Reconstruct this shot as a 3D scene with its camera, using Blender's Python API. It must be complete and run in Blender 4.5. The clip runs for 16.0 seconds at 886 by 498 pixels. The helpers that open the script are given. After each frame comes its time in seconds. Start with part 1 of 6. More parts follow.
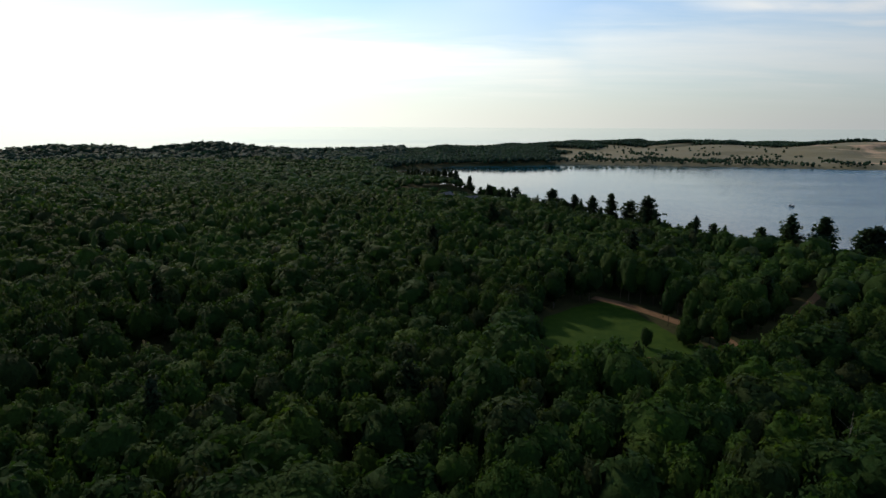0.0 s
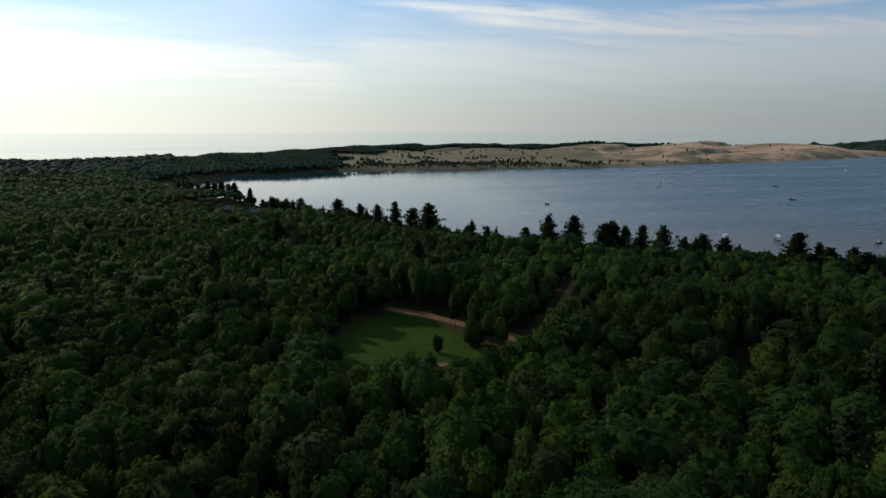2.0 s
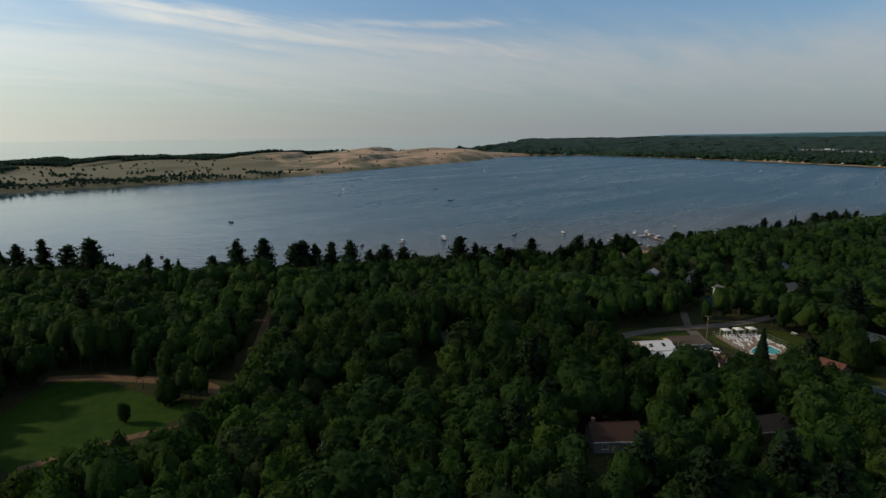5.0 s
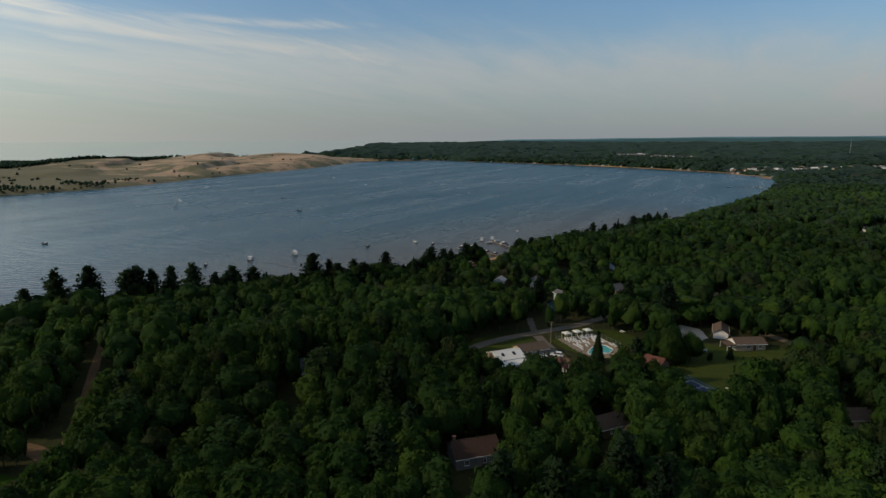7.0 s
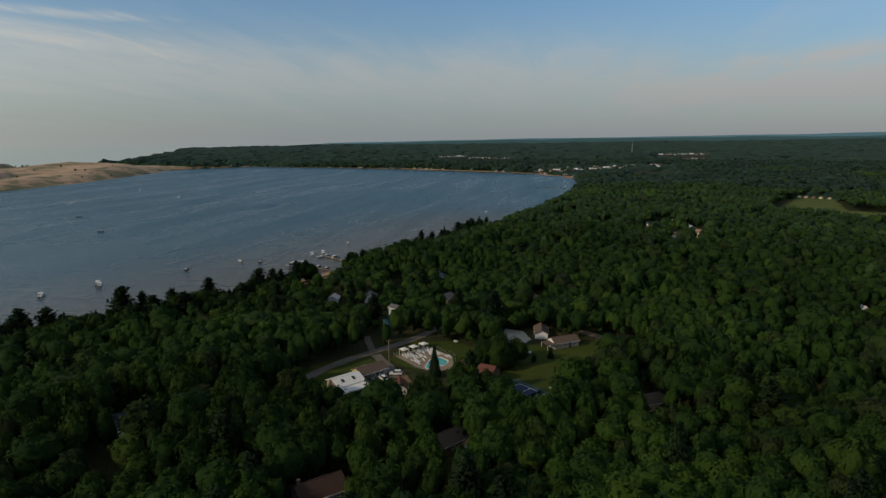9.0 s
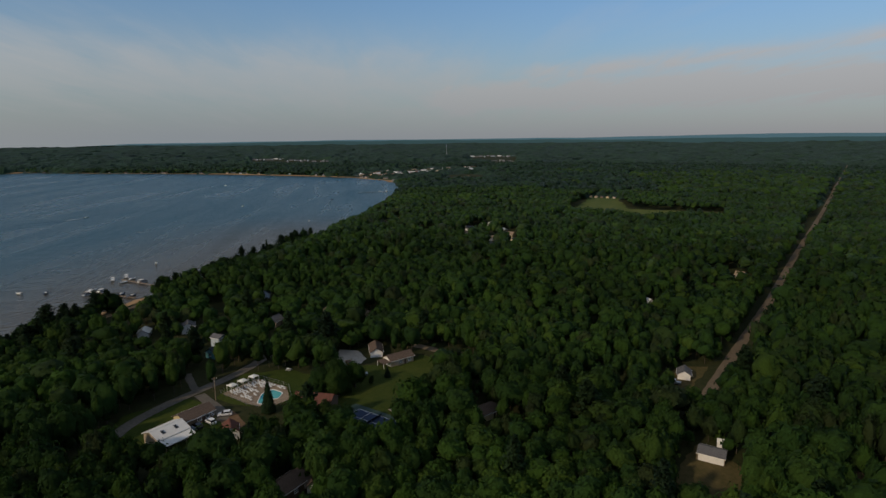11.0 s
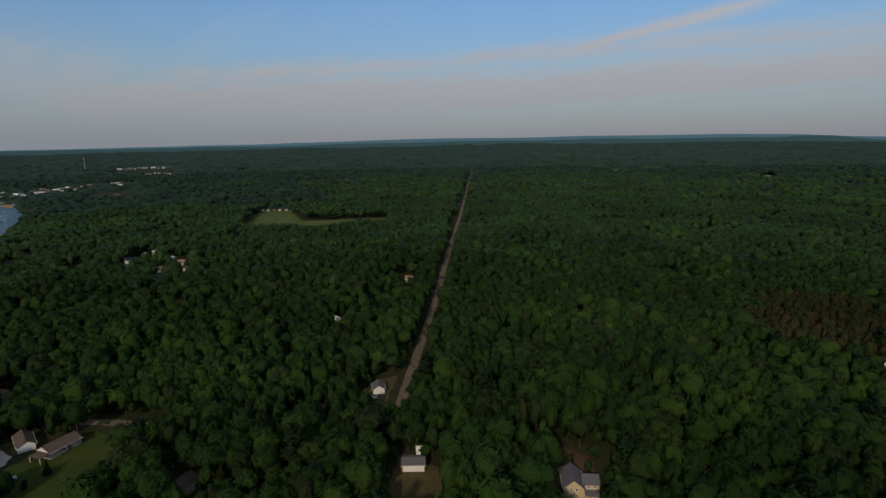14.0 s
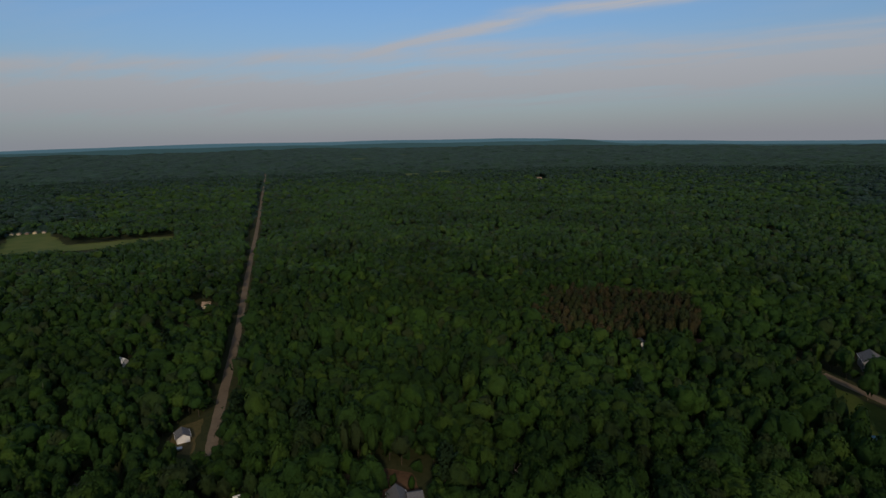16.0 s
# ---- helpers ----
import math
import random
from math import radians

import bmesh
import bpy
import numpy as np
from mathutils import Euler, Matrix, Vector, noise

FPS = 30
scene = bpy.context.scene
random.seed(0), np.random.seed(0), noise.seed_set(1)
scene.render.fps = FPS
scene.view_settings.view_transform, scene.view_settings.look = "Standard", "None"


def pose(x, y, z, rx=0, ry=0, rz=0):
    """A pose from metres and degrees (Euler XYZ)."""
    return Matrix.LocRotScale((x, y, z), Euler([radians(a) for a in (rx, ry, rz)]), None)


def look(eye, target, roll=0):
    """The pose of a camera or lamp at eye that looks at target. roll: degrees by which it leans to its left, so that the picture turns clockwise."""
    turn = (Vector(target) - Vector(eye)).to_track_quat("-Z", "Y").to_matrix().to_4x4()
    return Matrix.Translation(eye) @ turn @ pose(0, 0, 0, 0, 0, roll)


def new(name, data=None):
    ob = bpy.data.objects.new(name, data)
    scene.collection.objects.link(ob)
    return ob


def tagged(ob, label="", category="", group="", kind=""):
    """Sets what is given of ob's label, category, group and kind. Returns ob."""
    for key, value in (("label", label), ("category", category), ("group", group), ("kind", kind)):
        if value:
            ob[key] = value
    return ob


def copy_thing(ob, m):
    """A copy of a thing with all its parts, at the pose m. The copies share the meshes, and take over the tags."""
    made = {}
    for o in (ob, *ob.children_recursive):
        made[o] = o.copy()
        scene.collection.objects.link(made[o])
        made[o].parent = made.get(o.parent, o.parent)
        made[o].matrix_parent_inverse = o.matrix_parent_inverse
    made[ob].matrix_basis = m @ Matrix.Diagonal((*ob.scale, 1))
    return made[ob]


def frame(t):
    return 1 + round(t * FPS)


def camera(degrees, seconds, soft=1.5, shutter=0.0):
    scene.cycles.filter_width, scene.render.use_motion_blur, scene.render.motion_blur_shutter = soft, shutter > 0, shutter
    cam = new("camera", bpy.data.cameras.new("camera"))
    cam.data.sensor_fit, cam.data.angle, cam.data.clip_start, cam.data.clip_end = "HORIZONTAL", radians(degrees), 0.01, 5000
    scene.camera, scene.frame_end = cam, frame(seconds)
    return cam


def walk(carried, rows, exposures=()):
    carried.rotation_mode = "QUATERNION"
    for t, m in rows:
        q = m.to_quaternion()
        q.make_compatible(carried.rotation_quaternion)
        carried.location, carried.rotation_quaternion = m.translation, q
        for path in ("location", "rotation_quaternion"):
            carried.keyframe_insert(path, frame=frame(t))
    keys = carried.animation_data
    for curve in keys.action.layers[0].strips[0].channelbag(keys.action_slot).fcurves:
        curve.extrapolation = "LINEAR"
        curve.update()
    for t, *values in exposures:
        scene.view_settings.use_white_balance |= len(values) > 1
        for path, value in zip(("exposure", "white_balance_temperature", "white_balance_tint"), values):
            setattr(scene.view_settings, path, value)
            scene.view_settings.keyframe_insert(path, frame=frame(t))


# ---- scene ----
# ================= camera =================
cam = camera(74.2, 16.0)
PATH = [
    (0.0, 0.00, 0.00, 60.00, 5.32, -11.97, -0.33),
    (0.5, -0.01, 0.30, 60.98, 0.00, -11.89, -0.47),
    (1.0, 0.01, 0.59, 61.99, -5.04, -11.76, -0.40),
    (1.5, 0.03, 0.87, 63.06, -10.14, -11.61, -0.05),
    (2.0, 0.04, 1.14, 64.22, -15.55, -11.52, -0.07),
    (2.5, 0.01, 1.39, 65.45, -21.65, -11.43, 0.18),
    (3.0, -0.07, 1.59, 66.76, -27.20, -11.35, 0.32),
    (3.5, -0.17, 1.72, 68.12, -32.29, -11.28, 0.48),
    (4.0, -0.29, 1.85, 69.51, -37.34, -11.21, 0.64),
    (6.5, -0.54, 3.45, 76.16, -56.77, -10.95, 0.08),
    (7.0, -0.38, 3.63, 77.87, -60.51, -10.89, 0.16),
    (7.5, -0.18, 3.83, 79.62, -64.54, -10.87, 0.10),
    (8.0, 0.06, 4.05, 81.41, -68.85, -10.83, 0.32),
    (8.5, 0.37, 4.31, 83.20, -73.01, -10.81, 0.48),
    (9.0, 0.74, 4.64, 84.99, -77.33, -10.80, 0.59),
    (11.5, 4.76, 8.32, 94.11, -99.22, -10.85, 0.24),
    (12.0, 5.54, 8.72, 95.88, -103.89, -10.84, 0.34),
    (12.5, 6.29, 9.12, 97.65, -108.87, -10.81, 0.38),
    (13.0, 7.02, 9.51, 99.41, -114.31, -10.76, 0.44),
    (13.5, 7.75, 9.89, 101.18, -120.37, -10.70, 0.62),
    (14.0, 8.49, 10.25, 102.97, -126.38, -10.64, 0.83),
    (14.5, 9.22, 10.60, 104.81, -132.00, -10.63, 0.77),
    (15.0, 9.95, 10.92, 106.70, -137.25, -10.63, 0.84),
    (15.5, 10.68, 11.21, 108.62, -141.96, -10.63, 1.08),
    (16.0, 11.43, 11.49, 110.58, -146.09, -10.61, 1.00),
]
walk(cam, [(r[0], pose(r[1], r[2], r[3], 90 + r[5], r[6], r[4])) for r in PATH],
     exposures=[(0.0, 0.44, 6350, 10), (2.0, 0.34, 6400, 10), (4.0, 0.26, 6480, 9), (6.5, 0.21, 6760, 6), (9.0, 0.14, 6800, 6), (12.0, 0.03, 6560, 10), (16.0, -0.02, 6340, 10)])

# ================= sky, sun =================
SUN_AZ, SUN_EL = -38.0, 28.0          # degrees: clockwise from +y, above the horizon


def node(nt, kind, **props):
    n = nt.nodes.new(kind)
    for k, v in props.items():
        if k in n.inputs:
            n.inputs[k].default_value = v
    return n


def math_node(nt, op, a, b=None, clamp=False):
    n = nt.nodes.new("ShaderNodeMath")
    n.operation, n.use_clamp = op, clamp
    for i, v in enumerate((a, b)):
        if v is None:
            continue
        if isinstance(v, (int, float)):
            n.inputs[i].default_value = v
        else:
            nt.links.new(v, n.inputs[i])
    return n.outputs[0]


def mix_node(nt, fac, a, b, blend="MIX"):
    n = nt.nodes.new("ShaderNodeMix")
    n.data_type, n.blend_type = "RGBA", blend
    for sock, v in ((n.inputs[0], fac), (n.inputs[6], a), (n.inputs[7], b)):
        if isinstance(v, (int, float)):
            sock.default_value = v
        elif isinstance(v, tuple):
            sock.default_value = (*v[:3], 1)
        else:
            nt.links.new(v, sock)
    return n.outputs[2]


def ramp_node(nt, fac, stops):
    n = nt.nodes.new("ShaderNodeValToRGB")
    while len(n.color_ramp.elements) < len(stops):
        n.color_ramp.elements.new(0.5)
    for e, (p, c) in zip(n.color_ramp.elements, stops):
        e.position = p
        e.color = (*c, 1) if isinstance(c, tuple) else (c, c, c, 1)
    nt.links.new(fac, n.inputs[0])
    return n.outputs[0]


def noise_node(nt, vec, scale, detail=4.0, rough=0.55, distort=0.0):
    n = nt.nodes.new("ShaderNodeTexNoise")
    n.inputs["Scale"].default_value, n.inputs["Detail"].default_value = scale, detail
    n.inputs["Roughness"].default_value, n.inputs["Distortion"].default_value = rough, distort
    if vec is not None:
        nt.links.new(vec, n.inputs["Vector"])
    return n.outputs[0]


world = bpy.data.worlds.new("evening_sky")
scene.world = world
world.use_nodes = True
wt = world.node_tree
wt.nodes.clear()
sky = wt.nodes.new("ShaderNodeTexSky")
sky.sky_type, sky.sun_disc = "NISHITA", False
sky.sun_elevation, sky.sun_rotation = radians(SUN_EL), radians(SUN_AZ)
sky.air_density, sky.dust_density, sky.ozone_density = 1.3, 0.4, 2.5
coord = wt.nodes.new("ShaderNodeTexCoord")
sep = wt.nodes.new("ShaderNodeSeparateXYZ")
wt.links.new(coord.outputs["Generated"], sep.inputs[0])
up = math_node(wt, "MAXIMUM", sep.outputs[2], 0.0)
den = math_node(wt, "ADD", up, 0.10)
flat = wt.nodes.new("ShaderNodeCombineXYZ")
wt.links.new(math_node(wt, "DIVIDE", sep.outputs[0], den), flat.inputs[0])
wt.links.new(math_node(wt, "DIVIDE", sep.outputs[1], den), flat.inputs[1])
mp = wt.nodes.new("ShaderNodeMapping")
mp.inputs["Rotation"].default_value = (0, 0, radians(35))
mp.inputs["Scale"].default_value = (0.5, 1.7, 1.0)
wt.links.new(flat.outputs[0], mp.inputs[0])
wisps = ramp_node(wt, noise_node(wt, mp.outputs[0], 0.55, 8.0, 0.58, 0.5), [(0.54, 0.0), (0.80, 0.22)])
veil = ramp_node(wt, noise_node(wt, flat.outputs[0], 0.2, 4.0, 0.5, 0.3), [(0.42, 0.0), (0.72, 0.6)])
# thin high cloud and low haze scatter the sunlight forward: brighter towards the sun
dot = wt.nodes.new("ShaderNodeVectorMath")
dot.operation = "DOT_PRODUCT"
wt.links.new(coord.outputs["Generated"], dot.inputs[0])
dot.inputs[1].default_value = (math.sin(radians(SUN_AZ)) * math.cos(radians(SUN_EL)), math.cos(radians(SUN_AZ)) * math.cos(radians(SUN_EL)), math.sin(radians(SUN_EL)))
fore = math_node(wt, "POWER", math_node(wt, "ADD", math_node(wt, "MULTIPLY", dot.outputs["Value"], 0.5), 0.5), 5.0)
azd = math_node(wt, "MULTIPLY", math_node(wt, "ARCTAN2", sep.outputs[0], sep.outputs[1]), 57.2958)
azd = math_node(wt, "ADD", azd, math_node(wt, "MULTIPLY", math_node(wt, "LESS_THAN", azd, -110.0), 360.0))
eld = math_node(wt, "MULTIPLY", math_node(wt, "ARCSINE", sep.outputs[2]), 57.2958)
wob = noise_node(wt, mp.outputs[0], 1.3, 5.0, 0.6, 0.4)
fray = ramp_node(wt, noise_node(wt, mp.outputs[0], 2.2, 7.0, 0.62, 0.8), [(0.34, 0.15), (0.62, 1.0)])


def streak(a0, e0, a1, e1, thick, full, soft=0.0):
    """A long cirrus streak between two bearings and heights, in degrees, with frayed edges."""
    mid = math_node(wt, "ADD", math_node(wt, "MULTIPLY", math_node(wt, "SUBTRACT", azd, a0), (e1 - e0) / (a1 - a0)), e0)
    mid = math_node(wt, "ADD", mid, math_node(wt, "MULTIPLY", math_node(wt, "SUBTRACT", wob, 0.5), thick * 2.2))
    d = math_node(wt, "DIVIDE", math_node(wt, "SUBTRACT", eld, mid), thick)
    g = math_node(wt, "EXPONENT", math_node(wt, "MULTIPLY", math_node(wt, "MULTIPLY", d, d), -1.0))
    for a, b in ((a0 - 3, a0 + 5), (a1 + 3, a1 - 5)):
        r = node(wt, "ShaderNodeMapRange", interpolation_type="SMOOTHSTEP")
        wt.links.new(azd, r.inputs["Value"])
        r.inputs["From Min"].default_value, r.inputs["From Max"].default_value = (a, b) if b > a else (b, a)
        r.inputs["To Min"].default_value, r.inputs["To Max"].default_value = (0, 1) if b > a else (1, 0)
        g = math_node(wt, "MULTIPLY", g, r.outputs[0])
    edge = math_node(wt, "ADD", math_node(wt, "MULTIPLY", fray, 1 - soft), soft)
    return math_node(wt, "MULTIPLY", math_node(wt, "MULTIPLY", g, edge), full)


streaks = streak(8, 11.6, 58, 7.2, 0.75, 1.0)
for spec in ((16, 10.2, 60, 6.5, 0.85, 1.0, 0.5), (24, 7.9, 46, 7.2, 0.35, 0.7), (36, 9.9, 53, 9.9, 0.4, 0.8), (136, 7.2, 157, 11.4, 0.6, 1.4), (153, 11.2, 182, 12.0, 0.5, 1.4), (100, 5.4, 146, 8.0, 0.9, 1.1, 0.35), (141, 8.0, 190, 7.0, 1.1, 0.9, 0.45),
             (92, 3.4, 190, 5.9, 1.6, 1.6, 0.55), (96, 4.6, 112, 4.6, 0.5, 1.0), (122, 5.0, 186, 6.2, 0.6, 1.4), (-45, 6.0, 10, 5.2, 2.6, 0.9, 0.7), (88, 4.0, 112, 5.0, 0.5, 0.6), (4, 6.4, 100, 4.6, 3.0, 0.75, 0.8), (22, 7.9, 36, 7.9, 0.3, 0.5)):
    streaks = math_node(wt, "MAXIMUM", streaks, streak(*spec))
streaks = math_node(wt, "MINIMUM", streaks, 1.0)
cloud = wt.nodes.new("ShaderNodeCombineColor")
low = wt.nodes.new("ShaderNodeCombineColor")
# low haze: warm over the great lake, bluer over the inland lake, faintly pink away from the sun
tint = ramp_node(wt, math_node(wt, "DIVIDE", math_node(wt, "ADD", azd, 60.0), 260.0), [(0.24, (0.77, 0.755, 0.735)), (0.37, (0.72, 0.755, 0.80)), (0.50, (0.675, 0.75, 0.85)), (0.60, (0.71, 0.765, 0.85)), (0.72, (0.775, 0.78, 0.865))])
tints = wt.nodes.new("ShaderNodeSeparateColor")
wt.links.new(tint, tints.inputs[0])
for i, (k0, k1) in enumerate(((6.3, 10.9), (6.1, 11.1), (6.1, 9.4))):
    glow = math_node(wt, "MULTIPLY", fore, k1)
    wt.links.new(math_node(wt, "ADD", glow, k0), cloud.inputs[i])
    wt.links.new(math_node(wt, "ADD", glow, math_node(wt, "MULTIPLY", tints.outputs[i], 4.0)), low.inputs[i])
blue = mix_node(wt, 1.0, sky.outputs[0], (0.65, 0.91, 1.24), "MULTIPLY")
over = node(wt, "ShaderNodeMapRange", interpolation_type="SMOOTHSTEP")
wt.links.new(up, over.inputs["Value"])
over.inputs["From Min"].default_value, over.inputs["From Max"].default_value, over.inputs["To Max"].default_value = 0.24, 0.55, 0.7
cover = math_node(wt, "MULTIPLY", math_node(wt, "MAXIMUM", math_node(wt, "MAXIMUM", wisps, streaks), math_node(wt, "MULTIPLY", veil, math_node(wt, "MINIMUM", math_node(wt, "MULTIPLY", fore, 1.6), 1.0))), 0.85)
cloudy = mix_node(wt, cover, blue, cloud.outputs[0])
haze = math_node(wt, "POWER", math_node(wt, "SUBTRACT", 1.0, math_node(wt, "MINIMUM", math_node(wt, "MULTIPLY", up, 2.6), 1.0)), 2.2)
cloudy = mix_node(wt, over.outputs[0], cloudy, (2.75, 2.95, 3.15))
hazy = mix_node(wt, math_node(wt, "MULTIPLY", haze, 0.95), cloudy, low.outputs[0])
bg = wt.nodes.new("ShaderNodeBackground")
bg.inputs[1].default_value = 0.08
wt.links.new(hazy, bg.inputs[0])
wo = wt.nodes.new("ShaderNodeOutputWorld")
wt.links.new(bg.outputs[0], wo.inputs[0])

sun_data = bpy.data.lights.new("sun", "SUN")
sun_data.energy, sun_data.angle, sun_data.color = 1.9, radians(3.0), (1.0, 0.80, 0.58)
sun = new("sun", sun_data)
sa, se = radians(SUN_AZ), radians(SUN_EL)
sun.matrix_world = look((0, 0, 300), (-math.sin(sa) * math.cos(se), -math.cos(sa) * math.cos(se), 300 - math.sin(se)))


# ================= materials =================
def material(name, rough=0.8, metal=0.0):
    m = bpy.data.materials.new(name)
    m.use_nodes = True
    nt = m.node_tree
    b = nt.nodes["Principled BSDF"]
    b.inputs["Roughness"].default_value, b.inputs["Metallic"].default_value = rough, metal
    return m, nt, b


def place(nt, kind="Object"):
    return nt.nodes.new("ShaderNodeTexCoord").outputs[kind]


def relief(nt, b, height, strength, dist):
    n = nt.nodes.new("ShaderNodeBump")
    n.inputs["Strength"].default_value, n.inputs["Distance"].default_value = strength, dist
    nt.links.new(height, n.inputs["Height"])
    nt.links.new(n.outputs[0], b.inputs["Normal"])


def mottled(name, dark, light, fine=3.0, broad=0.15, rough=0.85, bump=0.3, dist=0.05, spec=0.1):
    """A matt surface of two tones, mixed at two scales."""
    m, nt, b = material(name, rough)
    v = place(nt)
    f = noise_node(nt, v, fine, 6.0, 0.6)
    g = noise_node(nt, v, broad, 4.0, 0.6)
    t = math_node(nt, "ADD", math_node(nt, "MULTIPLY", f, 0.5), math_node(nt, "MULTIPLY", g, 0.5))
    nt.links.new(ramp_node(nt, t, [(0.36, dark), (0.64, light)]), b.inputs["Base Color"])
    b.inputs["Specular IOR Level"].default_value = spec
    if bump:
        relief(nt, b, f, bump, dist)
    return m


def foliage(name, stops, fine=1.6, bump=0.12, grain=1.4, haze_sheen=0.015):
    """Leaves: a tone for each tree, lighter and darker sprays within it, some light passing through, a bluish sheen
    that stands in for haze.
    """
    m, nt, b = material(name, 0.75)
    tone = nt.nodes.new("ShaderNodeAttribute")
    tone.attribute_name = "tone"
    info = nt.nodes.new("ShaderNodeObjectInfo")
    t = math_node(nt, "FRACT", math_node(nt, "ADD", tone.outputs["Fac"], info.outputs["Random"]))
    col = ramp_node(nt, t, stops)
    g = nt.nodes.new("ShaderNodeNewGeometry")
    f = ramp_node(nt, noise_node(nt, g.outputs["Position"], fine, 5.0, 0.72), [(0.30, 0.62), (0.70, 1.36)])
    w = ramp_node(nt, noise_node(nt, g.outputs["Position"], 0.011, 4.0, 0.62), [(0.32, 0.66), (0.68, 1.34)])
    k = math_node(nt, "MULTIPLY", f, w)
    kk = nt.nodes.new("ShaderNodeCombineColor")
    for i in range(3):
        nt.links.new(k, kk.inputs[i])
    col = mix_node(nt, 1.0, col, kk.outputs[0], "MULTIPLY")
    nt.links.new(col, b.inputs["Base Color"])
    b.inputs["Specular IOR Level"].default_value = 0.05
    b.inputs["Sheen Weight"].default_value, b.inputs["Sheen Roughness"].default_value = haze_sheen, 0.65
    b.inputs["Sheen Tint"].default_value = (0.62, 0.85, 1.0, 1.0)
    tr = nt.nodes.new("ShaderNodeBsdfTranslucent")
    nt.links.new(mix_node(nt, 1.0, col, (1.15, 1.2, 0.75), "MULTIPLY"), tr.inputs[0])
    ms = nt.nodes.new("ShaderNodeMixShader")
    ms.inputs[0].default_value = 0.36
    nt.links.new(b.outputs[0], ms.inputs[1])
    nt.links.new(tr.outputs[0], ms.inputs[2])
    nt.links.new(ms.outputs[0], nt.nodes["Material Output"].inputs[0])
    if bump:
        relief(nt, b, noise_node(nt, g.outputs["Position"], grain, 5.0, 0.7), 1.0, bump)
    return m


LEAF = [(0.0, (0.023, 0.054, 0.012)), (0.3, (0.030, 0.067, 0.012)), (0.55, (0.038, 0.080, 0.0125)),
        (0.75, (0.025, 0.056, 0.013)), (0.88, (0.054, 0.097, 0.015)), (0.94, (0.030, 0.054, 0.015)), (1.0, (0.037, 0.052, 0.018))]
# far woods: the blue of haze is put into the leaf colour
HAZED = [(0.0, (0.019, 0.046, 0.020)), (0.4, (0.025, 0.056, 0.021)), (0.7, (0.017, 0.039, 0.023)), (1.0, (0.025, 0.049, 0.024))]
PINE = [(0.0, (0.016, 0.034, 0.015)), (0.5, (0.022, 0.042, 0.015)), (1.0, (0.015, 0.030, 0.017))]
RUST = [(0.0, (0.056, 0.047, 0.020)), (0.35, (0.034, 0.052, 0.016)), (0.7, (0.060, 0.049, 0.021)), (1.0, (0.066, 0.048, 0.022))]
M_LEAF = foliage("broad_leaves", [(f, tuple(0.88 * c for c in k)) for f, k in LEAF], 2.2, 0.45, 1.3)
# the farther the woods, the more haze is put on as bluish sheen
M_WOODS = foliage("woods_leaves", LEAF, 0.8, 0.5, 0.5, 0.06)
M_HAZED = foliage("hazed_leaves", HAZED, 0.8, 0.5, 0.5, 0.08)
M_DISTANT = foliage("distant_leaves", HAZED, 0.055, 5.0, 0.08, 0.09)
M_PINE = foliage("pine_needles", PINE)
M_RUST = foliage("browned_needles", RUST)
M_BARK = mottled("bark", (0.05, 0.04, 0.03), (0.14, 0.11, 0.085), 6.0, 0.8, 0.9, 0.6, 0.05)
M_EARTH = mottled("forest_floor", (0.018, 0.026, 0.009), (0.045, 0.046, 0.018), 0.5, 0.03, 0.95)
M_GRASS = mottled("mown_grass", (0.027, 0.048, 0.008), (0.060, 0.073, 0.014), 0.9, 0.05, 0.95)
M_MEADOW = mottled("meadow", (0.014, 0.042, 0.003), (0.034, 0.066, 0.006), 0.35, 0.04, 0.95)
M_TAN = mottled("tan_grass", (0.06, 0.055, 0.02), (0.125, 0.095, 0.042), 0.8, 0.06, 0.95)
M_DIRT = mottled("sandy_dirt", (0.10, 0.062, 0.036), (0.19, 0.122, 0.07), 0.7, 0.06, 0.95)
M_FIELD = mottled("pale_field", (0.052, 0.088, 0.018), (0.115, 0.13, 0.036), 0.05, 0.012, 0.95)
M_YARD = mottled("bare_soil", (0.06, 0.037, 0.02), (0.125, 0.072, 0.04), 0.7, 0.08, 0.95)
M_BEACH = mottled("beach_sand", (0.26, 0.165, 0.085), (0.40, 0.26, 0.14), 0.6, 0.06, 0.95)
M_ROAD = mottled("worn_asphalt", (0.12, 0.092, 0.062), (0.18, 0.14, 0.095), 1.4, 0.08, 0.85)
M_LANE = mottled("grey_asphalt", (0.10, 0.09, 0.075), (0.18, 0.16, 0.135), 1.4, 0.1, 0.85)


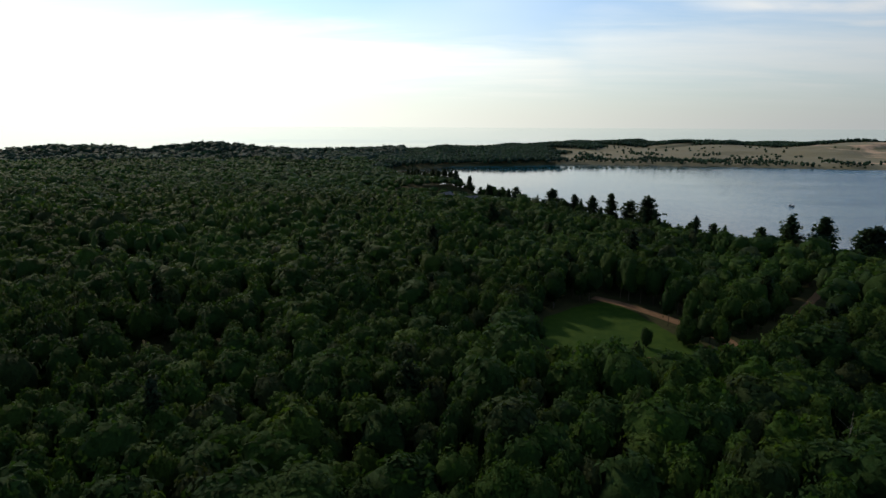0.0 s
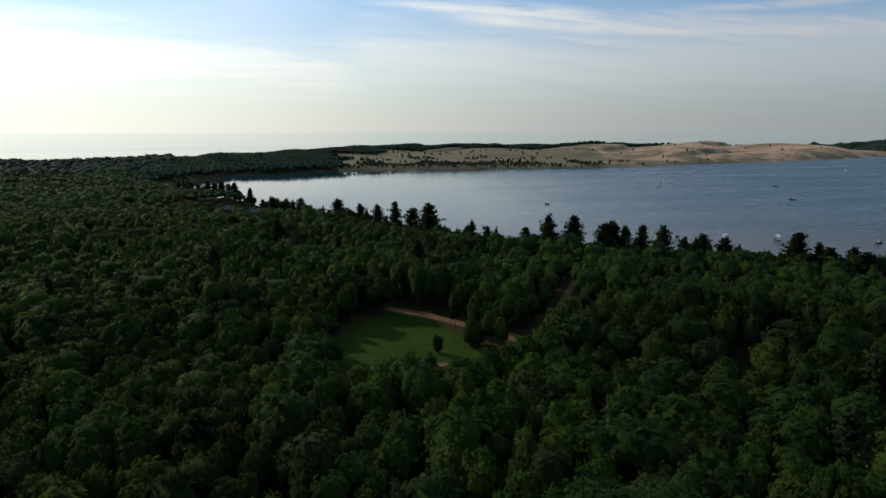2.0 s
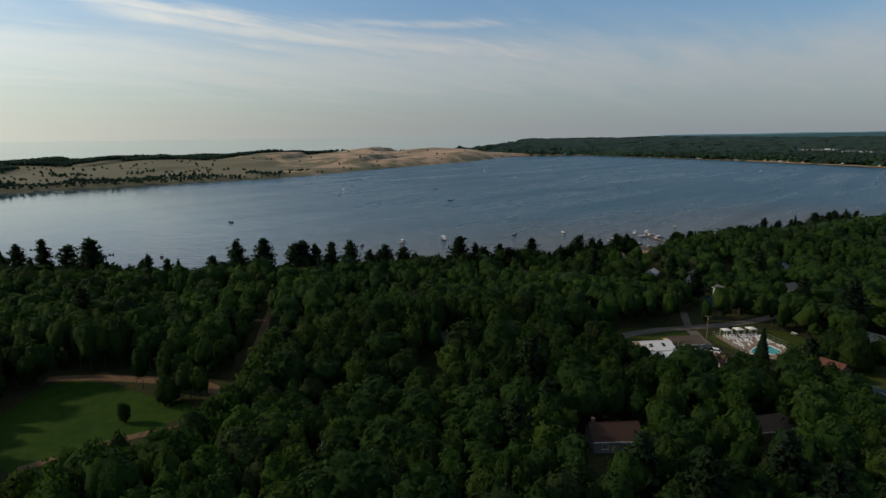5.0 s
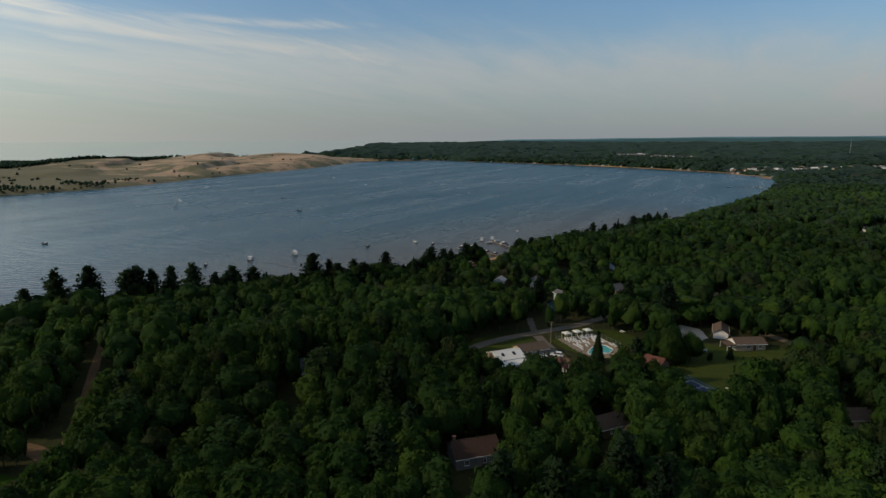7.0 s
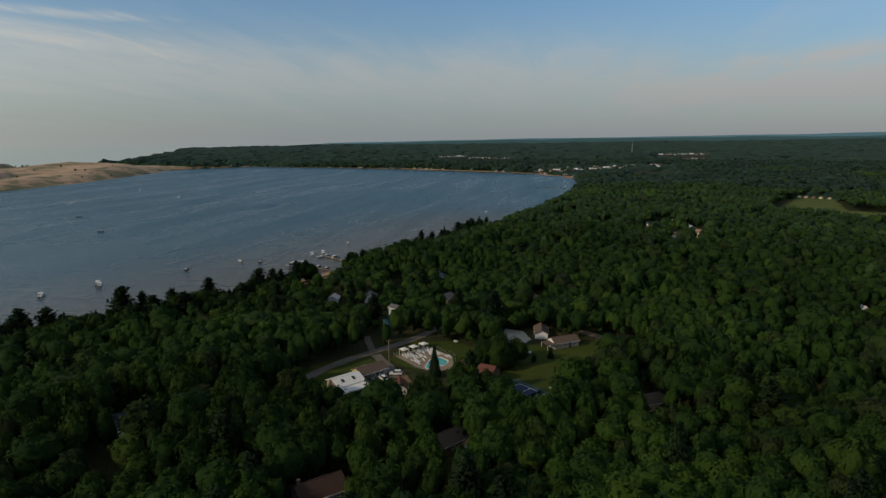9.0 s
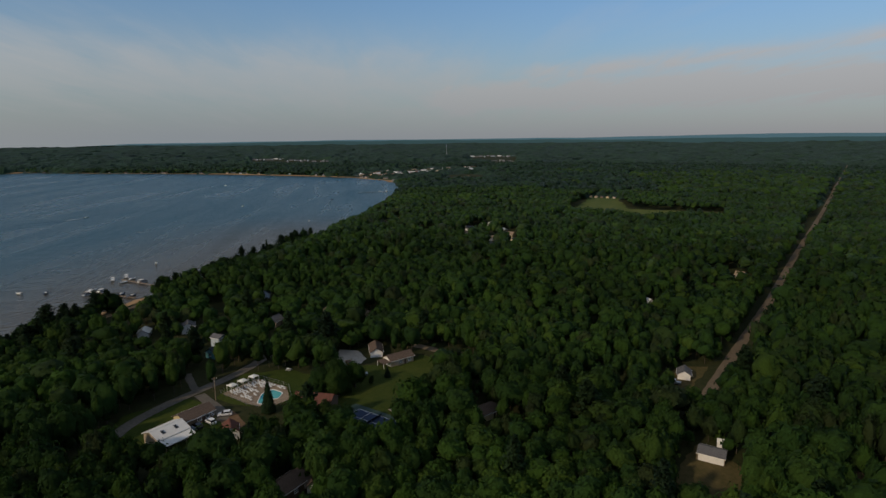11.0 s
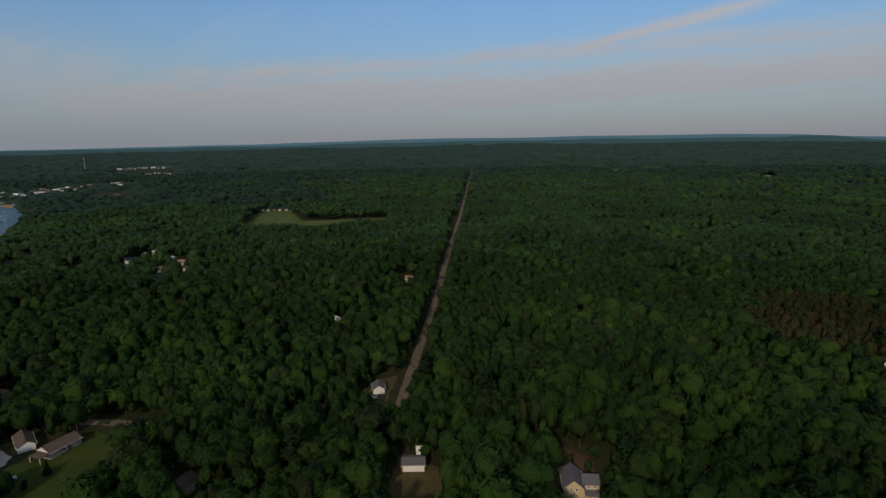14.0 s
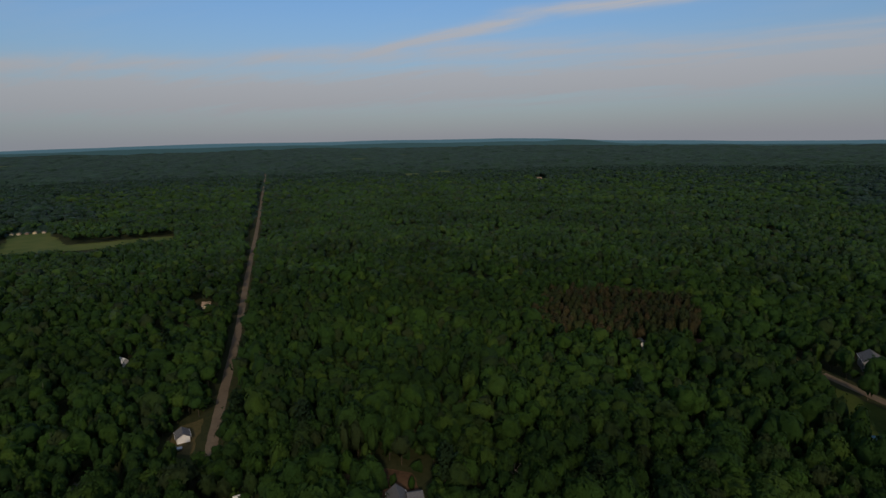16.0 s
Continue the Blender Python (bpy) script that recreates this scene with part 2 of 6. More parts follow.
def sand_material():
    m, nt, b = material("dune_sand", 0.9)
    g = nt.nodes.new("ShaderNodeNewGeometry")
    lay = nt.nodes.new("ShaderNodeMapping")
    lay.inputs["Rotation"].default_value, lay.inputs["Scale"].default_value = (0, 0, radians(30)), (0.35, 1.0, 1.6)
    nt.links.new(g.outputs["Position"], lay.inputs[0])
    s = noise_node(nt, lay.outputs[0], 0.02, 6.0, 0.62, 0.6)
    # the dark end tones put the shade of slip faces into the sand colour
    col = ramp_node(nt, s, [(0.30, (0.24, 0.155, 0.10)), (0.42, (0.40, 0.265, 0.16)), (0.58, (0.47, 0.325, 0.20)), (0.72, (0.27, 0.175, 0.115))])
    v = noise_node(nt, g.outputs["Position"], 0.012, 7.0, 0.68, 0.8)
    xyz = nt.nodes.new("ShaderNodeSeparateXYZ")
    nt.links.new(g.outputs["Position"], xyz.inputs[0])
    grassy = nt.nodes.new("ShaderNodeAttribute")
    grassy.attribute_name = "grass"
    f = ramp_node(nt, math_node(nt, "ADD", v, math_node(nt, "MULTIPLY", grassy.outputs["Fac"], 0.32)), [(0.60, 0.0), (0.70, 1.0)])
    col = mix_node(nt, math_node(nt, "MULTIPLY", f, 0.85), col, (0.085, 0.095, 0.040))
    nt.links.new(col, b.inputs["Base Color"])
    relief(nt, b, noise_node(nt, g.outputs["Position"], 0.03, 6.0, 0.6), 0.9, 3.5)
    return m


def water_material(name, deep, scale, wave, rough, shoal=(0.10, 0.085, 0.05)):
    m, nt, b = material(name, rough)
    g = nt.nodes.new("ShaderNodeNewGeometry")
    mp2 = nt.nodes.new("ShaderNodeMapping")
    mp2.inputs["Rotation"].default_value = (0, 0, radians(28))
    mp2.inputs["Scale"].default_value = (1.0, 0.3, 1.0)
    nt.links.new(g.outputs["Position"], mp2.inputs[0])
    mp3 = nt.nodes.new("ShaderNodeMapping")
    mp3.inputs["Rotation"].default_value = (0, 0, radians(38))
    mp3.inputs["Scale"].default_value = (0.14, 1.0, 1.0)
    nt.links.new(g.outputs["Position"], mp3.inputs[0])
    w1 = noise_node(nt, mp2.outputs[0], scale, 6.0, 0.66, 0.4)
    w0 = noise_node(nt, mp2.outputs[0], scale * 0.25, 3.0, 0.5, 0.8)
    gust = noise_node(nt, mp3.outputs[0], 0.022, 7.0, 0.66, 0.6)
    band = node(nt, "ShaderNodeTexWave")
    band.inputs["Scale"].default_value, band.inputs["Distortion"].default_value = 0.06, 9.0
    band.inputs["Detail"].default_value, band.inputs["Detail Scale"].default_value = 3.0, 0.6
    mp4 = nt.nodes.new("ShaderNodeMapping")
    mp4.inputs["Rotation"].default_value = (0, 0, radians(-40))
    nt.links.new(g.outputs["Position"], mp4.inputs[0])
    nt.links.new(mp4.outputs[0], band.inputs["Vector"])
    sh = nt.nodes.new("ShaderNodeAttribute")
    sh.attribute_name = "shallow"
    tint = ramp_node(nt, gust, [(0.36, tuple(0.88 * c for c in deep)), (0.64, tuple(1.14 * c for c in deep))])
    nt.links.new(mix_node(nt, sh.outputs["Fac"], tint, shoal), b.inputs["Base Color"])
    b.inputs["IOR"].default_value = 1.34
    h = math_node(nt, "ADD", math_node(nt, "MULTIPLY", w1, 0.8), math_node(nt, "ADD", math_node(nt, "MULTIPLY", band.outputs["Fac"], 0.25), math_node(nt, "MULTIPLY", w0, 1.6)))
    wind = nt.nodes.new("ShaderNodeAttribute")
    wind.attribute_name = "ruffled"
    still = math_node(nt, "ADD", math_node(nt, "MULTIPLY", wind.outputs["Fac"], 0.8, True), 0.2)
    nt.links.new(math_node(nt, "MULTIPLY", ramp_node(nt, gust, [(0.36, rough * 0.8), (0.66, rough * 1.2)]), still), b.inputs["Roughness"])
    calm = math_node(nt, "MULTIPLY", math_node(nt, "ADD", math_node(nt, "MULTIPLY", gust, 0.6), 0.5), math_node(nt, "ADD", wind.outputs["Fac"], 0.03))
    relief(nt, b, math_node(nt, "MULTIPLY", h, calm), 1.0, wave)
    return m


M_SAND = sand_material()
M_LAKE = water_material("lake_water", (0.006, 0.056, 0.082), 0.36, 1.05, 0.31, (0.082, 0.068, 0.045))
M_BIGLAKE = water_material("great_lake_water", (0.11, 0.16, 0.16), 0.01, 0.3, 0.10)


# ================= plan of the place =================
def smooth(a, b, x):
    t = np.clip((x - a) / (b - a), 0, 1)
    return t * t * (3 - 2 * t)


LAKE = np.array([(-140, 785), (-60, 895), (30, 920), (125, 962), (250, 955), (405, 930), (520, 910), (625, 928), (822, 985),
                 (975, 1008), (1163, 1040), (1515, 1160), (1690, 1010), (1640, 800), (1600, 600), (1540, 420), (1450, 230),
                 (1370, 90), (1290, 25), (1190, 10), (1000, 12), (830, 30), (670, 58), (555, 84), (500, 106), (440, 126),
                 (372, 150), (350, 160), (322, 170), (270, 184), (232, 208), (193, 246), (138, 278), (102, 306), (72, 362),
                 (28, 440), (-25, 520), (-80, 620), (-115, 710)], float)


def inside(poly, x, y):
    n, res = len(poly), np.zeros(np.shape(x), bool)
    for i in range(n):
        (x1, y1), (x2, y2) = poly[i], poly[(i + 1) % n]
        cross = ((y1 > y) != (y2 > y)) & (x < (x2 - x1) * (y - y1) / (y2 - y1 + 1e-12) + x1)
        res ^= cross
    return res


def line_distance(pts, x, y, closed=False):
    d = np.full(np.shape(x), 1e9)
    n = len(pts)
    for i in range(n if closed else n - 1):
        (x1, y1), (x2, y2) = pts[i], pts[(i + 1) % n]
        ux, uy = x2 - x1, y2 - y1
        t = np.clip(((x - x1) * ux + (y - y1) * uy) / (ux * ux + uy * uy + 1e-9), 0, 1)
        d = np.minimum(d, np.hypot(x - x1 - t * ux, y - y1 - t * uy))
    return d


def signed(poly, x, y):
    """Distance to the outline, negative inside it."""
    d = line_distance(poly, x, y, True)
    return np.where(inside(poly, x, y), -d, d)


def waves(x, y, size, seed, octaves=4):
    """A smooth random field between about -1 and 1."""
    r = np.random.RandomState(seed)
    out = np.zeros(np.shape(x))
    amp, tot = 1.0, 0.0
    for o in range(octaves):
        k = 2 * math.pi / (size / 2 ** o)
        for _ in range(5):
            a, p = r.rand() * math.pi * 2, r.rand() * math.pi * 2
            out = out + amp * np.sin(k * (0.6 + 0.8 * r.rand()) * (x * math.cos(a) + y * math.sin(a)) + p)
        tot += amp * 2.2
        amp *= 0.5
    return out / tot


def bearing(x, y):
    return np.degrees(np.arctan2(x, y))


DUNE_SHORE = LAKE[1:12]
RISE_AZ = (-180, -174, -90, 53, 58, 63, 75, 86, 94, 103, 110, 118, 125, 136, 142, 152, 157, 163, 168, 174, 180)
RISE_Z = (44, 44, 40, 26, 30, 34, 43, 57, 58, 65, 71, 85, 93, 93, 97, 96, 85, 64, 58, 46, 44)


def far_rise(az):
    return np.interp(az, RISE_AZ, RISE_Z)


def coast(az):
    """Distance from the start of the walk to the shore of the great lake."""
    return np.interp(az, (-180, -85, -70, -40, -8, 2, 12, 20, 40, 46, 49, 51.5, 54, 54.5), (9000, 9000, 1500, 1290, 1330, 1560, 1740, 1760, 1950, 2100, 2450, 3200, 4950, 9000))


def dune_height(x, y):
    """Transverse dunes: long slopes from the windward side, steep slip faces towards the lake."""
    az = bearing(x, y)
    s = line_distance(DUNE_SHORE, x, y)
    top = np.interp(az, (-12, -4, 8, 22, 28, 36, 42, 46, 50, 53, 56, 60), (0, 9, 15, 20, 22, 26, 32, 39, 40, 22, 5, 0))
    u = x * 0.86 - y * 0.51 + 150 * waves(x, y, 700, 5, 2) + 20 * waves(x, y, 200, 15, 1)
    f = (u / 330.0) % 1.0
    saw = np.where(f < 0.87, smooth(-0.25, 0.87, f), 1 - smooth(0.87, 1.0, f) * 0.88)
    u2 = x * 0.8 - y * 0.6 + 50 * waves(x, y, 240, 16, 2)
    f2 = (u2 / 120.0) % 1.0
    saw2 = np.where(f2 < 0.7, f2 / 0.7, (1 - f2) / 0.3)
    live = smooth(-0.9, 0.1, waves(x, y, 420, 17, 2))
    h = top * (0.62 + 0.10 * waves(x, y, 300, 6, 2)) + np.minimum(top * 0.1, 2.2) * saw2 * (1 - 0.6 * live)
    h = h * (1 - 0.85 * smooth(1850, 2150, np.hypot(x, y)) * smooth(43, 48, az))
    east = smooth(22, 36, az)
    h = h * (0.35 * smooth(-15, 60, s) + 0.65 * smooth(0, 420, s)) * east + h * (0.15 * smooth(0, 120, s) + 0.85 * smooth(30, 520, s)) * (1 - east)
    bare = east * smooth(5, 90, s) + (1 - east) * 0.55 * smooth(60, 260, s)
    return h + np.minimum(top * 0.55, 12) * (saw - 0.2) * live * bare + 1.5 * smooth(0, 25, s) * (top > 0.5)


def ground_height(x, y):
    x, y = np.asarray(x, float), np.asarray(y, float)
    r, az = np.hypot(x, y), bearing(x, y)
    sd = signed(LAKE, x, y)
    dune = dune_height(x, y) * (y > 500) * (sd > 0)
    hill = 14 * np.exp(-(((az + 26.5) / 3.6) ** 2) - ((r - 1170) / 90) ** 2) + 10 * np.exp(-(((az + 37.5) / 5.0) ** 2) - ((r - 1170) / 90) ** 2)
    hill += 9 * np.exp(-(((az + 5.3) / 1.7) ** 2) - ((r - 1190) / 80) ** 2)
    roll = 2.5 * waves(x, y, 700, 11, 3) * smooth(450, 1100, r)
    land = np.maximum(r - 1900, 0) / 3000.0
    back = smooth(53, 60, az) + (az < -84)
    rise = 0.42 * far_rise(az) * np.clip(land, 0, 1) ** 1.25 * np.clip(back, 0, 1)
    az = np.where(az < -120, az + 360, az)
    ridge = 3.5 * smooth(2600, 4200, r) * 2.2 * waves(x, y, 1500, 19, 4) + 8 * smooth(140, 165, az) * smooth(1100, 1900, r) * smooth(3600, 2400, r)
    ridge += 14 * np.exp(-(((az - 154) / 2.2) ** 2) - ((r - 3600) / 400) ** 2)
    h = 0.3 + dune + hill + roll + rise + ridge
    c = coast(bearing(x, y))
    h = h - smooth(c - 90, c + 60, r) * (h + 12)
    shore = smooth(0, 12, sd)
    h = np.where(sd > 0, 0.0 + (h - 0.0) * shore - 0.9 * (1 - shore), -0.9 - 3 * smooth(0, 30, -sd))
    return h


# roads, as lines on the plan
MAIN_ROAD = [(187, -99), (193, -103), (222, -128), (300, -196), (396, -276), (580, -432), (967, -757), (1749, -1412)]
LANE = [(158, 104), (174, 97), (186, 97), (200, 91), (213, 82), (224, 74), (236, 67), (250, 63)]
SIDE_LANE = [(213, 82), (222, 87), (230, 91)]
DRIVE = [(210, 80), (199, 71), (194, 66), (189, 66)]
TRACK = [(18, 151), (30, 150), (44, 148), (55, 141), (65, 148), (75, 159), (92, 182), (115, 214), (131, 235)]
SAND_TRACK = [(35, 204), (45, 196), (54, 184), (62, 173), (68, 162), (66, 152)]
EAST_LANE = [(258, 5), (248, -9), (232, -23)]
SOUTH_LANE = [(34, -322), (9, -298), (-13, -277), (-60, -232)]
ROADS = [(MAIN_ROAD, 4.6), (LANE, 3.8), (SIDE_LANE, 2.8), (DRIVE, 4.0), (TRACK, 4.6), (SAND_TRACK, 5.0), (EAST_LANE, 4.5), (SOUTH_LANE, 5.0)]

# ---------------- ground ----------------
def mesh_object(name, verts, tris, mat, parent=None, smooth_faces=None, attrs=None, label="", normals=None):
    me = bpy.data.meshes.new(name)
    n, k = len(verts), len(tris)
    me.vertices.add(n)
    me.vertices.foreach_set("co", np.asarray(verts, np.float32).ravel())
    me.loops.add(k * 3)
    me.loops.foreach_set("vertex_index", np.asarray(tris, np.int32).ravel())
    me.polygons.add(k)
    me.polygons.foreach_set("loop_start", np.arange(0, k * 3, 3, dtype=np.int32))
    if smooth_faces is not None:
        me.polygons.foreach_set("use_smooth", np.asarray(smooth_faces) > -1 if np.ndim(smooth_faces) else np.full(k, bool(smooth_faces)))
        if np.ndim(smooth_faces) and np.max(smooth_faces) > 1:
            me.polygons.foreach_set("material_index", (np.asarray(smooth_faces) == 2).astype(np.int32))
    for key, val in (attrs or {}).items():
        a = me.attributes.new(key, "FLOAT", "POINT")
        a.data.foreach_set("value", np.asarray(val, np.float32))
    me.update(calc_edges=True)
    if normals is not None:
        me.attributes.new("custom_normal", "FLOAT_VECTOR", "POINT").data.foreach_set("vector", np.asarray(normals, np.float32).ravel())
    me.materials.append(mat)
    if smooth_faces is not None and np.ndim(smooth_faces) and np.max(smooth_faces) > 1:
        me.materials.append(M_BARK)
    ob = new(name, me)
    if parent:
        ob.parent = parent
    if label:
        tagged(ob, label)
    return ob


def ring_sheet(radii, angles):
    """Points and triangles of a fan of rings round the start of the walk. Angles: bearings in degrees."""
    r, a = np.meshgrid(radii, np.radians(angles), indexing="ij")
    x, y = r * np.sin(a), r * np.cos(a)
    nr, na = r.shape
    i = (np.arange(nr - 1)[:, None] * na + np.arange(na - 1)[None, :]).ravel()
    quads = np.stack([i, i + 1, i + na + 1, i + na], 1)
    tris = np.concatenate([quads[:, [0, 2, 1]], quads[:, [0, 3, 2]]])
    return x.ravel(), y.ravel(), tris


radii = np.concatenate([[0.5], np.arange(30, 420, 8.0), np.geomspace(420, 4900, 150)])
gx, gy, gt = ring_sheet(radii, np.linspace(-180, 180, 241))
gz = ground_height(gx, gy)
under_dunes = (bearing(gx, gy) > 5.5) & (bearing(gx, gy) < 56) & (gy > 790) & (np.hypot(gx, gy) < 2230)
gz = np.where(under_dunes & (signed(LAKE, gx, gy) > 8), gz - 5.0, gz)      # the sand lies over the soil here
ground = tagged(mesh_object("ground", np.stack([gx, gy, gz], 1), gt, M_EARTH, smooth_faces=True),
                "dark leafy forest floor with patches of bare soil", "ground", kind="structure")

dr = np.linspace(860, 2250, 190)
dx, dy, dt = ring_sheet(dr, np.linspace(5.5, 56, 240))
dz = ground_height(dx, dy)
ds = line_distance(DUNE_SHORE, dx, dy)
daz = bearing(dx, dy)
grassy = np.interp(daz, (-9, 6, 20, 28, 36, 45, 59), (1.3, 1.15, 1.0, 0.75, 0.42, 0.3, 0.25)) + 0.28 * smooth(70, 12, ds)
keep = (dz > -1.5)[dt].all(1) & ((signed(LAKE, dx, dy) > -6)[dt].all(1)) & (dy > 780)[dt].all(1)
dunes = tagged(mesh_object("dunes", np.stack([dx, dy, dz + 0.35], 1), dt[keep], M_SAND, smooth_faces=True, attrs={"grass": grassy}),
               "rolling tan sand dunes with tufts of beach grass", "sand dune", kind="structure")

wx, wy, wtri = ring_sheet(np.geomspace(70, 1960, 110), np.linspace(-12, 92, 150))
wtri = wtri[(signed(LAKE, wx, wy) < 45)[wtri].any(1)]
shoal = smooth(230, 0, line_distance(LAKE[23:39], wx, wy)) ** 1.4
lake = tagged(mesh_object("water", np.stack([wx, wy, np.full(len(wx), -0.8)], 1), wtri, M_LAKE, smooth_faces=True, attrs={"shallow": shoal, "ruffled": np.interp(wx - 0.25 * wy, (-150, 50, 250, 520), (0.0, 0.12, 0.75, 1.0))}),
              "blue-grey rippled lake under an evening sky", "lake", kind="structure")
bx, by, btri = ring_sheet(np.concatenate([[1150, 1500, 2000], np.linspace(2100, 4900, 40)]), np.linspace(-84, 78, 164))
baz, brr = bearing(bx, by), np.hypot(bx, by)
bz = -0.8 - 3.2 * smooth(-40, -13, baz) * smooth(2400, 1900, brr) + np.interp(baz, (-180, -60, -40, 0, 30, 50, 58, 66, 78), (88, 40, 38, 40, 46, 51, 48, 47, 40)) * np.clip((brr - 2100) / 2800, 0, 1) ** 1.15
btri = btri[((brr > coast(baz) - 260) | ((baz > 48) & (brr > 4700)))[btri].all(1)]
great_lake = tagged(mesh_object("water_far", np.stack([bx, by, bz], 1), btri, M_BIGLAKE, smooth_faces=True),
                    "pale great lake that reaches the horizon", "lake", kind="structure")


def hills_far(seed, r, az0, az1, drops, rough, glow, label):
    """A backdrop ridge line at the edge of sight; the haze before it is put in as emission."""
    a = np.arange(az0, az1 + 0.01, 0.25)
    x, y = r * np.sin(np.radians(a)), r * np.cos(np.radians(a))
    ends = smooth(az0, az0 + 7, a) * smooth(az1, az1 - 7, a)
    top = far_rise(np.where(a > 180, a - 360, a)) + 12 - 26 * (1 - ends) - np.interp(a, (48, 100, 118, 196), drops) + rough * waves(a * 60, a * 0, 700, seed, 4) + (drops[2] > 0) * 24 * np.exp(-((a - 158.9) / 2.4) ** 2)
    n = len(a)
    v = np.concatenate([np.stack([x, y, np.full(n, -20.0)], 1), np.stack([x, y, top], 1)])
    i = np.arange(n - 1)
    q = np.stack([i, i + n, i + n + 1, i + 1], 1)
    m, nt, b = material("haze_glow", 1.0)
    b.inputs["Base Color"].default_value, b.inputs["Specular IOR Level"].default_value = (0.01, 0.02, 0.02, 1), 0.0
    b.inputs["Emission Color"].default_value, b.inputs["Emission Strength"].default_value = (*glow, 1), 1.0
    return tagged(mesh_object("backdrop", v, np.concatenate([q[:, [0, 1, 2]], q[:, [0, 2, 3]]]), m), label, "backdrop", kind="structure")


hills_far(3, 4896, 60, 196, (-1, -1, -1, -1), 2.5, (0.055, 0.105, 0.135), "backdrop of pale blue ridges on the horizon, haze put in as glow")
hills_far(8, 4880, 58, 196, (7, 9, 24, 20), 5.0, (0.026, 0.052, 0.058), "backdrop of dusky blue-green wooded ridges far off, haze put in as glow")


def strip(name, line, width, mat, lift, label, category, seed=1):
    """A road along a line: resampled, laid on the ground, with slightly uneven edges."""
    pts = np.array(line, float)
    seg = np.hypot(*np.diff(pts, axis=0).T)
    s = np.concatenate([[0], np.cumsum(seg)])
    u = np.linspace(0, s[-1], max(8, int(s[-1] / 4)))
    x, y = np.interp(u, s, pts[:, 0]), np.interp(u, s, pts[:, 1])
    for _ in range(3):
        x[1:-1] = (x[:-2] + 2 * x[1:-1] + x[2:]) / 4
        y[1:-1] = (y[:-2] + 2 * y[1:-1] + y[2:]) / 4
    tx, ty = np.gradient(x), np.gradient(y)
    ln = np.hypot(tx, ty)
    nx, ny = -ty / ln, tx / ln
    rr = np.random.RandomState(seed)
    rows = []
    for k in (-1.0, -0.5, 0.0, 0.5, 1.0):
        wob = rr.uniform(-0.18, 0.18, len(x)) if abs(k) == 1 else 0
        o = k * width / 2 + wob
        px, py = x + nx * o, y + ny * o
        rows.append(np.stack([px, py, ground_height(px, py) + lift + (0.06 if abs(k) < 1 else 0)], 1))
    v = np.stack(rows, 1).reshape(-1, 3)
    n = len(x)
    i = (np.arange(n - 1)[:, None] * 5 + np.arange(4)[None, :]).ravel()
    q = np.stack([i, i + 5, i + 6, i + 1], 1)
    tri = np.concatenate([q[:, [0, 1, 2]], q[:, [0, 2, 3]]])
    nrm = np.cross(v[tri[0, 1]] - v[tri[0, 0]], v[tri[0, 2]] - v[tri[0, 0]])
    if nrm[2] < 0:
        tri = tri[:, ::-1]
    return tagged(mesh_object(name, v, tri, mat, smooth_faces=True), label, category, kind="structure")


strip("road", MAIN_ROAD, 4.3, M_ROAD, 0.10, "straight worn tan-grey road through the woods", "road", 2)
strip("road", LANE, 4.4, M_LANE, 0.12, "grey asphalt lane curving past the pool", "road", 3)
strip("road", SIDE_LANE, 2.8, M_LANE, 0.09, "narrow grey asphalt side lane", "road", 4)
strip("driveway", DRIVE, 4.0, M_LANE, 0.08, "pale gravel driveway beside the brown house", "driveway", 5)
strip("track", TRACK, 2.8, M_DIRT, 0.10, "sandy two-rut track along the clearing", "track", 6)
strip("track", SAND_TRACK, 4.4, M_DIRT, 0.08, "bare reddish sand strip beside the meadow", "track", 7)
strip("road", EAST_LANE, 4.5, M_ROAD, 0.10, "pale lane beyond the low ranch house", "road", 8)
strip("road", SOUTH_LANE, 5.0, M_ROAD, 0.10, "pale country road past a large house", "road", 9)


def patch(name, outline, mat, lift, label, category, ragged=0.8, seed=1):
    """A flat area on the ground with a slightly ragged edge."""
    p = np.array(outline, float)
    c = p.mean(0)
    rr = np.random.RandomState(seed)
    pts = []
    n = len(p)
    for i in range(n):
        a, b = p[i], p[(i + 1) % n]
        k = max(2, int(np.hypot(*(b - a)) / 3))
        for j in range(k):
            pts.append(a + (b - a) * j / k + rr.uniform(-ragged, ragged, 2))
    bm = bmesh.new()
    vs = [bm.verts.new((q[0], q[1], float(ground_height(q[0], q[1])) + lift)) for q in pts]
    f = bm.faces.new(vs)
    if f.normal.z < 0 or sum(pts[i][0] * pts[(i + 1) % len(pts)][1] - pts[(i + 1) % len(pts)][0] * pts[i][1] for i in range(len(pts))) < 0:
        f.normal_flip()
    bmesh.ops.triangulate(bm, faces=bm.faces[:])
    me = bpy.data.meshes.new(name)
    bm.to_mesh(me)
    bm.free()
    me.materials.append(mat)
    return tagged(new(name, me), label, category, kind="structure")


MEADOW = [(13, 158), (15, 178), (27, 192), (38, 199), (47, 188), (50, 174), (56, 163), (58, 150), (45, 147), (30, 149), (17, 151)]
POOL_LAWN = [(229, 68), (231, 51), (222, 37), (233, 21), (231, 6), (243, -2), (229, -14), (208, 0), (191, 6), (181, 14), (191, 29), (202, 41), (199, 60), (206, 74), (224, 70)]
BARN_LAWN = [(194, 101), (208, 84), (200, 70), (191, 64), (175, 67), (168, 79), (171, 93), (182, 99)]
SHED_LAWN = [(161, -84), (147, -88), (128, -77), (130, -70), (142, -66), (153, -74)]
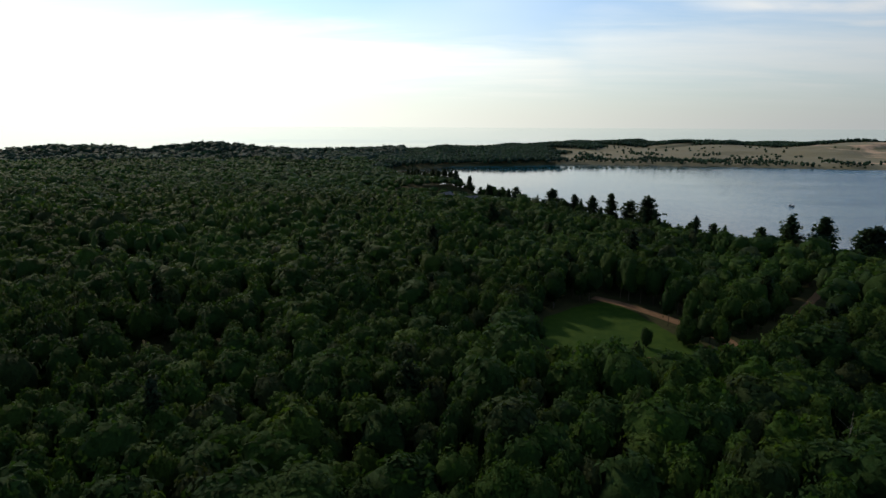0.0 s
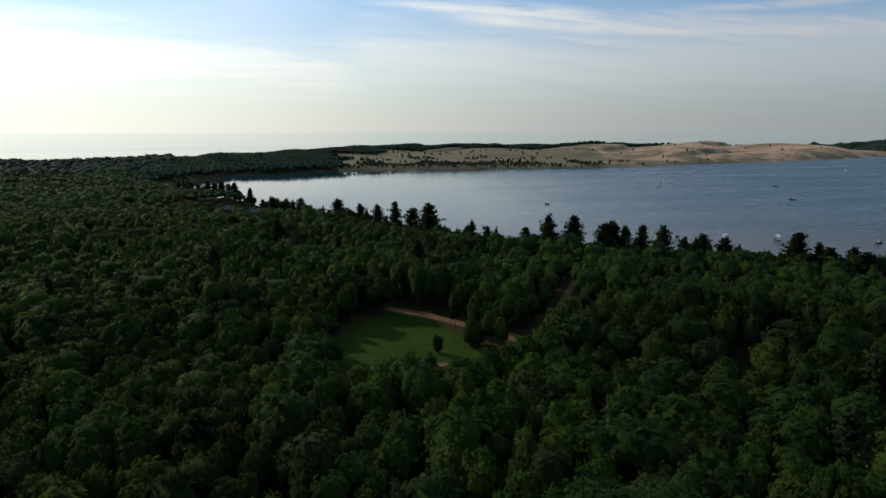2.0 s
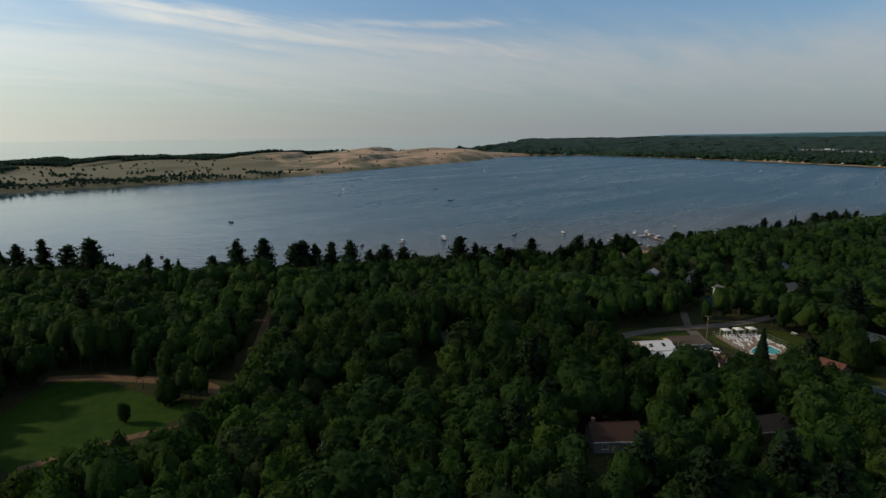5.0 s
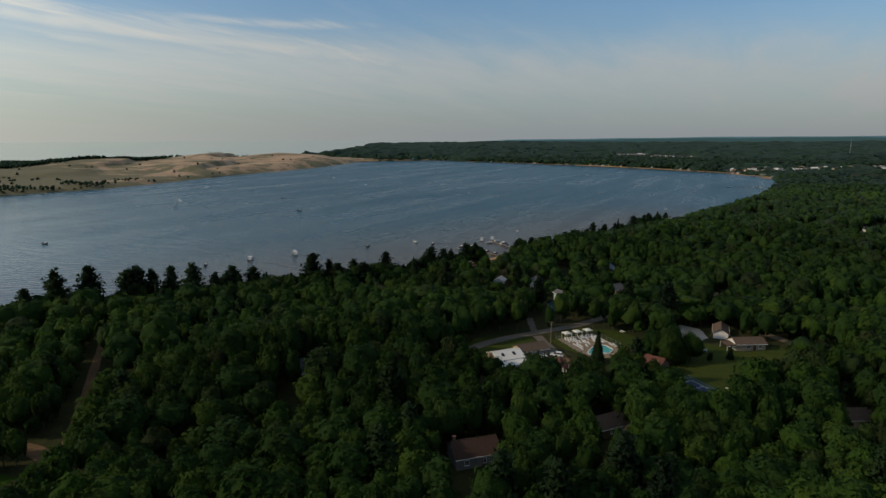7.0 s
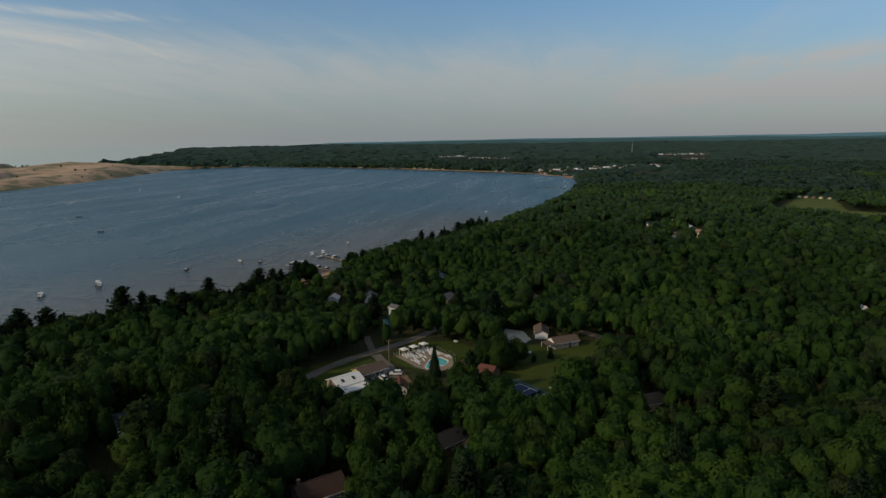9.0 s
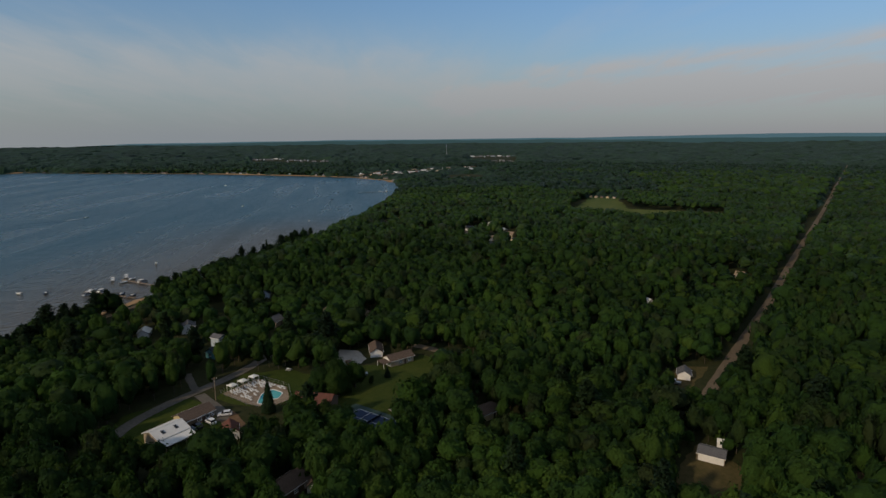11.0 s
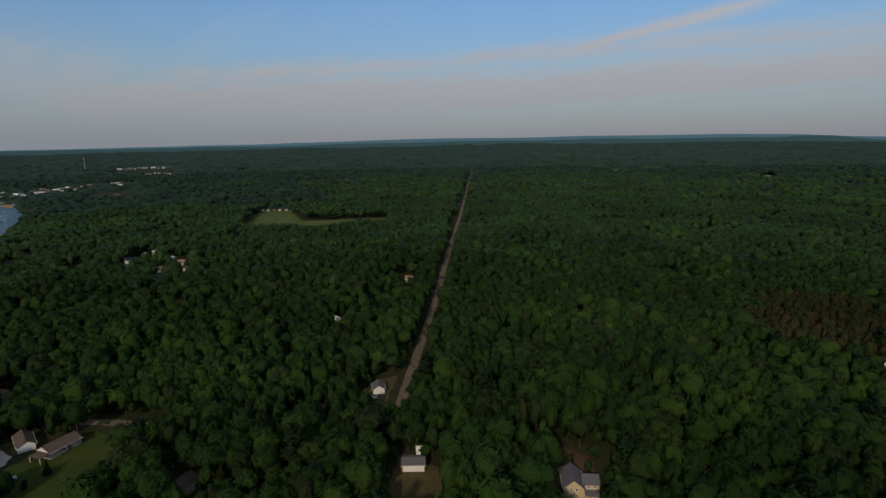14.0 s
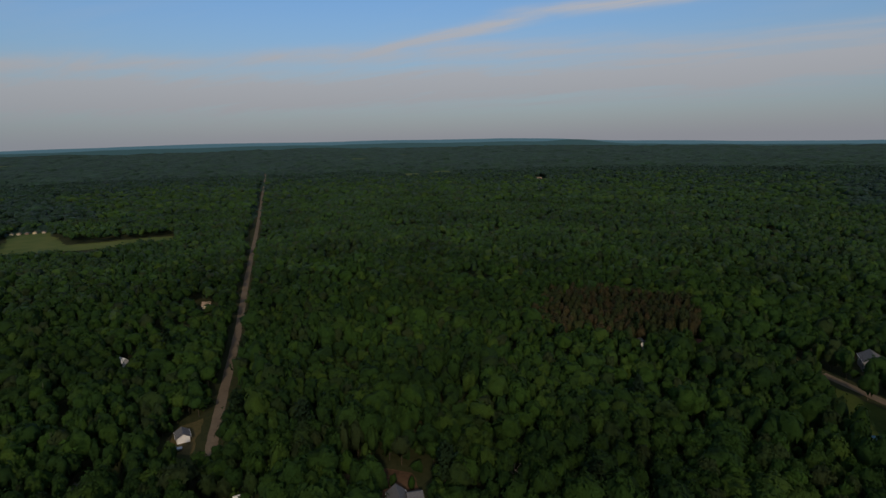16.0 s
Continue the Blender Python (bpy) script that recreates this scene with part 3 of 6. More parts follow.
GARAGE_LAWN = [(218, -117), (202, -103), (197, -97), (205, -93), (215, -99), (220, -108)]
HOUSE_YARD = [(146, -121), (134, -127), (122, -131), (110, -121), (107, -111), (117, -106), (124, -115), (138, -116)]
SOUTH_LAWN = [(8, -288), (-15, -266), (-20, -244), (-2, -240), (10, -258), (14, -280)]
FIELD = [(640, -366), (684, -392), (702, -362), (730, -290), (826, -318), (868, -330), (880, -288), (824, -266), (730, -214), (690, -262), (664, -314)]
patch("meadow", MEADOW, M_MEADOW, 0.05, "bright green meadow in a forest clearing", "grass", seed=11)
patch("lawn", POOL_LAWN, M_GRASS, 0.05, "mown green lawn around the pool and houses", "grass", seed=12)
patch("lawn", BARN_LAWN, M_GRASS, 0.04, "dark green yard around the white-roofed building", "grass", seed=13)
patch("lawn", SHED_LAWN, M_TAN, 0.05, "dry yellowish grass beside the shed", "grass", seed=14)
patch("lawn", GARAGE_LAWN, M_TAN, 0.04, "dry grass beside the road and garage", "grass", seed=15)
patch("yard", HOUSE_YARD, M_YARD, 0.05, "reddish bare yard behind the cream house", "yard", seed=16)
patch("lawn", SOUTH_LAWN, M_GRASS, 0.05, "mown lawn below the country road", "grass", seed=17)
patch("field", FIELD, M_FIELD, 0.4, "open green field among the woods", "field", 3.0, seed=18)
DECK = [(210, 72), (200.5, 60.5), (197, 53), (203, 46.5), (214, 49.5), (223, 62.5)]
OPEN = [MEADOW, POOL_LAWN, BARN_LAWN, SHED_LAWN, GARAGE_LAWN, HOUSE_YARD, SOUTH_LAWN, FIELD, DECK]


# ================= trees =================
ICO_V = []
_p = (1 + 5 ** 0.5) / 2
for _a in (-1, 1):
    for _b in (-_p, _p):
        ICO_V += [(0, _a, _b), (_a, _b, 0), (_b, 0, _a)]
ICO_V = np.array(ICO_V) / math.hypot(1, _p)
_d = np.linalg.norm(ICO_V[:, None] - ICO_V[None], axis=2)
_near = (_d > 0.1) & (_d < 1.2)
ICO_T = []
for _i in range(12):
    for _j in range(_i + 1, 12):
        for _k in range(_j + 1, 12):
            if _near[_i, _j] and _near[_j, _k] and _near[_i, _k]:
                n_ = np.cross(ICO_V[_j] - ICO_V[_i], ICO_V[_k] - ICO_V[_i])
                ICO_T.append((_i, _j, _k) if n_ @ (ICO_V[_i] + ICO_V[_j] + ICO_V[_k]) > 0 else (_i, _k, _j))
ICO_T = np.array(ICO_T)


def unit(v):
    return v / np.maximum(np.linalg.norm(v, axis=-1, keepdims=True), 1e-9)


def sprays(rr, pos, nrm, size):
    """Small three-cornered leaf sprays at pos, facing nrm."""
    n = len(pos)
    side = unit(np.cross(nrm, rr.normal(size=(n, 3))))
    fore = np.cross(nrm, side)
    s = size[:, None]
    v = np.stack([pos - fore * s * 0.5 - side * s * 0.45, pos - fore * s * 0.35 + side * s * 0.5, pos + fore * s * 0.75], 1).reshape(-1, 3)
    return v, np.arange(n * 3).reshape(-1, 3)


def finer(v, t):
    """Each triangle split in four, on the unit ball."""
    v, seen, out = list(map(tuple, v)), {}, []

    def mid(i, j):
        k = (min(i, j), max(i, j))
        if k not in seen:
            seen[k] = len(v)
            v.append(tuple(unit((np.array(v[i]) + np.array(v[j])) / 2)))
        return seen[k]

    for i, j, k in t:
        a, b, c = mid(i, j), mid(j, k), mid(k, i)
        out += [(i, a, c), (j, b, a), (k, c, b), (a, b, c)]
    return np.array(v), np.array(out)


BALLS = [(ICO_V, ICO_T)]
BALLS.append(finer(*BALLS[0]))
BALLS.append(finer(*BALLS[1]))


def crown_template(seed, level, lobes, leaves, leaf, upright=1.0, stem=False):
    """A broadleaf crown about 2 wide and 2 * upright high, centred at 0: one bulging mass of boughs, set with small leaf sprays."""
    rr = np.random.RandomState(seed)
    i = np.arange(lobes) + 0.5
    z = 1 - 1.7 * i / lobes
    a = i * 2.39996 + rr.uniform(-0.5, 0.5, lobes)
    q = np.sqrt(np.maximum(1 - z * z, 0))
    boughs = unit(np.stack([q * np.cos(a), q * np.sin(a), z], 1) + rr.normal(size=(lobes, 3)) * 0.22)
    tight = rr.uniform(8, 18, lobes)
    high = rr.uniform(0.55, 1.0, lobes)
    taper = rr.uniform(0.0, 0.22)
    sway = unit(rr.normal(size=(2, 3)))

    def shape(d):
        bulge = (np.exp((d @ boughs.T - 1) * tight) * high).max(1)
        r = (0.66 + 0.33 * bulge) * (1 + 0.16 * np.sin(d @ sway[0] * 2.2 + 1) + 0.12 * np.sin(d @ sway[1] * 4.1))
        p = d * r[:, None]
        p[:, :2] *= (1 - taper * p[:, 2:3])
        return p

    bv, bt = BALLS[level]
    turned = bv @ np.linalg.qr(rr.normal(size=(3, 3)))[0]
    if np.linalg.det(turned[bt[0]]) < 0:
        turned = -turned
    hull = shape(turned) * (0.9 if leaves else 1.0)
    hull *= 1 + rr.uniform(-0.11, 0.11, (len(hull), 1))
    def lie(p):
        """The way the leaf mass faces at p: out from the crown and out from its bough."""
        d = unit(p)
        c = boughs[(d @ boughs.T).argmax(1)] * 0.55
        return unit(0.45 * d + 0.75 * unit(p - c) + rr.normal(size=p.shape) * 0.16 + [0, 0, 0.1])

    V, T, soft, N = [hull], [bt], [np.ones(len(bt), bool)], [lie(hull)]
    if leaves:
        d = unit(rr.normal(size=(leaves, 3)) + [0, 0, 0.45])
        pos = shape(d) * rr.uniform(0.86, 1.12, (leaves, 1))
        facing = lie(pos)
        nrm = unit(facing + rr.normal(size=d.shape) * 0.35 + [0, 0, 0.2])
        v, t = sprays(rr, pos, nrm, rr.uniform(0.55, 1.35, leaves) * leaf)
        V.append(v)
        T.append(t + len(hull))
        N.append(np.repeat(facing, 3, 0))
        soft.append(np.zeros(len(t), bool))
    v, nv = np.concatenate(V), np.concatenate(N)
    v[:, 2] *= upright
    t, soft = np.concatenate(T), np.concatenate(soft).astype(np.int8)
    if stem:
        a = np.arange(3) * 2 * math.pi / 3
        lo = np.stack([np.cos(a) * 0.05, np.sin(a) * 0.05, np.full(3, -1.85)], 1)
        hi = lo * [0.6, 0.6, 0] + [0, 0, -0.2]
        b = len(v)
        v = np.concatenate([v, lo, hi])
        nv = np.concatenate([nv, unit(lo * [1, 1, 0]), unit(lo * [1, 1, 0])])
        t = np.concatenate([t, [(b + i, b + (i + 1) % 3, b + 3 + (i + 1) % 3) for i in range(3)], [(b + i, b + 3 + (i + 1) % 3, b + 3 + i) for i in range(3)]])
        soft = np.concatenate([soft, np.full(6, 2, np.int8)])
    return v, t, soft, nv


def pine_template(seed, whorls, per, detail=1.0, spread=0.34, bare=0.28):
    """A pine of height 1: uneven tiers of boughs that shorten upwards, each a row of needle sprays, gaps between them."""
    rr = np.random.RandomState(seed)
    P, N, Sz = [], [], []
    lean = rr.uniform(-0.04, 0.04, 2)
    for w in range(whorls):
        f = w / (whorls - 1)
        z = bare + (0.95 - bare) * f ** 0.9 + rr.uniform(-0.02, 0.02)
        reach = spread * (1 - f ** 1.5) ** 0.6 * (0.6 + 0.4 * min(1, f * 3 + 0.2)) * rr.uniform(0.6, 1.2) + 0.04
        for b in range(per):
            if rr.rand() < 0.2:
                continue
            a = 2 * math.pi * (b + rr.rand()) / per
            ln = reach * rr.uniform(0.5, 1.2)
            k = max(2, int(5 * detail * (0.4 + ln / spread)))
            dz = rr.uniform(-0.02, 0.03)
            for j in range(k):
                t = (j + 0.6) / k
                p = np.array([math.cos(a) * ln * t + lean[0] * z, math.sin(a) * ln * t + lean[1] * z, z + dz * t + 0.05 * t * t * (0.3 + f)])
                for _ in range(3):
                    P.append(p + rr.normal(size=3) * [0.024, 0.024, 0.02])
                    N.append(unit(np.array([0, 0, 1.0]) + rr.normal(size=3) * 0.7))
                    Sz.append((0.068 - 0.015 * t) * rr.uniform(0.7, 1.4))
    P.append(np.array([lean[0], lean[1], 0.985]))
    N.append(np.array([1.0, 0, 0]))
    Sz.append(0.045)
    v, t = sprays(rr, np.array(P), np.array(N), np.array(Sz))
    return v, t, np.zeros(len(t), bool), unit(v * [3.2, 3.2, 0] + rr.normal(size=v.shape) * 0.2 + [0, 0, 0.55])


def spruce_template(seed, sprays_n, wide=0.22):
    """A dense conical spruce of height 1."""
    rr = np.random.RandomState(seed)
    f = rr.rand(sprays_n) ** 0.6
    z = 0.05 + 0.93 * (1 - f)
    tier = 1 - 0.28 * ((z * 13) % 1.0)
    r = wide * f * tier * rr.uniform(0.8, 1.08, sprays_n)
    a = rr.rand(sprays_n) * 2 * math.pi
    pos = np.stack([r * np.cos(a), r * np.sin(a), z], 1)
    nrm = unit(np.stack([np.cos(a), np.sin(a), np.full(sprays_n, 0.9)], 1) + rr.normal(size=(sprays_n, 3)) * 0.3)
    v, t = sprays(rr, pos, nrm, rr.uniform(0.05, 0.085, sprays_n))
    m = 10
    an = np.arange(m) * 2 * math.pi / m
    core = np.concatenate([np.stack([np.cos(an) * wide * 0.8, np.sin(an) * wide * 0.8, np.full(m, 0.07)], 1), [[0, 0, 0.93]]])
    ct = np.array([(i, (i + 1) % m, m) for i in range(m)])
    allv = np.concatenate([v, core])
    return allv, np.concatenate([t, ct + len(v)]), np.zeros(len(t) + m, bool), unit(allv * [5, 5, 0] + rr.normal(size=allv.shape) * 0.2 + [0, 0, 0.5])


def trunk_template(seed, limbs, top=0.75, r0=0.022):
    """A tapered, slightly bent trunk of height 1 with rising limbs."""
    rr = np.random.RandomState(seed)
    V, T, base = [], [], 0

    def tube(pts, rads, n=6):
        nonlocal base
        ring = []
        for p, r in zip(pts, rads):
            a = np.arange(n) * 2 * math.pi / n
            ring.append(np.stack([p[0] + r * np.cos(a), p[1] + r * np.sin(a), np.full(n, p[2])], 1))
        V.append(np.concatenate(ring))
        for i in range(len(pts) - 1):
            for j in range(n):
                a, b = base + i * n + j, base + i * n + (j + 1) % n
                T.append((a, b, b + n))
                T.append((a, b + n, a + n))
        base += len(pts) * n

    bend = rr.uniform(-0.02, 0.02, 2)
    zs = np.array([0, 0.03, 0.25, 0.5, top])
    tube([(bend[0] * z, bend[1] * z * z, z) for z in zs], r0 * np.array([1.5, 1.05, 0.9, 0.65, 0.2]))
    for _ in range(limbs):
        z, a, ln = rr.uniform(0.32, 0.6) * top / 0.75, rr.rand() * 6.28, rr.uniform(0.12, 0.22)
        d = np.array([math.cos(a), math.sin(a), rr.uniform(0.5, 0.9)])
        p = np.array([bend[0] * z, bend[1] * z * z, z])
        tube([p, p + d * ln * 0.5, p + d * ln], r0 * np.array([0.5, 0.35, 0.12]), 5)
    return np.concatenate(V), np.array(T)


rng = np.random.RandomState(7)
# round openings for buildings: x, y, radius and how far they run on towards the start
LAKE_SIDE_SPOTS = [(246, 18, 9), (249, 86, 6, 28), (260, 87, 6, 28), (282, 107, 6, 28), (290, 69, 6, 28), (146, 195, 5), (111, 292, 9),
                   (276, 124, 6, 28), (334, 82, 6, 28), (301, 44, 5, 12), (298, 24, 5, 12), (314, 161, 9, 36), (332, 156, 10, 36), (346, 152, 7, 24),
                   (305, 100, 6, 22), (268, 104, 6, 22), (248, -9, 6, 18), (314, 60, 6, 24), (330, 110, 6, 24), (-42, 478, 9, 14), (-20, 458, 8, 14)]
POOL_SIDE_SPOTS = [(176, 78, 9), (190, 75, 8), (195, 36, 8, 6), (235, 8, 9), (117, 61, 8), (146, 36, 7), (138, 131, 7, 8),
                   (187, 16, 9, 22), (176, 60, 5), (118, 123, 6, 16), (133, 133, 4, 16), (139, 34, 4), (109, 56, 5), (168, 57, 4),
                   (243, 28, 7, 12)]
WOODS_SPOTS = [(590, -82, 11, 36), (575, -70, 9, 36), (535, -99, 10, 36), (607, 20, 6, 30), (621, 17, 6, 30), (645, 4, 6, 30), (540, -21, 6, 30), (643, -47, 6, 30), (566, -25, 9, 36), (520, -80, 8, 40), (505, -95, 7, 40), (560, -98, 7, 40),
               (548, -60, 7, 40), (488, -72, 7, 40)]
ROADSIDE_SPOTS = [(209, -102, 8, 24), (151, -81, 7), (113, -114, 9, 26), (184, -21, 5), (-9, -317, 10), (90, -288, 5), (5, -330, 7),
                  (207, -66, 6, 14), (202, -95, 5), (305, -130, 7, 26), (361, -217, 7, 26), (66, -304, 4), (238, -18, 6, 18), (-12, -236, 9, 20)]
HOUSE_SPOTS = LAKE_SIDE_SPOTS + POOL_SIDE_SPOTS + WOODS_SPOTS + ROADSIDE_SPOTS


DEEP = [20, 8, 12, 6, 8, 0, 4, 70, 26]       # how far each opening runs on towards the woods' edge


def free_of(x, y, margin=0.0):
    """True where a tree may stand."""
    ok = signed(LAKE, x, y) > 5 + margin
    for line, w in ROADS:
        ok &= line_distance(line, x, y) > w / 2 + 2.0
    for k in (5, 10, 15):       # open verge on the near side of the country road
        ok &= line_distance([(236 - k, -140 + 0.6 * k), (300 - k, -196 + 0.6 * k), (396 - k, -276 + 0.6 * k), (480 - k, -347 + 0.6 * k)], x, y) > 4.0
    for p, deep in zip(OPEN, DEEP):
        q = np.array(p, float)
        for k in np.arange(0, deep + 0.01, 5.0):
            ok &= signed(q * (1 - k / np.hypot(*q.mean(0))), x, y) > 1.2
    for hx, hy, hr, *deep in HOUSE_SPOTS:
        d = math.hypot(hx, hy)
        for k in np.arange(0, (deep[0] if deep else 13) + 0.1, 6.0):
            ok &= np.hypot(x - hx * (1 - k / d), y - hy * (1 - k / d)) > hr - 0.14 * k
    return ok


def scatter(r0, r1, az0, az1, step, seed):
    """Jittered triangular planting between two distances and two bearings."""
    rr = np.random.RandomState(seed)
    n = int(2.4 * r1 / step) + 2
    i, j = np.meshgrid(np.arange(-n // 2, n // 2), np.arange(-n // 2, n // 2))
    x = (i + 0.5 * (j % 2)) * step + rr.uniform(-0.36, 0.36, i.shape) * step
    y = j * step * 0.87 + rr.uniform(-0.36, 0.36, i.shape) * step
    r, a = np.hypot(x, y), bearing(x, y)
    a = np.where(a < -90, a + 360, a)
    k = (r >= r0) & (r < r1) & (a > az0) & (a < az1)
    x, y = x[k], y[k]
    k = free_of(x, y)
    return x[k], y[k]


def forest(r0, r1, az0, az1, classes, seed):
    """Trees of mixed size: the broad ones first, then smaller ones in the gaps between them."""
    X, Y, W = np.zeros(0), np.zeros(0), np.zeros(0)
    for k, (step, w0, w1, share, gap) in enumerate(classes):
        rr = np.random.RandomState(seed + k)
        x, y = scatter(r0, r1, az0, az1, step, seed + 10 + k)
        thin = rr.rand(len(x)) < share * (1 + 0.5 * waves(x, y, 110, seed + k, 2))
        x, y = x[thin], y[thin]
        w = rr.uniform(w0, w1, len(x))
        ok = np.ones(len(x), bool)
        if len(X):
            for c in range(0, len(x), 1500):
                q = slice(c, c + 1500)
                d2 = (x[q, None] - X[None]) ** 2 + (y[q, None] - Y[None]) ** 2
                ok[q] = ~(d2 < (gap * (w[q, None] + W[None])) ** 2).any(1)
        X, Y, W = np.concatenate([X, x[ok]]), np.concatenate([Y, y[ok]]), np.concatenate([W, w[ok]])
    return X, Y, W


ROUND = {"woods_near": 0.45, "woods_middle": 0.45, "browned_pines": 0.44, "woods_far": 0.42, "woods_farther": 0.42, "woods_outer": 0.42, "woods_lakeward": 0.42, "woods_behind": 0.42, "woods_dune": 0.54, "woods_shore": 0.54}


def tree_height(x, y, w, rr):
    h = 9.6 + w * 0.82 + rr.uniform(-0.9, 1.0, len(x)) + 3.0 * waves(x, y, 110, 3, 2) + 1.2 * waves(x, y, 40, 18, 1)
    return np.clip(h, 6, 20)


def woods(name, x, y, templates, mat, label, seed, width=(2.8, 6.4), category="woods", tall=1.0, wide=None):
    """Many trees in one mesh, made from a few crown shapes, each turned, sized and toned by itself."""
    rr = np.random.RandomState(seed)
    V, T, S, A, N, base = [], [], [], [], [], 0
    z0 = ground_height(x, y)
    n = len(x)
    kind = rr.randint(0, len(templates), n)
    W = width[0] + (width[1] - width[0]) * rr.beta(1.6, 2.0, n) if wide is None else wide
    H = tree_height(x, y, W, rr)
    H = H * (1 - np.where((x > 430) | (y > 420), 0.40, 0.26) * smooth(40, 8, signed(LAKE, x, y)) if "dune" not in name else 1.0)
    H = H * (1 - 0.42 * smooth(430, 60, signed(LAKE, x, y)) * smooth(360, 480, y) * (x < 60) * ("dune" not in name))
    H = H * tall * (1 - 0.22 * smooth(232, 250, x) * smooth(352, 335, x) * smooth(20, 36, y) * smooth(175, 160, y))
    H = H * (1 - 0.7 * smooth(1180, 1290, x) * smooth(1720, 1640, x) * smooth(-260, -200, y) * smooth(130, 90, y))     # gardens of the lake town
    az = bearing(x, y)
    H = H * (1 - 0.6 * smooth(61, 54, az) * (az > 45) * (np.hypot(x, y) > 1200)) if "dune" not in name else H      # low wind-cut trees next to the sand
    turn = rr.rand(n) * 2 * math.pi
    tone = rr.rand(n) * 0.75 + 0.12 * waves(x, y, 150, 4, 2) + 0.12
    for k, (v, t, s, nv) in enumerate(templates):
        sel = np.where(kind == k)[0]
        if not len(sel):
            continue
        c, sn = np.cos(turn[sel])[:, None], np.sin(turn[sel])[:, None]
        w, h = W[sel][:, None], H[sel][:, None]
        vx = (v[None, :, 0] * c - v[None, :, 1] * sn) * w + x[sel][:, None]
        vy = (v[None, :, 0] * sn + v[None, :, 1] * c) * w + y[sel][:, None]
        vz = (v[None, :, 2] - 1) * h * ROUND.get(name, 0.47) + h + z0[sel][:, None]
        V.append(np.stack([vx, vy, vz], 2).reshape(-1, 3))
        off = base + np.arange(len(sel))[:, None, None] * len(v)
        T.append((t[None] + off).reshape(-1, 3))
        S.append(np.tile(s, len(sel)))
        N.append(np.stack([nv[None, :, 0] * c - nv[None, :, 1] * sn, nv[None, :, 0] * sn + nv[None, :, 1] * c, np.broadcast_to(nv[None, :, 2], vx.shape)], 2).reshape(-1, 3))
        A.append(np.repeat(tone[sel], len(v)))
        base += len(sel) * len(v)
    return tagged(mesh_object(name, np.concatenate(V), np.concatenate(T), mat, smooth_faces=np.concatenate(S), attrs={"tone": np.concatenate(A)}, normals=np.concatenate(N)),
                  label, category, kind="stuff")


def cap(template, low=-0.45):
    """The upper part of a crown that stands among others."""
    v, t, s, nv = template
    k = (v[t][:, :, 2] > low).any(1) | (s == 2)
    t, s = t[k], s[k]
    kept, t = np.unique(t, return_inverse=True)
    return v[kept], t.reshape(-1, 3), s, nv[kept]


mid_shapes = [crown_template(40 + i, 1, 14, 225, 0.17, (0.85, 1.0, 1.15, 1.0)[i % 4], True) for i in range(8)]
back_shapes = [cap(crown_template(60 + i, 1, 11, 46, 0.25, (0.9, 1.1)[i % 2], True), -0.55) for i in range(8)]
far_shapes = [cap(crown_template(80 + i, 0, 8, 24, 0.3, (0.9, 1.1)[i % 2])) for i in range(8)]
farther_shapes = [cap(crown_template(90 + i, 0, 6, 10, 0.38, 0.85)) for i in range(6)]
outer_shapes = [cap(crown_template(190 + i, 0, 5, 3, 0.45, 0.85), -0.2) for i in range(6)]
shore_shapes = [crown_template(105 + i, 0, 5, 10, 0.36, 1.0) for i in range(4)]
low_shapes = [cap(crown_template(95 + i, 0, 4, 10, 0.4, 1.0)) for i in range(4)]


def rust_patch(x, y):
    """The stand of browned pines."""
    return ((x - 117) / 46) ** 2 + ((y + 328) / 50) ** 2 < 1 + 0.3 * waves(x, y, 30, 9, 2)


# all the woods within 380 m; the 300 trees closest in view stand one by one
SIZES = [(15.5, 5.4, 7.8, 0.45, 0.0), (8.6, 3.4, 5.0, 0.9, 0.52), (5.7, 2.3, 3.4, 1.0, 0.5)]
x, y, wid = forest(25, 380, -48, 192, SIZES, 21)
k = ~rust_patch(x, y)
x, y, wid = x[k], y[k], wid[k]
r, az = np.hypot(x, y), bearing(x, y)
az = np.where(az < -90, az + 360, az)
edge = r - np.interp(az, (-48, 0, 40, 80, 110, 150, 192), (58, 58, 64, 76, 90, 102, 112))
rank = np.where(edge > 0, edge, 1e6).argsort().argsort()
one = rank < 185
nx1, ny1, nw1 = x[one], y[one], wid[one]
under = (edge <= 0) & ~one
near2 = (edge > 0) & (r < 205) & ~one
mid2 = (edge > 0) & (r >= 205) & ~one
woods("woods_under", x[under], y[under], back_shapes, M_LEAF, "green broadleaf woods below the flight path", 30, wide=wid[under])
woods("woods_near", x[near2], y[near2], mid_shapes, M_LEAF, "dense green broadleaf woods in early summer leaf", 31, wide=wid[near2])
woods("woods_middle", x[mid2], y[mid2], back_shapes, M_LEAF, "continuous canopy of green broadleaf trees", 32, wide=wid[mid2])
ux, uy = scatter(60, 300, -48, 192, 8.5, 29)
woods("undergrowth", ux, uy, low_shapes, M_LEAF, "young trees and bushes between the taller trunks", 28, (2.2, 3.4), "undergrowth", 0.55)
x, y, wid = forest(380, 640, -50, 192, [(13, 5.4, 7.6, 0.4, 0.0), (7.2, 3.7, 5.3, 1.0, 0.42)], 23)
k = ~rust_patch(x, y)
# with distance more trees take the leaves with the stronger haze sheen
leafy = np.random.RandomState(49).rand(len(x)) > smooth(370, 620, np.hypot(x, y))
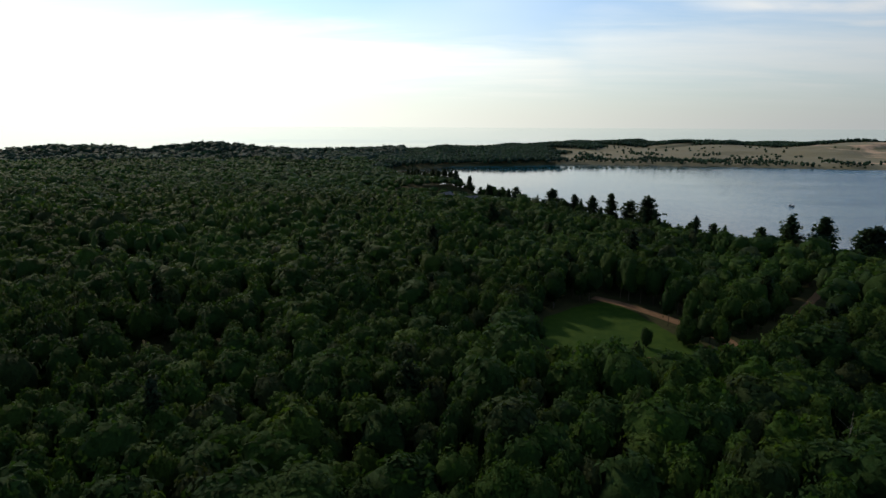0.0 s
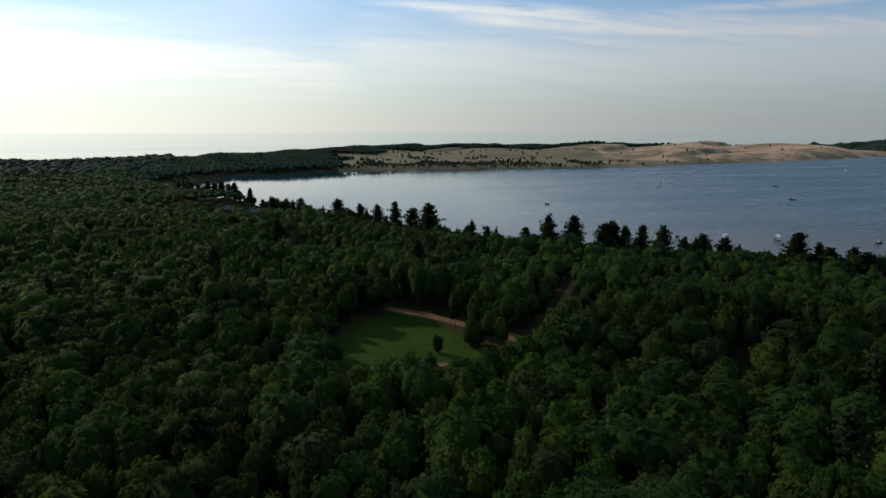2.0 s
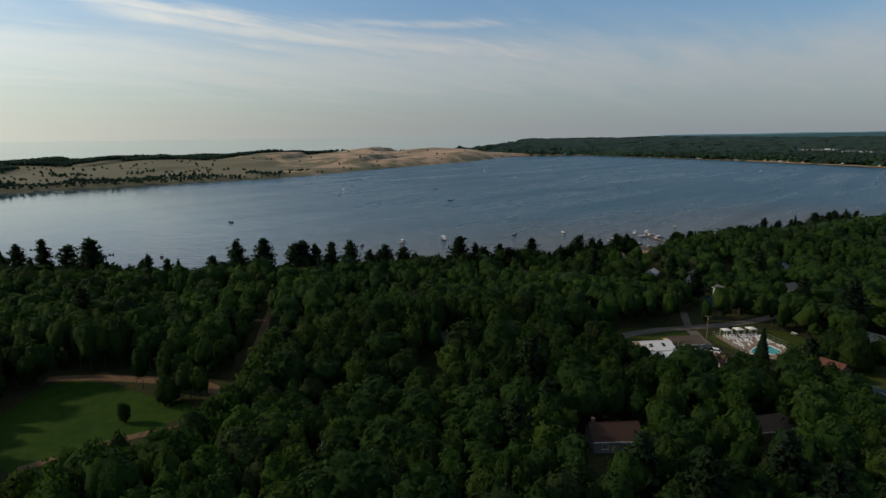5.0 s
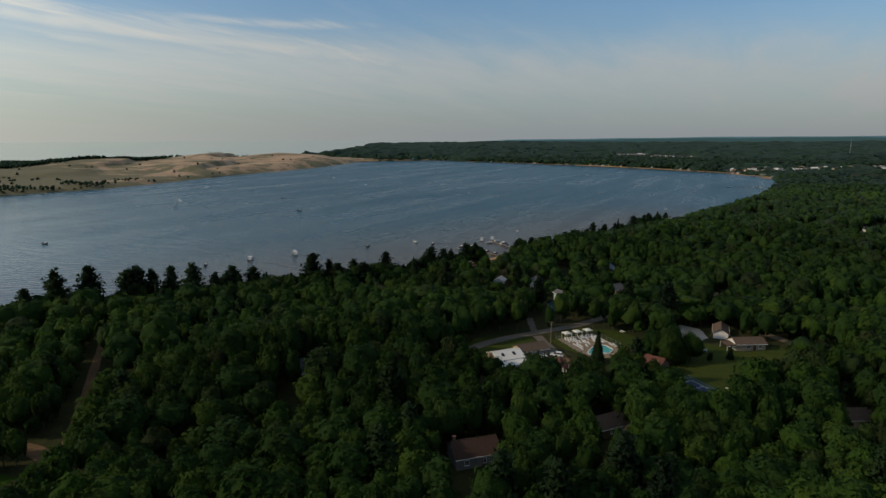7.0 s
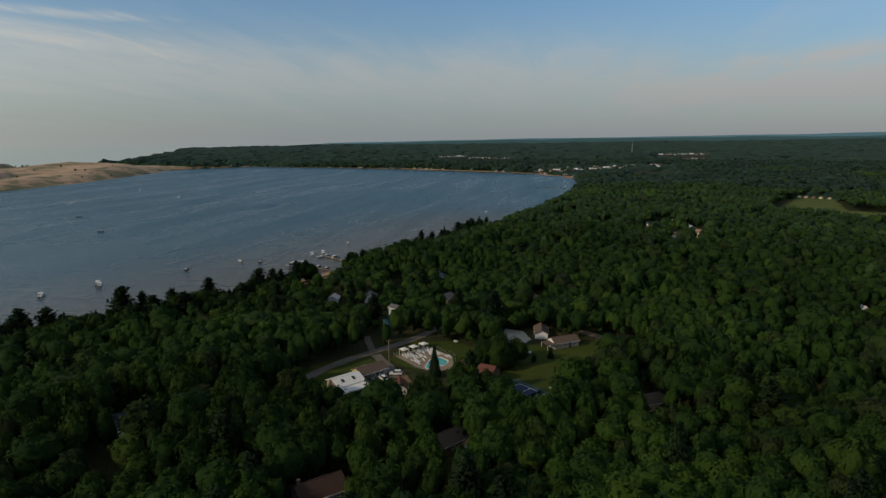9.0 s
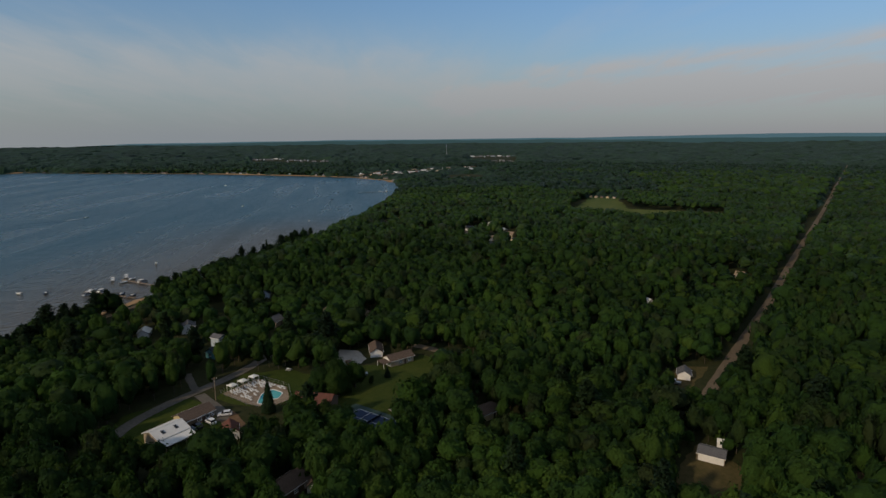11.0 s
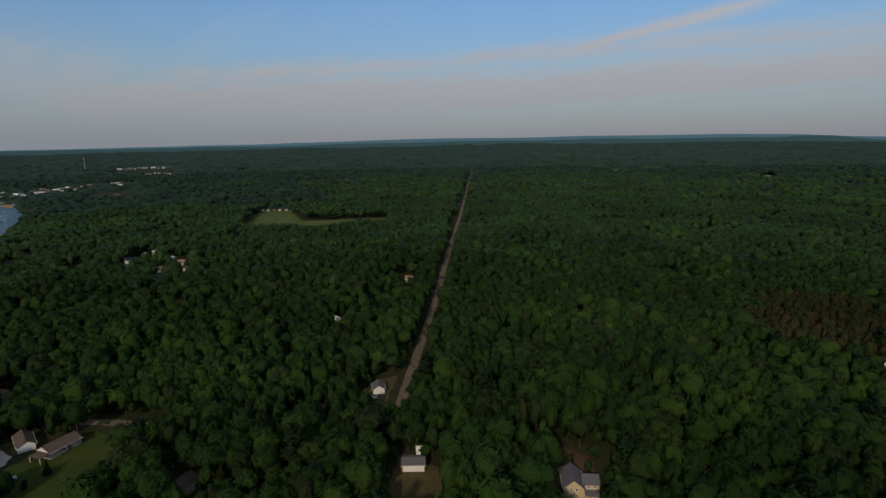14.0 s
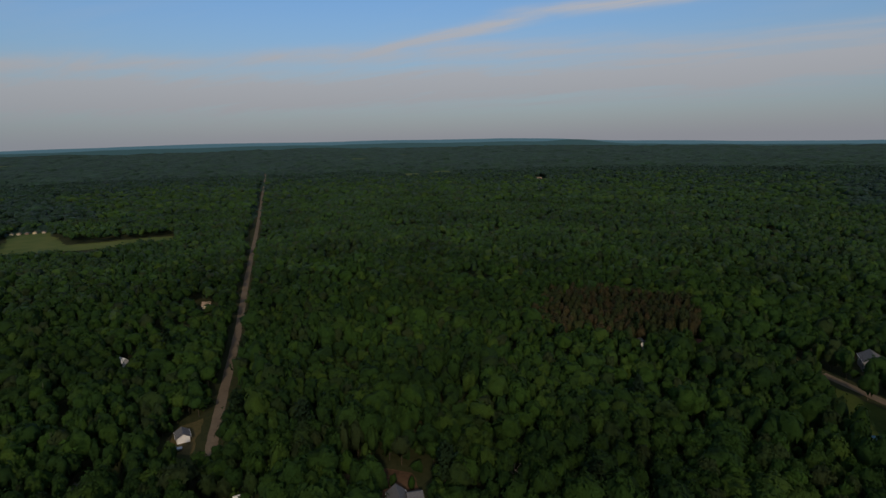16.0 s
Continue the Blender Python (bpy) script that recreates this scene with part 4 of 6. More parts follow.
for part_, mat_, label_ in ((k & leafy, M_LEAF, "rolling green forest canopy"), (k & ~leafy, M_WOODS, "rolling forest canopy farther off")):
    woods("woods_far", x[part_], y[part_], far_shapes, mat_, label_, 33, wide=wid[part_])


# the woods go on behind the start and below it
x, y, wid = forest(1, 640, 192, 270, [(13.5, 7.2, 10.0, 1.0, 0.0)], 44)
x2, y2, w2 = forest(1, 640, -90, -48, [(13.5, 7.2, 10.0, 1.0, 0.0)], 45)
x3, y3, w3 = forest(1, 25, -48, 192, [(8.5, 4.0, 6.0, 1.0, 0.0)], 46)
woods("woods_behind", np.concatenate([x, x2, x3]), np.concatenate([y, y2, y3]), low_shapes, M_LEAF, "green broadleaf woods that go on all round", 47,
      wide=np.concatenate([wid, w2, w3]))


# far woods: one uneven sheet of crowns
def canopy_free(x, y):
    d = signed(LAKE, x, y)
    ok = smooth(4, 22, d)
    ok = ok * smooth(4, 13, line_distance(MAIN_ROAD, x, y)) * smooth(-5, 12, signed(np.array(FIELD, float), x, y))
    for fx, fy, wide_, deep_ in FAR_FIELDS:
        d = math.hypot(fx, fy)
        ok = ok * smooth(0.88, 1.1, (np.abs(((x - fx) * fx + (y - fy) * fy) / d / deep_) ** 5 + np.abs(((x - fx) * fy - (y - fy) * fx) / d / wide_) ** 5) ** 0.2)
    az = bearing(x, y)
    c = coast(az)
    ok = ok * smooth(c + 10, c - 40, np.hypot(x, y))
    sandy = (az > -9) & (az < 54) & (np.hypot(x, y) < np.interp(az, (40, 46, 54), (2600, 2120, 1980))) & (signed(LAKE, x, y) > 0)
    return np.where(sandy, 0, ok)


FAR_FIELDS = [(1123, -1455, 34, 150), (1073, -1556, 37, 160), (603, -1625, 19, 120), (2530, -2850, 80, 170), (2230, -2810, 55, 170), (160, -3641, 89, 170),
              (3300, -1160, 60, 180), (2100, -2310, 48, 150), (635, -1350, 16, 100), (2400, -400, 104, 300), (2329, 490, 70, 240), (2193, 322, 94, 240),
              (1330, -150, 45, 120), (2050, -375, 40, 160)]
x, y, wid = forest(640, 1900, -50, 192, [(14.2, 8.2, 11.5, 1.0, 0.0)], 26)
k = (canopy_free(x, y) > 0.5) & ~((bearing(x, y) > -90) & (bearing(x, y) < 54) & (np.hypot(x, y) > 1320))
x2, y2, w2 = forest(640, 960, -50, 192, [(8.4, 4.8, 6.8, 1.0, 0.0)], 27)
k2 = canopy_free(x2, y2) > 0.5
k &= np.hypot(x, y) > 960
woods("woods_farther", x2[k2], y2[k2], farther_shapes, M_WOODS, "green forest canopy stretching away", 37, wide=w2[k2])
# trees towards the lake and farther off take the haze-tinted leaves
lakeward = (bearing(x, y) < 112 + 5 * waves(x, y, 300, 20, 2)) | (np.random.RandomState(48).rand(len(x)) < smooth(1050, 1850, np.hypot(x, y)))
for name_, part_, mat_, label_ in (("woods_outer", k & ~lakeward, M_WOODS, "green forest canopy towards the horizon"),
                                   ("woods_lakeward", k & lakeward, M_HAZED, "dark far woods, a blue haze tint in their leaves")):
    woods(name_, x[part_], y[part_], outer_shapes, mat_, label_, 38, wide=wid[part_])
cr = 900 * np.exp(np.linspace(0, math.log(4880 / 900), 160))
ca = np.linspace(-50, 192, 560)
fx, fy, ft = ring_sheet(cr, ca)
jr = np.random.RandomState(55)
fx = fx + jr.uniform(-2.6, 2.6, len(fx)) * np.hypot(fx, fy) / 900
fy = fy + jr.uniform(-2.6, 2.6, len(fx)) * np.hypot(fx, fy) / 900
free = canopy_free(fx, fy)
fz = ground_height(fx, fy) - 1.5 - 5 * free * smooth(2000, 1750, np.hypot(fx, fy)) + free * (12.0 + jr.uniform(-5.5, 6.0, len(fx)) + 2.5 * waves(fx, fy, 160, 8, 3))
keep = (free > 0.01)[ft].any(1)
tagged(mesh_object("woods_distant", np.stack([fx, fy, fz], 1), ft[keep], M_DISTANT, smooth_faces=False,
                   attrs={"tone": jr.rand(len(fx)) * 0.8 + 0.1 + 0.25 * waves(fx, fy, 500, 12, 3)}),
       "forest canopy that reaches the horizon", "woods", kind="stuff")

# trees along the far shore and behind the dunes
sr = np.random.RandomState(77)
ring = LAKE[10:21]
u = sr.rand(900) * (len(ring) - 1)
i0 = np.minimum(u.astype(int), len(ring) - 2)
p = ring[i0] + (ring[i0 + 1] - ring[i0]) * (u - i0)[:, None]
out = unit(p - [700, 550])
p = p + out * sr.uniform(14, 60, (900, 1))
p = p[(bearing(p[:, 0], p[:, 1]) > 55)]
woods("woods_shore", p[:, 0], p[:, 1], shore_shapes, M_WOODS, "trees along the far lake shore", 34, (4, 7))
for n_, (ffx, ffy, wide_, deep_) in enumerate(FAR_FIELDS[:8]):
    d = math.hypot(ffx, ffy)
    u = np.array([ffx, ffy]) / d
    v = np.array([u[1], -u[0]])
    ring_ = [tuple(np.array([ffx, ffy]) + u * deep_ * i * 0.92 + v * wide_ * j * 0.95) for i, j in ((1, 0.9), (1, -0.8), (-0.9, -1), (-1, 1))]
    patch("field", ring_, M_FIELD, 1.2, "pale clearing in the distant woods", "field", 4.0, 60 + n_)
px, py = scatter(770, 2300, -12, 57, 8.2, 41)
s_ = line_distance(DUNE_SHORE, px, py)
a_ = bearing(px, py)
c_ = coast(a_) - np.hypot(px, py)
patchy = waves(px, py, 90, 13, 3)
belt = (c_ > 20) & (c_ < np.interp(a_, (-12, 5, 20, 30, 36, 42, 56), (900, 330, 250, 190, 120, 60, 50)) * (1 + 0.35 * waves(px, py, 160, 14, 2)))
low_belt = belt & (a_ >= 36) & (patchy > 0.12)
belt &= a_ < 36 + 2 * patchy
grove = (a_ < 5.5 + 3 * patchy) & (s_ < 230 + 60 * patchy)
fringe = (s_ < 60 + 40 * patchy) & (a_ < 25 + 2 * patchy)
fringe |= (s_ < 34 + 26 * patchy) & (a_ < 31 + 2 * patchy)
fringe |= (s_ < 190) & (a_ < 30) & (patchy > 0.5) & (sr.rand(len(px)) < 0.5)
fringe |= (s_ < 14) & (a_ > 22) & (a_ < 42) & (patchy > 0.35)
tuft = (sr.rand(len(px)) < np.interp(a_, (8, 18, 30, 45), (0.05, 0.03, 0.008, 0.0014))) & (a_ > 8)
back_wood = (s_ > np.interp(a_, (46, 49, 52.6, 54), (900, 300, 200, 45)) + 30 * patchy) & (a_ > 47)
k = belt | grove
woods("woods_dune", px[k], py[k], low_shapes, M_HAZED, "dark woods behind the sand dunes", 35, (4.4, 6.6), tall=0.7)
woods("woods_dune_end", px[back_wood], py[back_wood], low_shapes, M_HAZED, "dark woods where the dunes end", 39, (3.6, 5.6), tall=np.interp(a_[back_wood], (47, 53, 57), (0.3, 0.36, 0.6)))
k = (fringe | tuft | low_belt) & ~(belt | grove)
woods("shrubs_dune", px[k], py[k], low_shapes, M_HAZED, "dark shrubs scattered on the dune shore", 36, (2.2, 4.6), "shrub", sr.uniform(0.3, 0.7, k.sum()))

# ---------------- single trees ----------------
UPR = (0.9, 1.1, 0.85, 1.2, 1.0, 0.9, 1.1, 1.0)
proto = []
for i in range(8):
    e = new("broadleaf_tree")
    v, t = trunk_template(200 + i, 5)
    mesh_object("trunk", v * 14.0, t, M_BARK, e, True)
    v, t, s, nv = crown_template(100 + i, 2, 26, 1300, 0.088, UPR[i])
    mesh_object("crown", v * [4.2, 4.2, 14 * 0.41] + [0, 0, 14 * 0.58], t, M_LEAF, e, s, {"tone": np.zeros(len(v))}, normals=nv)
    tagged(e, "tall green broadleaf tree with a rounded leafy crown", "tree", "trees of the near woods")
    proto.append(e)


def plant(protos, n_, x, y, s, wide=1.0, turn=0.0, sink=0.1):
    ob = protos[n_] if n_ < len(protos) else copy_thing(protos[n_ % len(protos)], Matrix.Identity(4))
    ob.matrix_basis = Matrix.LocRotScale((x, y, float(ground_height(x, y)) - sink), Euler((0, 0, turn)), (s * wide, s * wide, s))
    return ob


hh = tree_height(nx1, ny1, nw1, rng)
for n_ in range(len(nx1)):
    s = hh[n_] / 14
    plant(proto, n_, nx1[n_], ny1[n_], s, nw1[n_] / 4.2 / s * rng.uniform(0.95, 1.1), rng.rand() * 6.28)
# open-grown trees round the meadow and the pool
for n_, (tx, ty, s, w) in enumerate([(42, 157, 0.62, 0.7), (54, 160, 0.8, 1.1), (11, 156, 0.75, 1.1), (206, 30, 1.15, 1.15), (211, 24, 1.0, 1.1), (214, 18, 0.38, 0.7), (205, 36, 1.0, 1.1), (212, 31, 1.1, 1.1), (100, -121, 0.7, 1.1), (123, -122, 0.42, 0.8), (131, -123, 0.45, 0.7), (117, -124, 0.4, 0.8)]):
    ob = copy_thing(proto[n_ % 8], Matrix.Identity(4))
    ob.matrix_basis = Matrix.LocRotScale((tx, ty, -2.6 * s), Euler((0, 0, n_)), (s * w, s * w, s))
    tagged(ob, "bushy green tree standing alone in the grass", "tree", "open-grown trees")

# pines along the lake
pines = []
for i in range(5):
    e = new("pine_tree")
    v, t = trunk_template(300 + i, 0, 0.97, 0.014)
    mesh_object("trunk", v * 16.0, t, M_BARK, e, True)
    v, t, s, nv = pine_template(320 + i, 15 + i % 3, 8, 1.0, 0.2 + 0.03 * (i % 3), 0.16 + 0.06 * (i % 3))
    mesh_object("crown", v * 16.0, t, M_PINE, e, s, {"tone": np.zeros(len(v))}, normals=nv)
    tagged(e, "dark pine with ragged tiers of boughs on the lake shore", "tree", "pines along the lake")
    pines.append(e)
SHORE_PINES = [(4, 470, 12), (15, 453, 14), (39, 414, 17), (52, 390, 16), (60, 376, 17), (69, 359, 20), (77, 344, 18), (84, 331, 22), (98, 305, 13),
               (133, 275, 21), (143, 268, 21), (157, 260, 18), (161, 258, 19), (166, 254, 17), (181, 246, 18), (196, 235, 15), (203, 228, 14),
               (223, 208, 19), (231, 202, 15), (241, 195, 14), (257, 186, 16), (285, 173, 15), (293, 170, 13),
               (318, 160, 13), (351, 147, 11), (367, 144, 11)]
more = np.random.RandomState(61)
n_ = 0
for (px_, py_, ph) in SHORE_PINES:
    plant(pines, n_, px_, py_, ph / 16.0, more.uniform(1.15, 1.5), more.rand() * 6.28, 0.2)
    n_ += 1
NEAR_SHORE = LAKE[23:39]
seg_u = np.linspace(0.15, len(NEAR_SHORE) - 1.2, 105) + more.uniform(-0.08, 0.08, 105)
for u_ in seg_u:
    i_ = int(u_)
    q = NEAR_SHORE[i_] + (NEAR_SHORE[i_ + 1] - NEAR_SHORE[i_]) * (u_ - i_)
    q = q * (1 - (more.uniform(7, 24)) / np.hypot(*q))
    if signed(LAKE, q[0], q[1]) < 3 or 326 < q[0] < 350:
        continue
    plant(pines, n_, q[0], q[1], more.uniform(8, 14.5) / 16.0, more.uniform(1.0, 1.6), more.rand() * 6.28, 0.2)
    n_ += 1
# broadleaf trees between the shore pines
for k_ in range(120):
    u_ = more.uniform(0.2, len(NEAR_SHORE) - 1.1)
    i_ = int(u_)
    q = NEAR_SHORE[i_] + (NEAR_SHORE[i_ + 1] - NEAR_SHORE[i_]) * (u_ - i_)
    q = q * (1 - more.uniform(6, 16) / np.hypot(*q))
    if signed(LAKE, q[0], q[1]) < 3 or 326 < q[0] < 350:
        continue
    ob = copy_thing(proto[k_ % 8], Matrix.Identity(4))
    sz = more.uniform(0.5, 0.9)
    ob.matrix_basis = Matrix.LocRotScale((q[0], q[1], float(ground_height(q[0], q[1])) - 0.2), Euler((0, 0, more.rand() * 6.28)), (sz * 1.2, sz * 1.2, sz))
    tagged(ob, "rounded green tree on the lake shore", "tree", "broadleaf trees along the lake")
# stands of pine within the woods
for k_ in range(84):
    a_, r_ = radians(more.uniform(-40, 186)), more.uniform(100, 330)
    tx, ty = r_ * math.sin(a_), r_ * math.cos(a_)
    if not free_of(np.array([tx]), np.array([ty]))[0]:
        continue
    tagged(plant(pines, n_, tx, ty, more.uniform(13, 18) / 16.0, more.uniform(0.8, 1.1), more.rand() * 6.28), "dark pine among the broadleaf woods")
    n_ += 1

# dead bare trees with pale trunks
M_BARE = mottled("bare_wood", (0.17, 0.145, 0.115), (0.28, 0.25, 0.21), 5.0, 0.6, 0.9, 0.4, 0.03)
bare = []
for n_, (tx, ty, th) in enumerate([(84, -131, 13), (108, -148, 11), (173, -155, 12), (176, -158, 12), (87, -138, 12), (282, -86, 14), (286, -84, 13), (60, 96, 14), (42, 110, 12)]):
    if n_ < 3:
        e = new("dead_tree")
        v, t = trunk_template(450 + n_, 9, 0.95, 0.007)
        mesh_object("trunk", v[:30] * 10.0, t[:48], M_BARE, e, True)
        mesh_object("branches", v[30:] * 10.0, t[48:] - 30, M_BARE, e, True)
        bare.append(tagged(e, "bare dead tree with a pale grey trunk", "tree", "dead trees"))
    plant(bare, n_, tx, ty, th / 10.0, 1.0, n_ * 1.7)

# spruces
spruce = []
e = new("spruce_tree")
v, t = trunk_template(400, 0, 0.9, 0.016)
mesh_object("trunk", v * 10.0, t, M_BARK, e, True)
v, t, s, nv = spruce_template(401, 1500)
mesh_object("crown", v * 10.0, t, M_PINE, e, s, {"tone": np.zeros(len(v))}, normals=nv)
tagged(e, "dark conical spruce standing among the trees", "tree", "spruces")
spruce.append(e)
for n_, (tx, ty, th) in enumerate([(193.8, 52.0, 12), (214, -134, 12), (30, 128, 10), (60, 120, 9), (232, 100, 10), (180, 110, 9), (168, 52, 10), (220, 12, 5)]):
    plant(spruce, n_, tx, ty, th / 10.0, 1.0 if th > 6 else 1.3, n_ * 1.3)

slim = []
for i in range(3):
    e = new("conifer")
    v, t = trunk_template(410 + i, 0, 0.9, 0.014)
    mesh_object("trunk", v * 12.0, t, M_BARK, e, True)
    v, t, s, nv = spruce_template(415 + i, 420, 0.19 + 0.03 * i)
    mesh_object("crown", v * [12, 12, 12] + [0, 0, 1.0], t, M_PINE, e, s, {"tone": np.zeros(len(v))}, normals=nv)
    tagged(e, "dark pointed conifer on the lake shore", "tree", "conifers along the lake")
    slim.append(e)
n_ = 0
for u_ in np.linspace(0.4, len(NEAR_SHORE) - 1.6, 34) + more.uniform(-0.15, 0.15, 34):
    i_ = int(u_)
    q = NEAR_SHORE[i_] + (NEAR_SHORE[i_ + 1] - NEAR_SHORE[i_]) * (u_ - i_)
    q = q * (1 - more.uniform(8, 30) / np.hypot(*q))
    if signed(LAKE, q[0], q[1]) < 4 or 326 < q[0] < 350:
        continue
    plant(slim, n_, q[0], q[1], more.uniform(9, 14.5) / 12.0, more.uniform(0.9, 1.25), more.rand() * 6.28, 0.2)
    n_ += 1

# the browned stand
rust_shapes = [crown_template(500 + i, 1, 12, 110, 0.2, 1.15, True) for i in range(5)]
bx2, by2 = scatter(270, 420, 150, 185, 4.9, 51)
k = rust_patch(bx2, by2)
woods("browned_pines", bx2[k], by2[k], rust_shapes, M_RUST, "stand of pines with browned needles", 52, (2.2, 3.6))

# ================= houses and the things round them =================
def plain(name, col, rough=0.6, metal=0.0, var=0.12, scale=2.0, spec=0.4):
    d = tuple(max(c * (1 - var), 0) for c in col)
    l = tuple(min(c * (1 + var), 1) for c in col)
    m = mottled(name, d, l, scale, scale * 0.12, rough, 0.15, 0.01, spec)
    m.node_tree.nodes["Principled BSDF"].inputs["Metallic"].default_value = metal
    return m


def shingles(name, dark, light):
    """Roof courses: rows of tabs with a tone of their own, slightly raised."""
    m, nt, b = material(name, 0.9)
    v = place(nt)
    br = nt.nodes.new("ShaderNodeTexBrick")
    br.inputs["Scale"].default_value = 2.2
    br.inputs["Mortar Size"].default_value = 0.012
    br.inputs["Color1"].default_value, br.inputs["Color2"].default_value = (*dark, 1), (*light, 1)
    br.inputs["Mortar"].default_value = (*[c * 0.5 for c in dark], 1)
    nt.links.new(v, br.inputs["Vector"])
    n1 = noise_node(nt, v, 0.7, 5.0, 0.6)
    nt.links.new(mix_node(nt, math_node(nt, "MULTIPLY", n1, 0.5), br.outputs["Color"], light), b.inputs["Base Color"])
    b.inputs["Specular IOR Level"].default_value = 0.12
    relief(nt, b, br.outputs["Fac"], 0.4, 0.02)
    return m


W_WHITE = plain("white_siding", (0.74, 0.73, 0.70), 0.6, scale=1.2, var=0.08)
W_CREAM = plain("cream_siding", (0.56, 0.46, 0.27), 0.65, scale=1.2)
W_TAN = plain("tan_siding", (0.42, 0.34, 0.25), 0.7, scale=1.2)
W_BROWN = plain("brown_siding", (0.17, 0.115, 0.075), 0.75, scale=1.2, var=0.2)
W_GREY = plain("grey_siding", (0.22, 0.22, 0.22), 0.7, scale=1.2)
W_TEAL = plain("teal_siding", (0.10, 0.27, 0.30), 0.65, scale=1.2)
W_BLUE = plain("pale_blue_siding", (0.42, 0.50, 0.56), 0.65, scale=1.2)
R_METAL = plain("white_metal_roof", (0.72, 0.71, 0.67), 0.45, 0.0, 0.07, 0.8)
R_BROWN = shingles("brown_shingles", (0.085, 0.062, 0.048), (0.15, 0.11, 0.085))
R_GREY = shingles("grey_shingles", (0.085, 0.085, 0.09), (0.15, 0.15, 0.155))
R_RED = shingles("red_brown_shingles", (0.10, 0.045, 0.035), (0.17, 0.075, 0.055))
R_UMBER = shingles("dark_brown_shingles", (0.045, 0.028, 0.022), (0.075, 0.046, 0.036))
R_SLATE = shingles("slate_blue_shingles", (0.035, 0.048, 0.056), (0.065, 0.082, 0.095))
R_TAN = shingles("tan_shingles", (0.22, 0.16, 0.11), (0.32, 0.24, 0.17))
M_TRIM = plain("white_trim", (0.78, 0.77, 0.74), 0.5, var=0.05)
M_DOOR = plain("dark_door", (0.10, 0.06, 0.045), 0.5)
M_CONC = plain("pale_concrete", (0.42, 0.38, 0.33), 0.85, var=0.15, scale=1.0)
M_DECKING = plain("tan_concrete", (0.26, 0.20, 0.14), 0.9, var=0.25, scale=0.8)
M_BRICK = plain("chimney_brick", (0.22, 0.12, 0.09), 0.85, var=0.25, scale=4.0)
M_WOOD = plain("weathered_wood", (0.24, 0.18, 0.12), 0.85, var=0.25, scale=3.0)
M_TYRE = plain("tyre_rubber", (0.02, 0.02, 0.02), 0.8)
M_STEEL = plain("dull_steel", (0.45, 0.46, 0.48), 0.35, 0.8)
M_HULL = plain("white_hull", (0.76, 0.76, 0.74), 0.3, var=0.05)
M_DARKHULL = plain("dark_hull", (0.05, 0.06, 0.09), 0.35)
M_CANVAS = plain("white_canvas", (0.78, 0.77, 0.73), 0.8, var=0.06)
M_FOAM = plain("wake_foam", (0.75, 0.78, 0.80), 0.7, var=0.1)
M_COURT = plain("blue_court", (0.014, 0.034, 0.085), 0.7, var=0.12, scale=0.8)
M_APRON = plain("green_court", (0.03, 0.06, 0.05), 0.75, var=0.12, scale=0.8)
M_CAR_W = plain("white_paint", (0.75, 0.75, 0.75), 0.25, var=0.03)
M_CAR_D = plain("black_paint", (0.03, 0.03, 0.035), 0.2, var=0.1)
M_CAR_R = plain("red_paint", (0.28, 0.03, 0.025), 0.25, var=0.08)
M_CAR_S = plain("silver_paint", (0.42, 0.43, 0.45), 0.3, 0.5, 0.05)


def glass_material():
    m, nt, b = material("window_glass", 0.05)
    b.inputs["Base Color"].default_value = (0.02, 0.025, 0.03, 1)
    b.inputs["Specular IOR Level"].default_value = 0.8
    return m


M_GLASS = glass_material()


def pool_material():
    m, nt, b = material("pool_water", 0.08)
    g = nt.nodes.new("ShaderNodeNewGeometry")
    n = noise_node(nt, g.outputs["Position"], 0.16, 2.0, 0.5)
    nt.links.new(ramp_node(nt, n, [(0.42, (0.02, 0.19, 0.34)), (0.56, (0.10, 0.42, 0.42))]), b.inputs["Base Color"])
    relief(nt, b, noise_node(nt, g.outputs["Position"], 2.5, 3.0), 0.4, 0.03)
    return m


M_POOL = pool_material()


def part(name, bm, mat, parent, label="", bevel=0.0):
    if bevel:
        bmesh.ops.bevel(bm, geom=bm.edges[:], offset=bevel, segments=1, affect="EDGES")
    bmesh.ops.recalc_face_normals(bm, faces=bm.faces[:])
    me = bpy.data.meshes.new(name)
    bm.to_mesh(me)
    bm.free()
    me.materials.append(mat)
    ob = new(name, me)
    if parent:
        ob.parent = parent
    if label:
        tagged(ob, label)
    return ob


def block(bm, cx, cy, cz, sx, sy, sz, turn=0.0):
    """A box, by its centre and sizes."""
    m = Matrix.Translation((cx, cy, cz)) @ Matrix.Rotation(turn, 4, "Z") @ Matrix.Diagonal((sx, sy, sz, 1))
    bmesh.ops.create_cube(bm, size=1.0, matrix=m)
    return bm


def prism(bm, outline, y0, y1):
    """An outline in x, z drawn out from y0 to y1."""
    a = [bm.verts.new((x, y0, z)) for x, z in outline]
    b = [bm.verts.new((x, y1, z)) for x, z in outline]
    n = len(outline)
    bm.faces.new(a[::-1])
    bm.faces.new(b)
    for i in range(n):
        bm.faces.new((a[i], a[(i + 1) % n], b[(i + 1) % n], b[i]))
    return bm


def tube(bm, x, y, z0, z1, r0, r1=None, n=10):
    r1 = r0 if r1 is None else r1
    bmesh.ops.create_cone(bm, cap_ends=True, segments=n, radius1=r0, radius2=r1, depth=z1 - z0, matrix=Matrix.Translation((x, y, (z0 + z1) / 2)))
    return bm


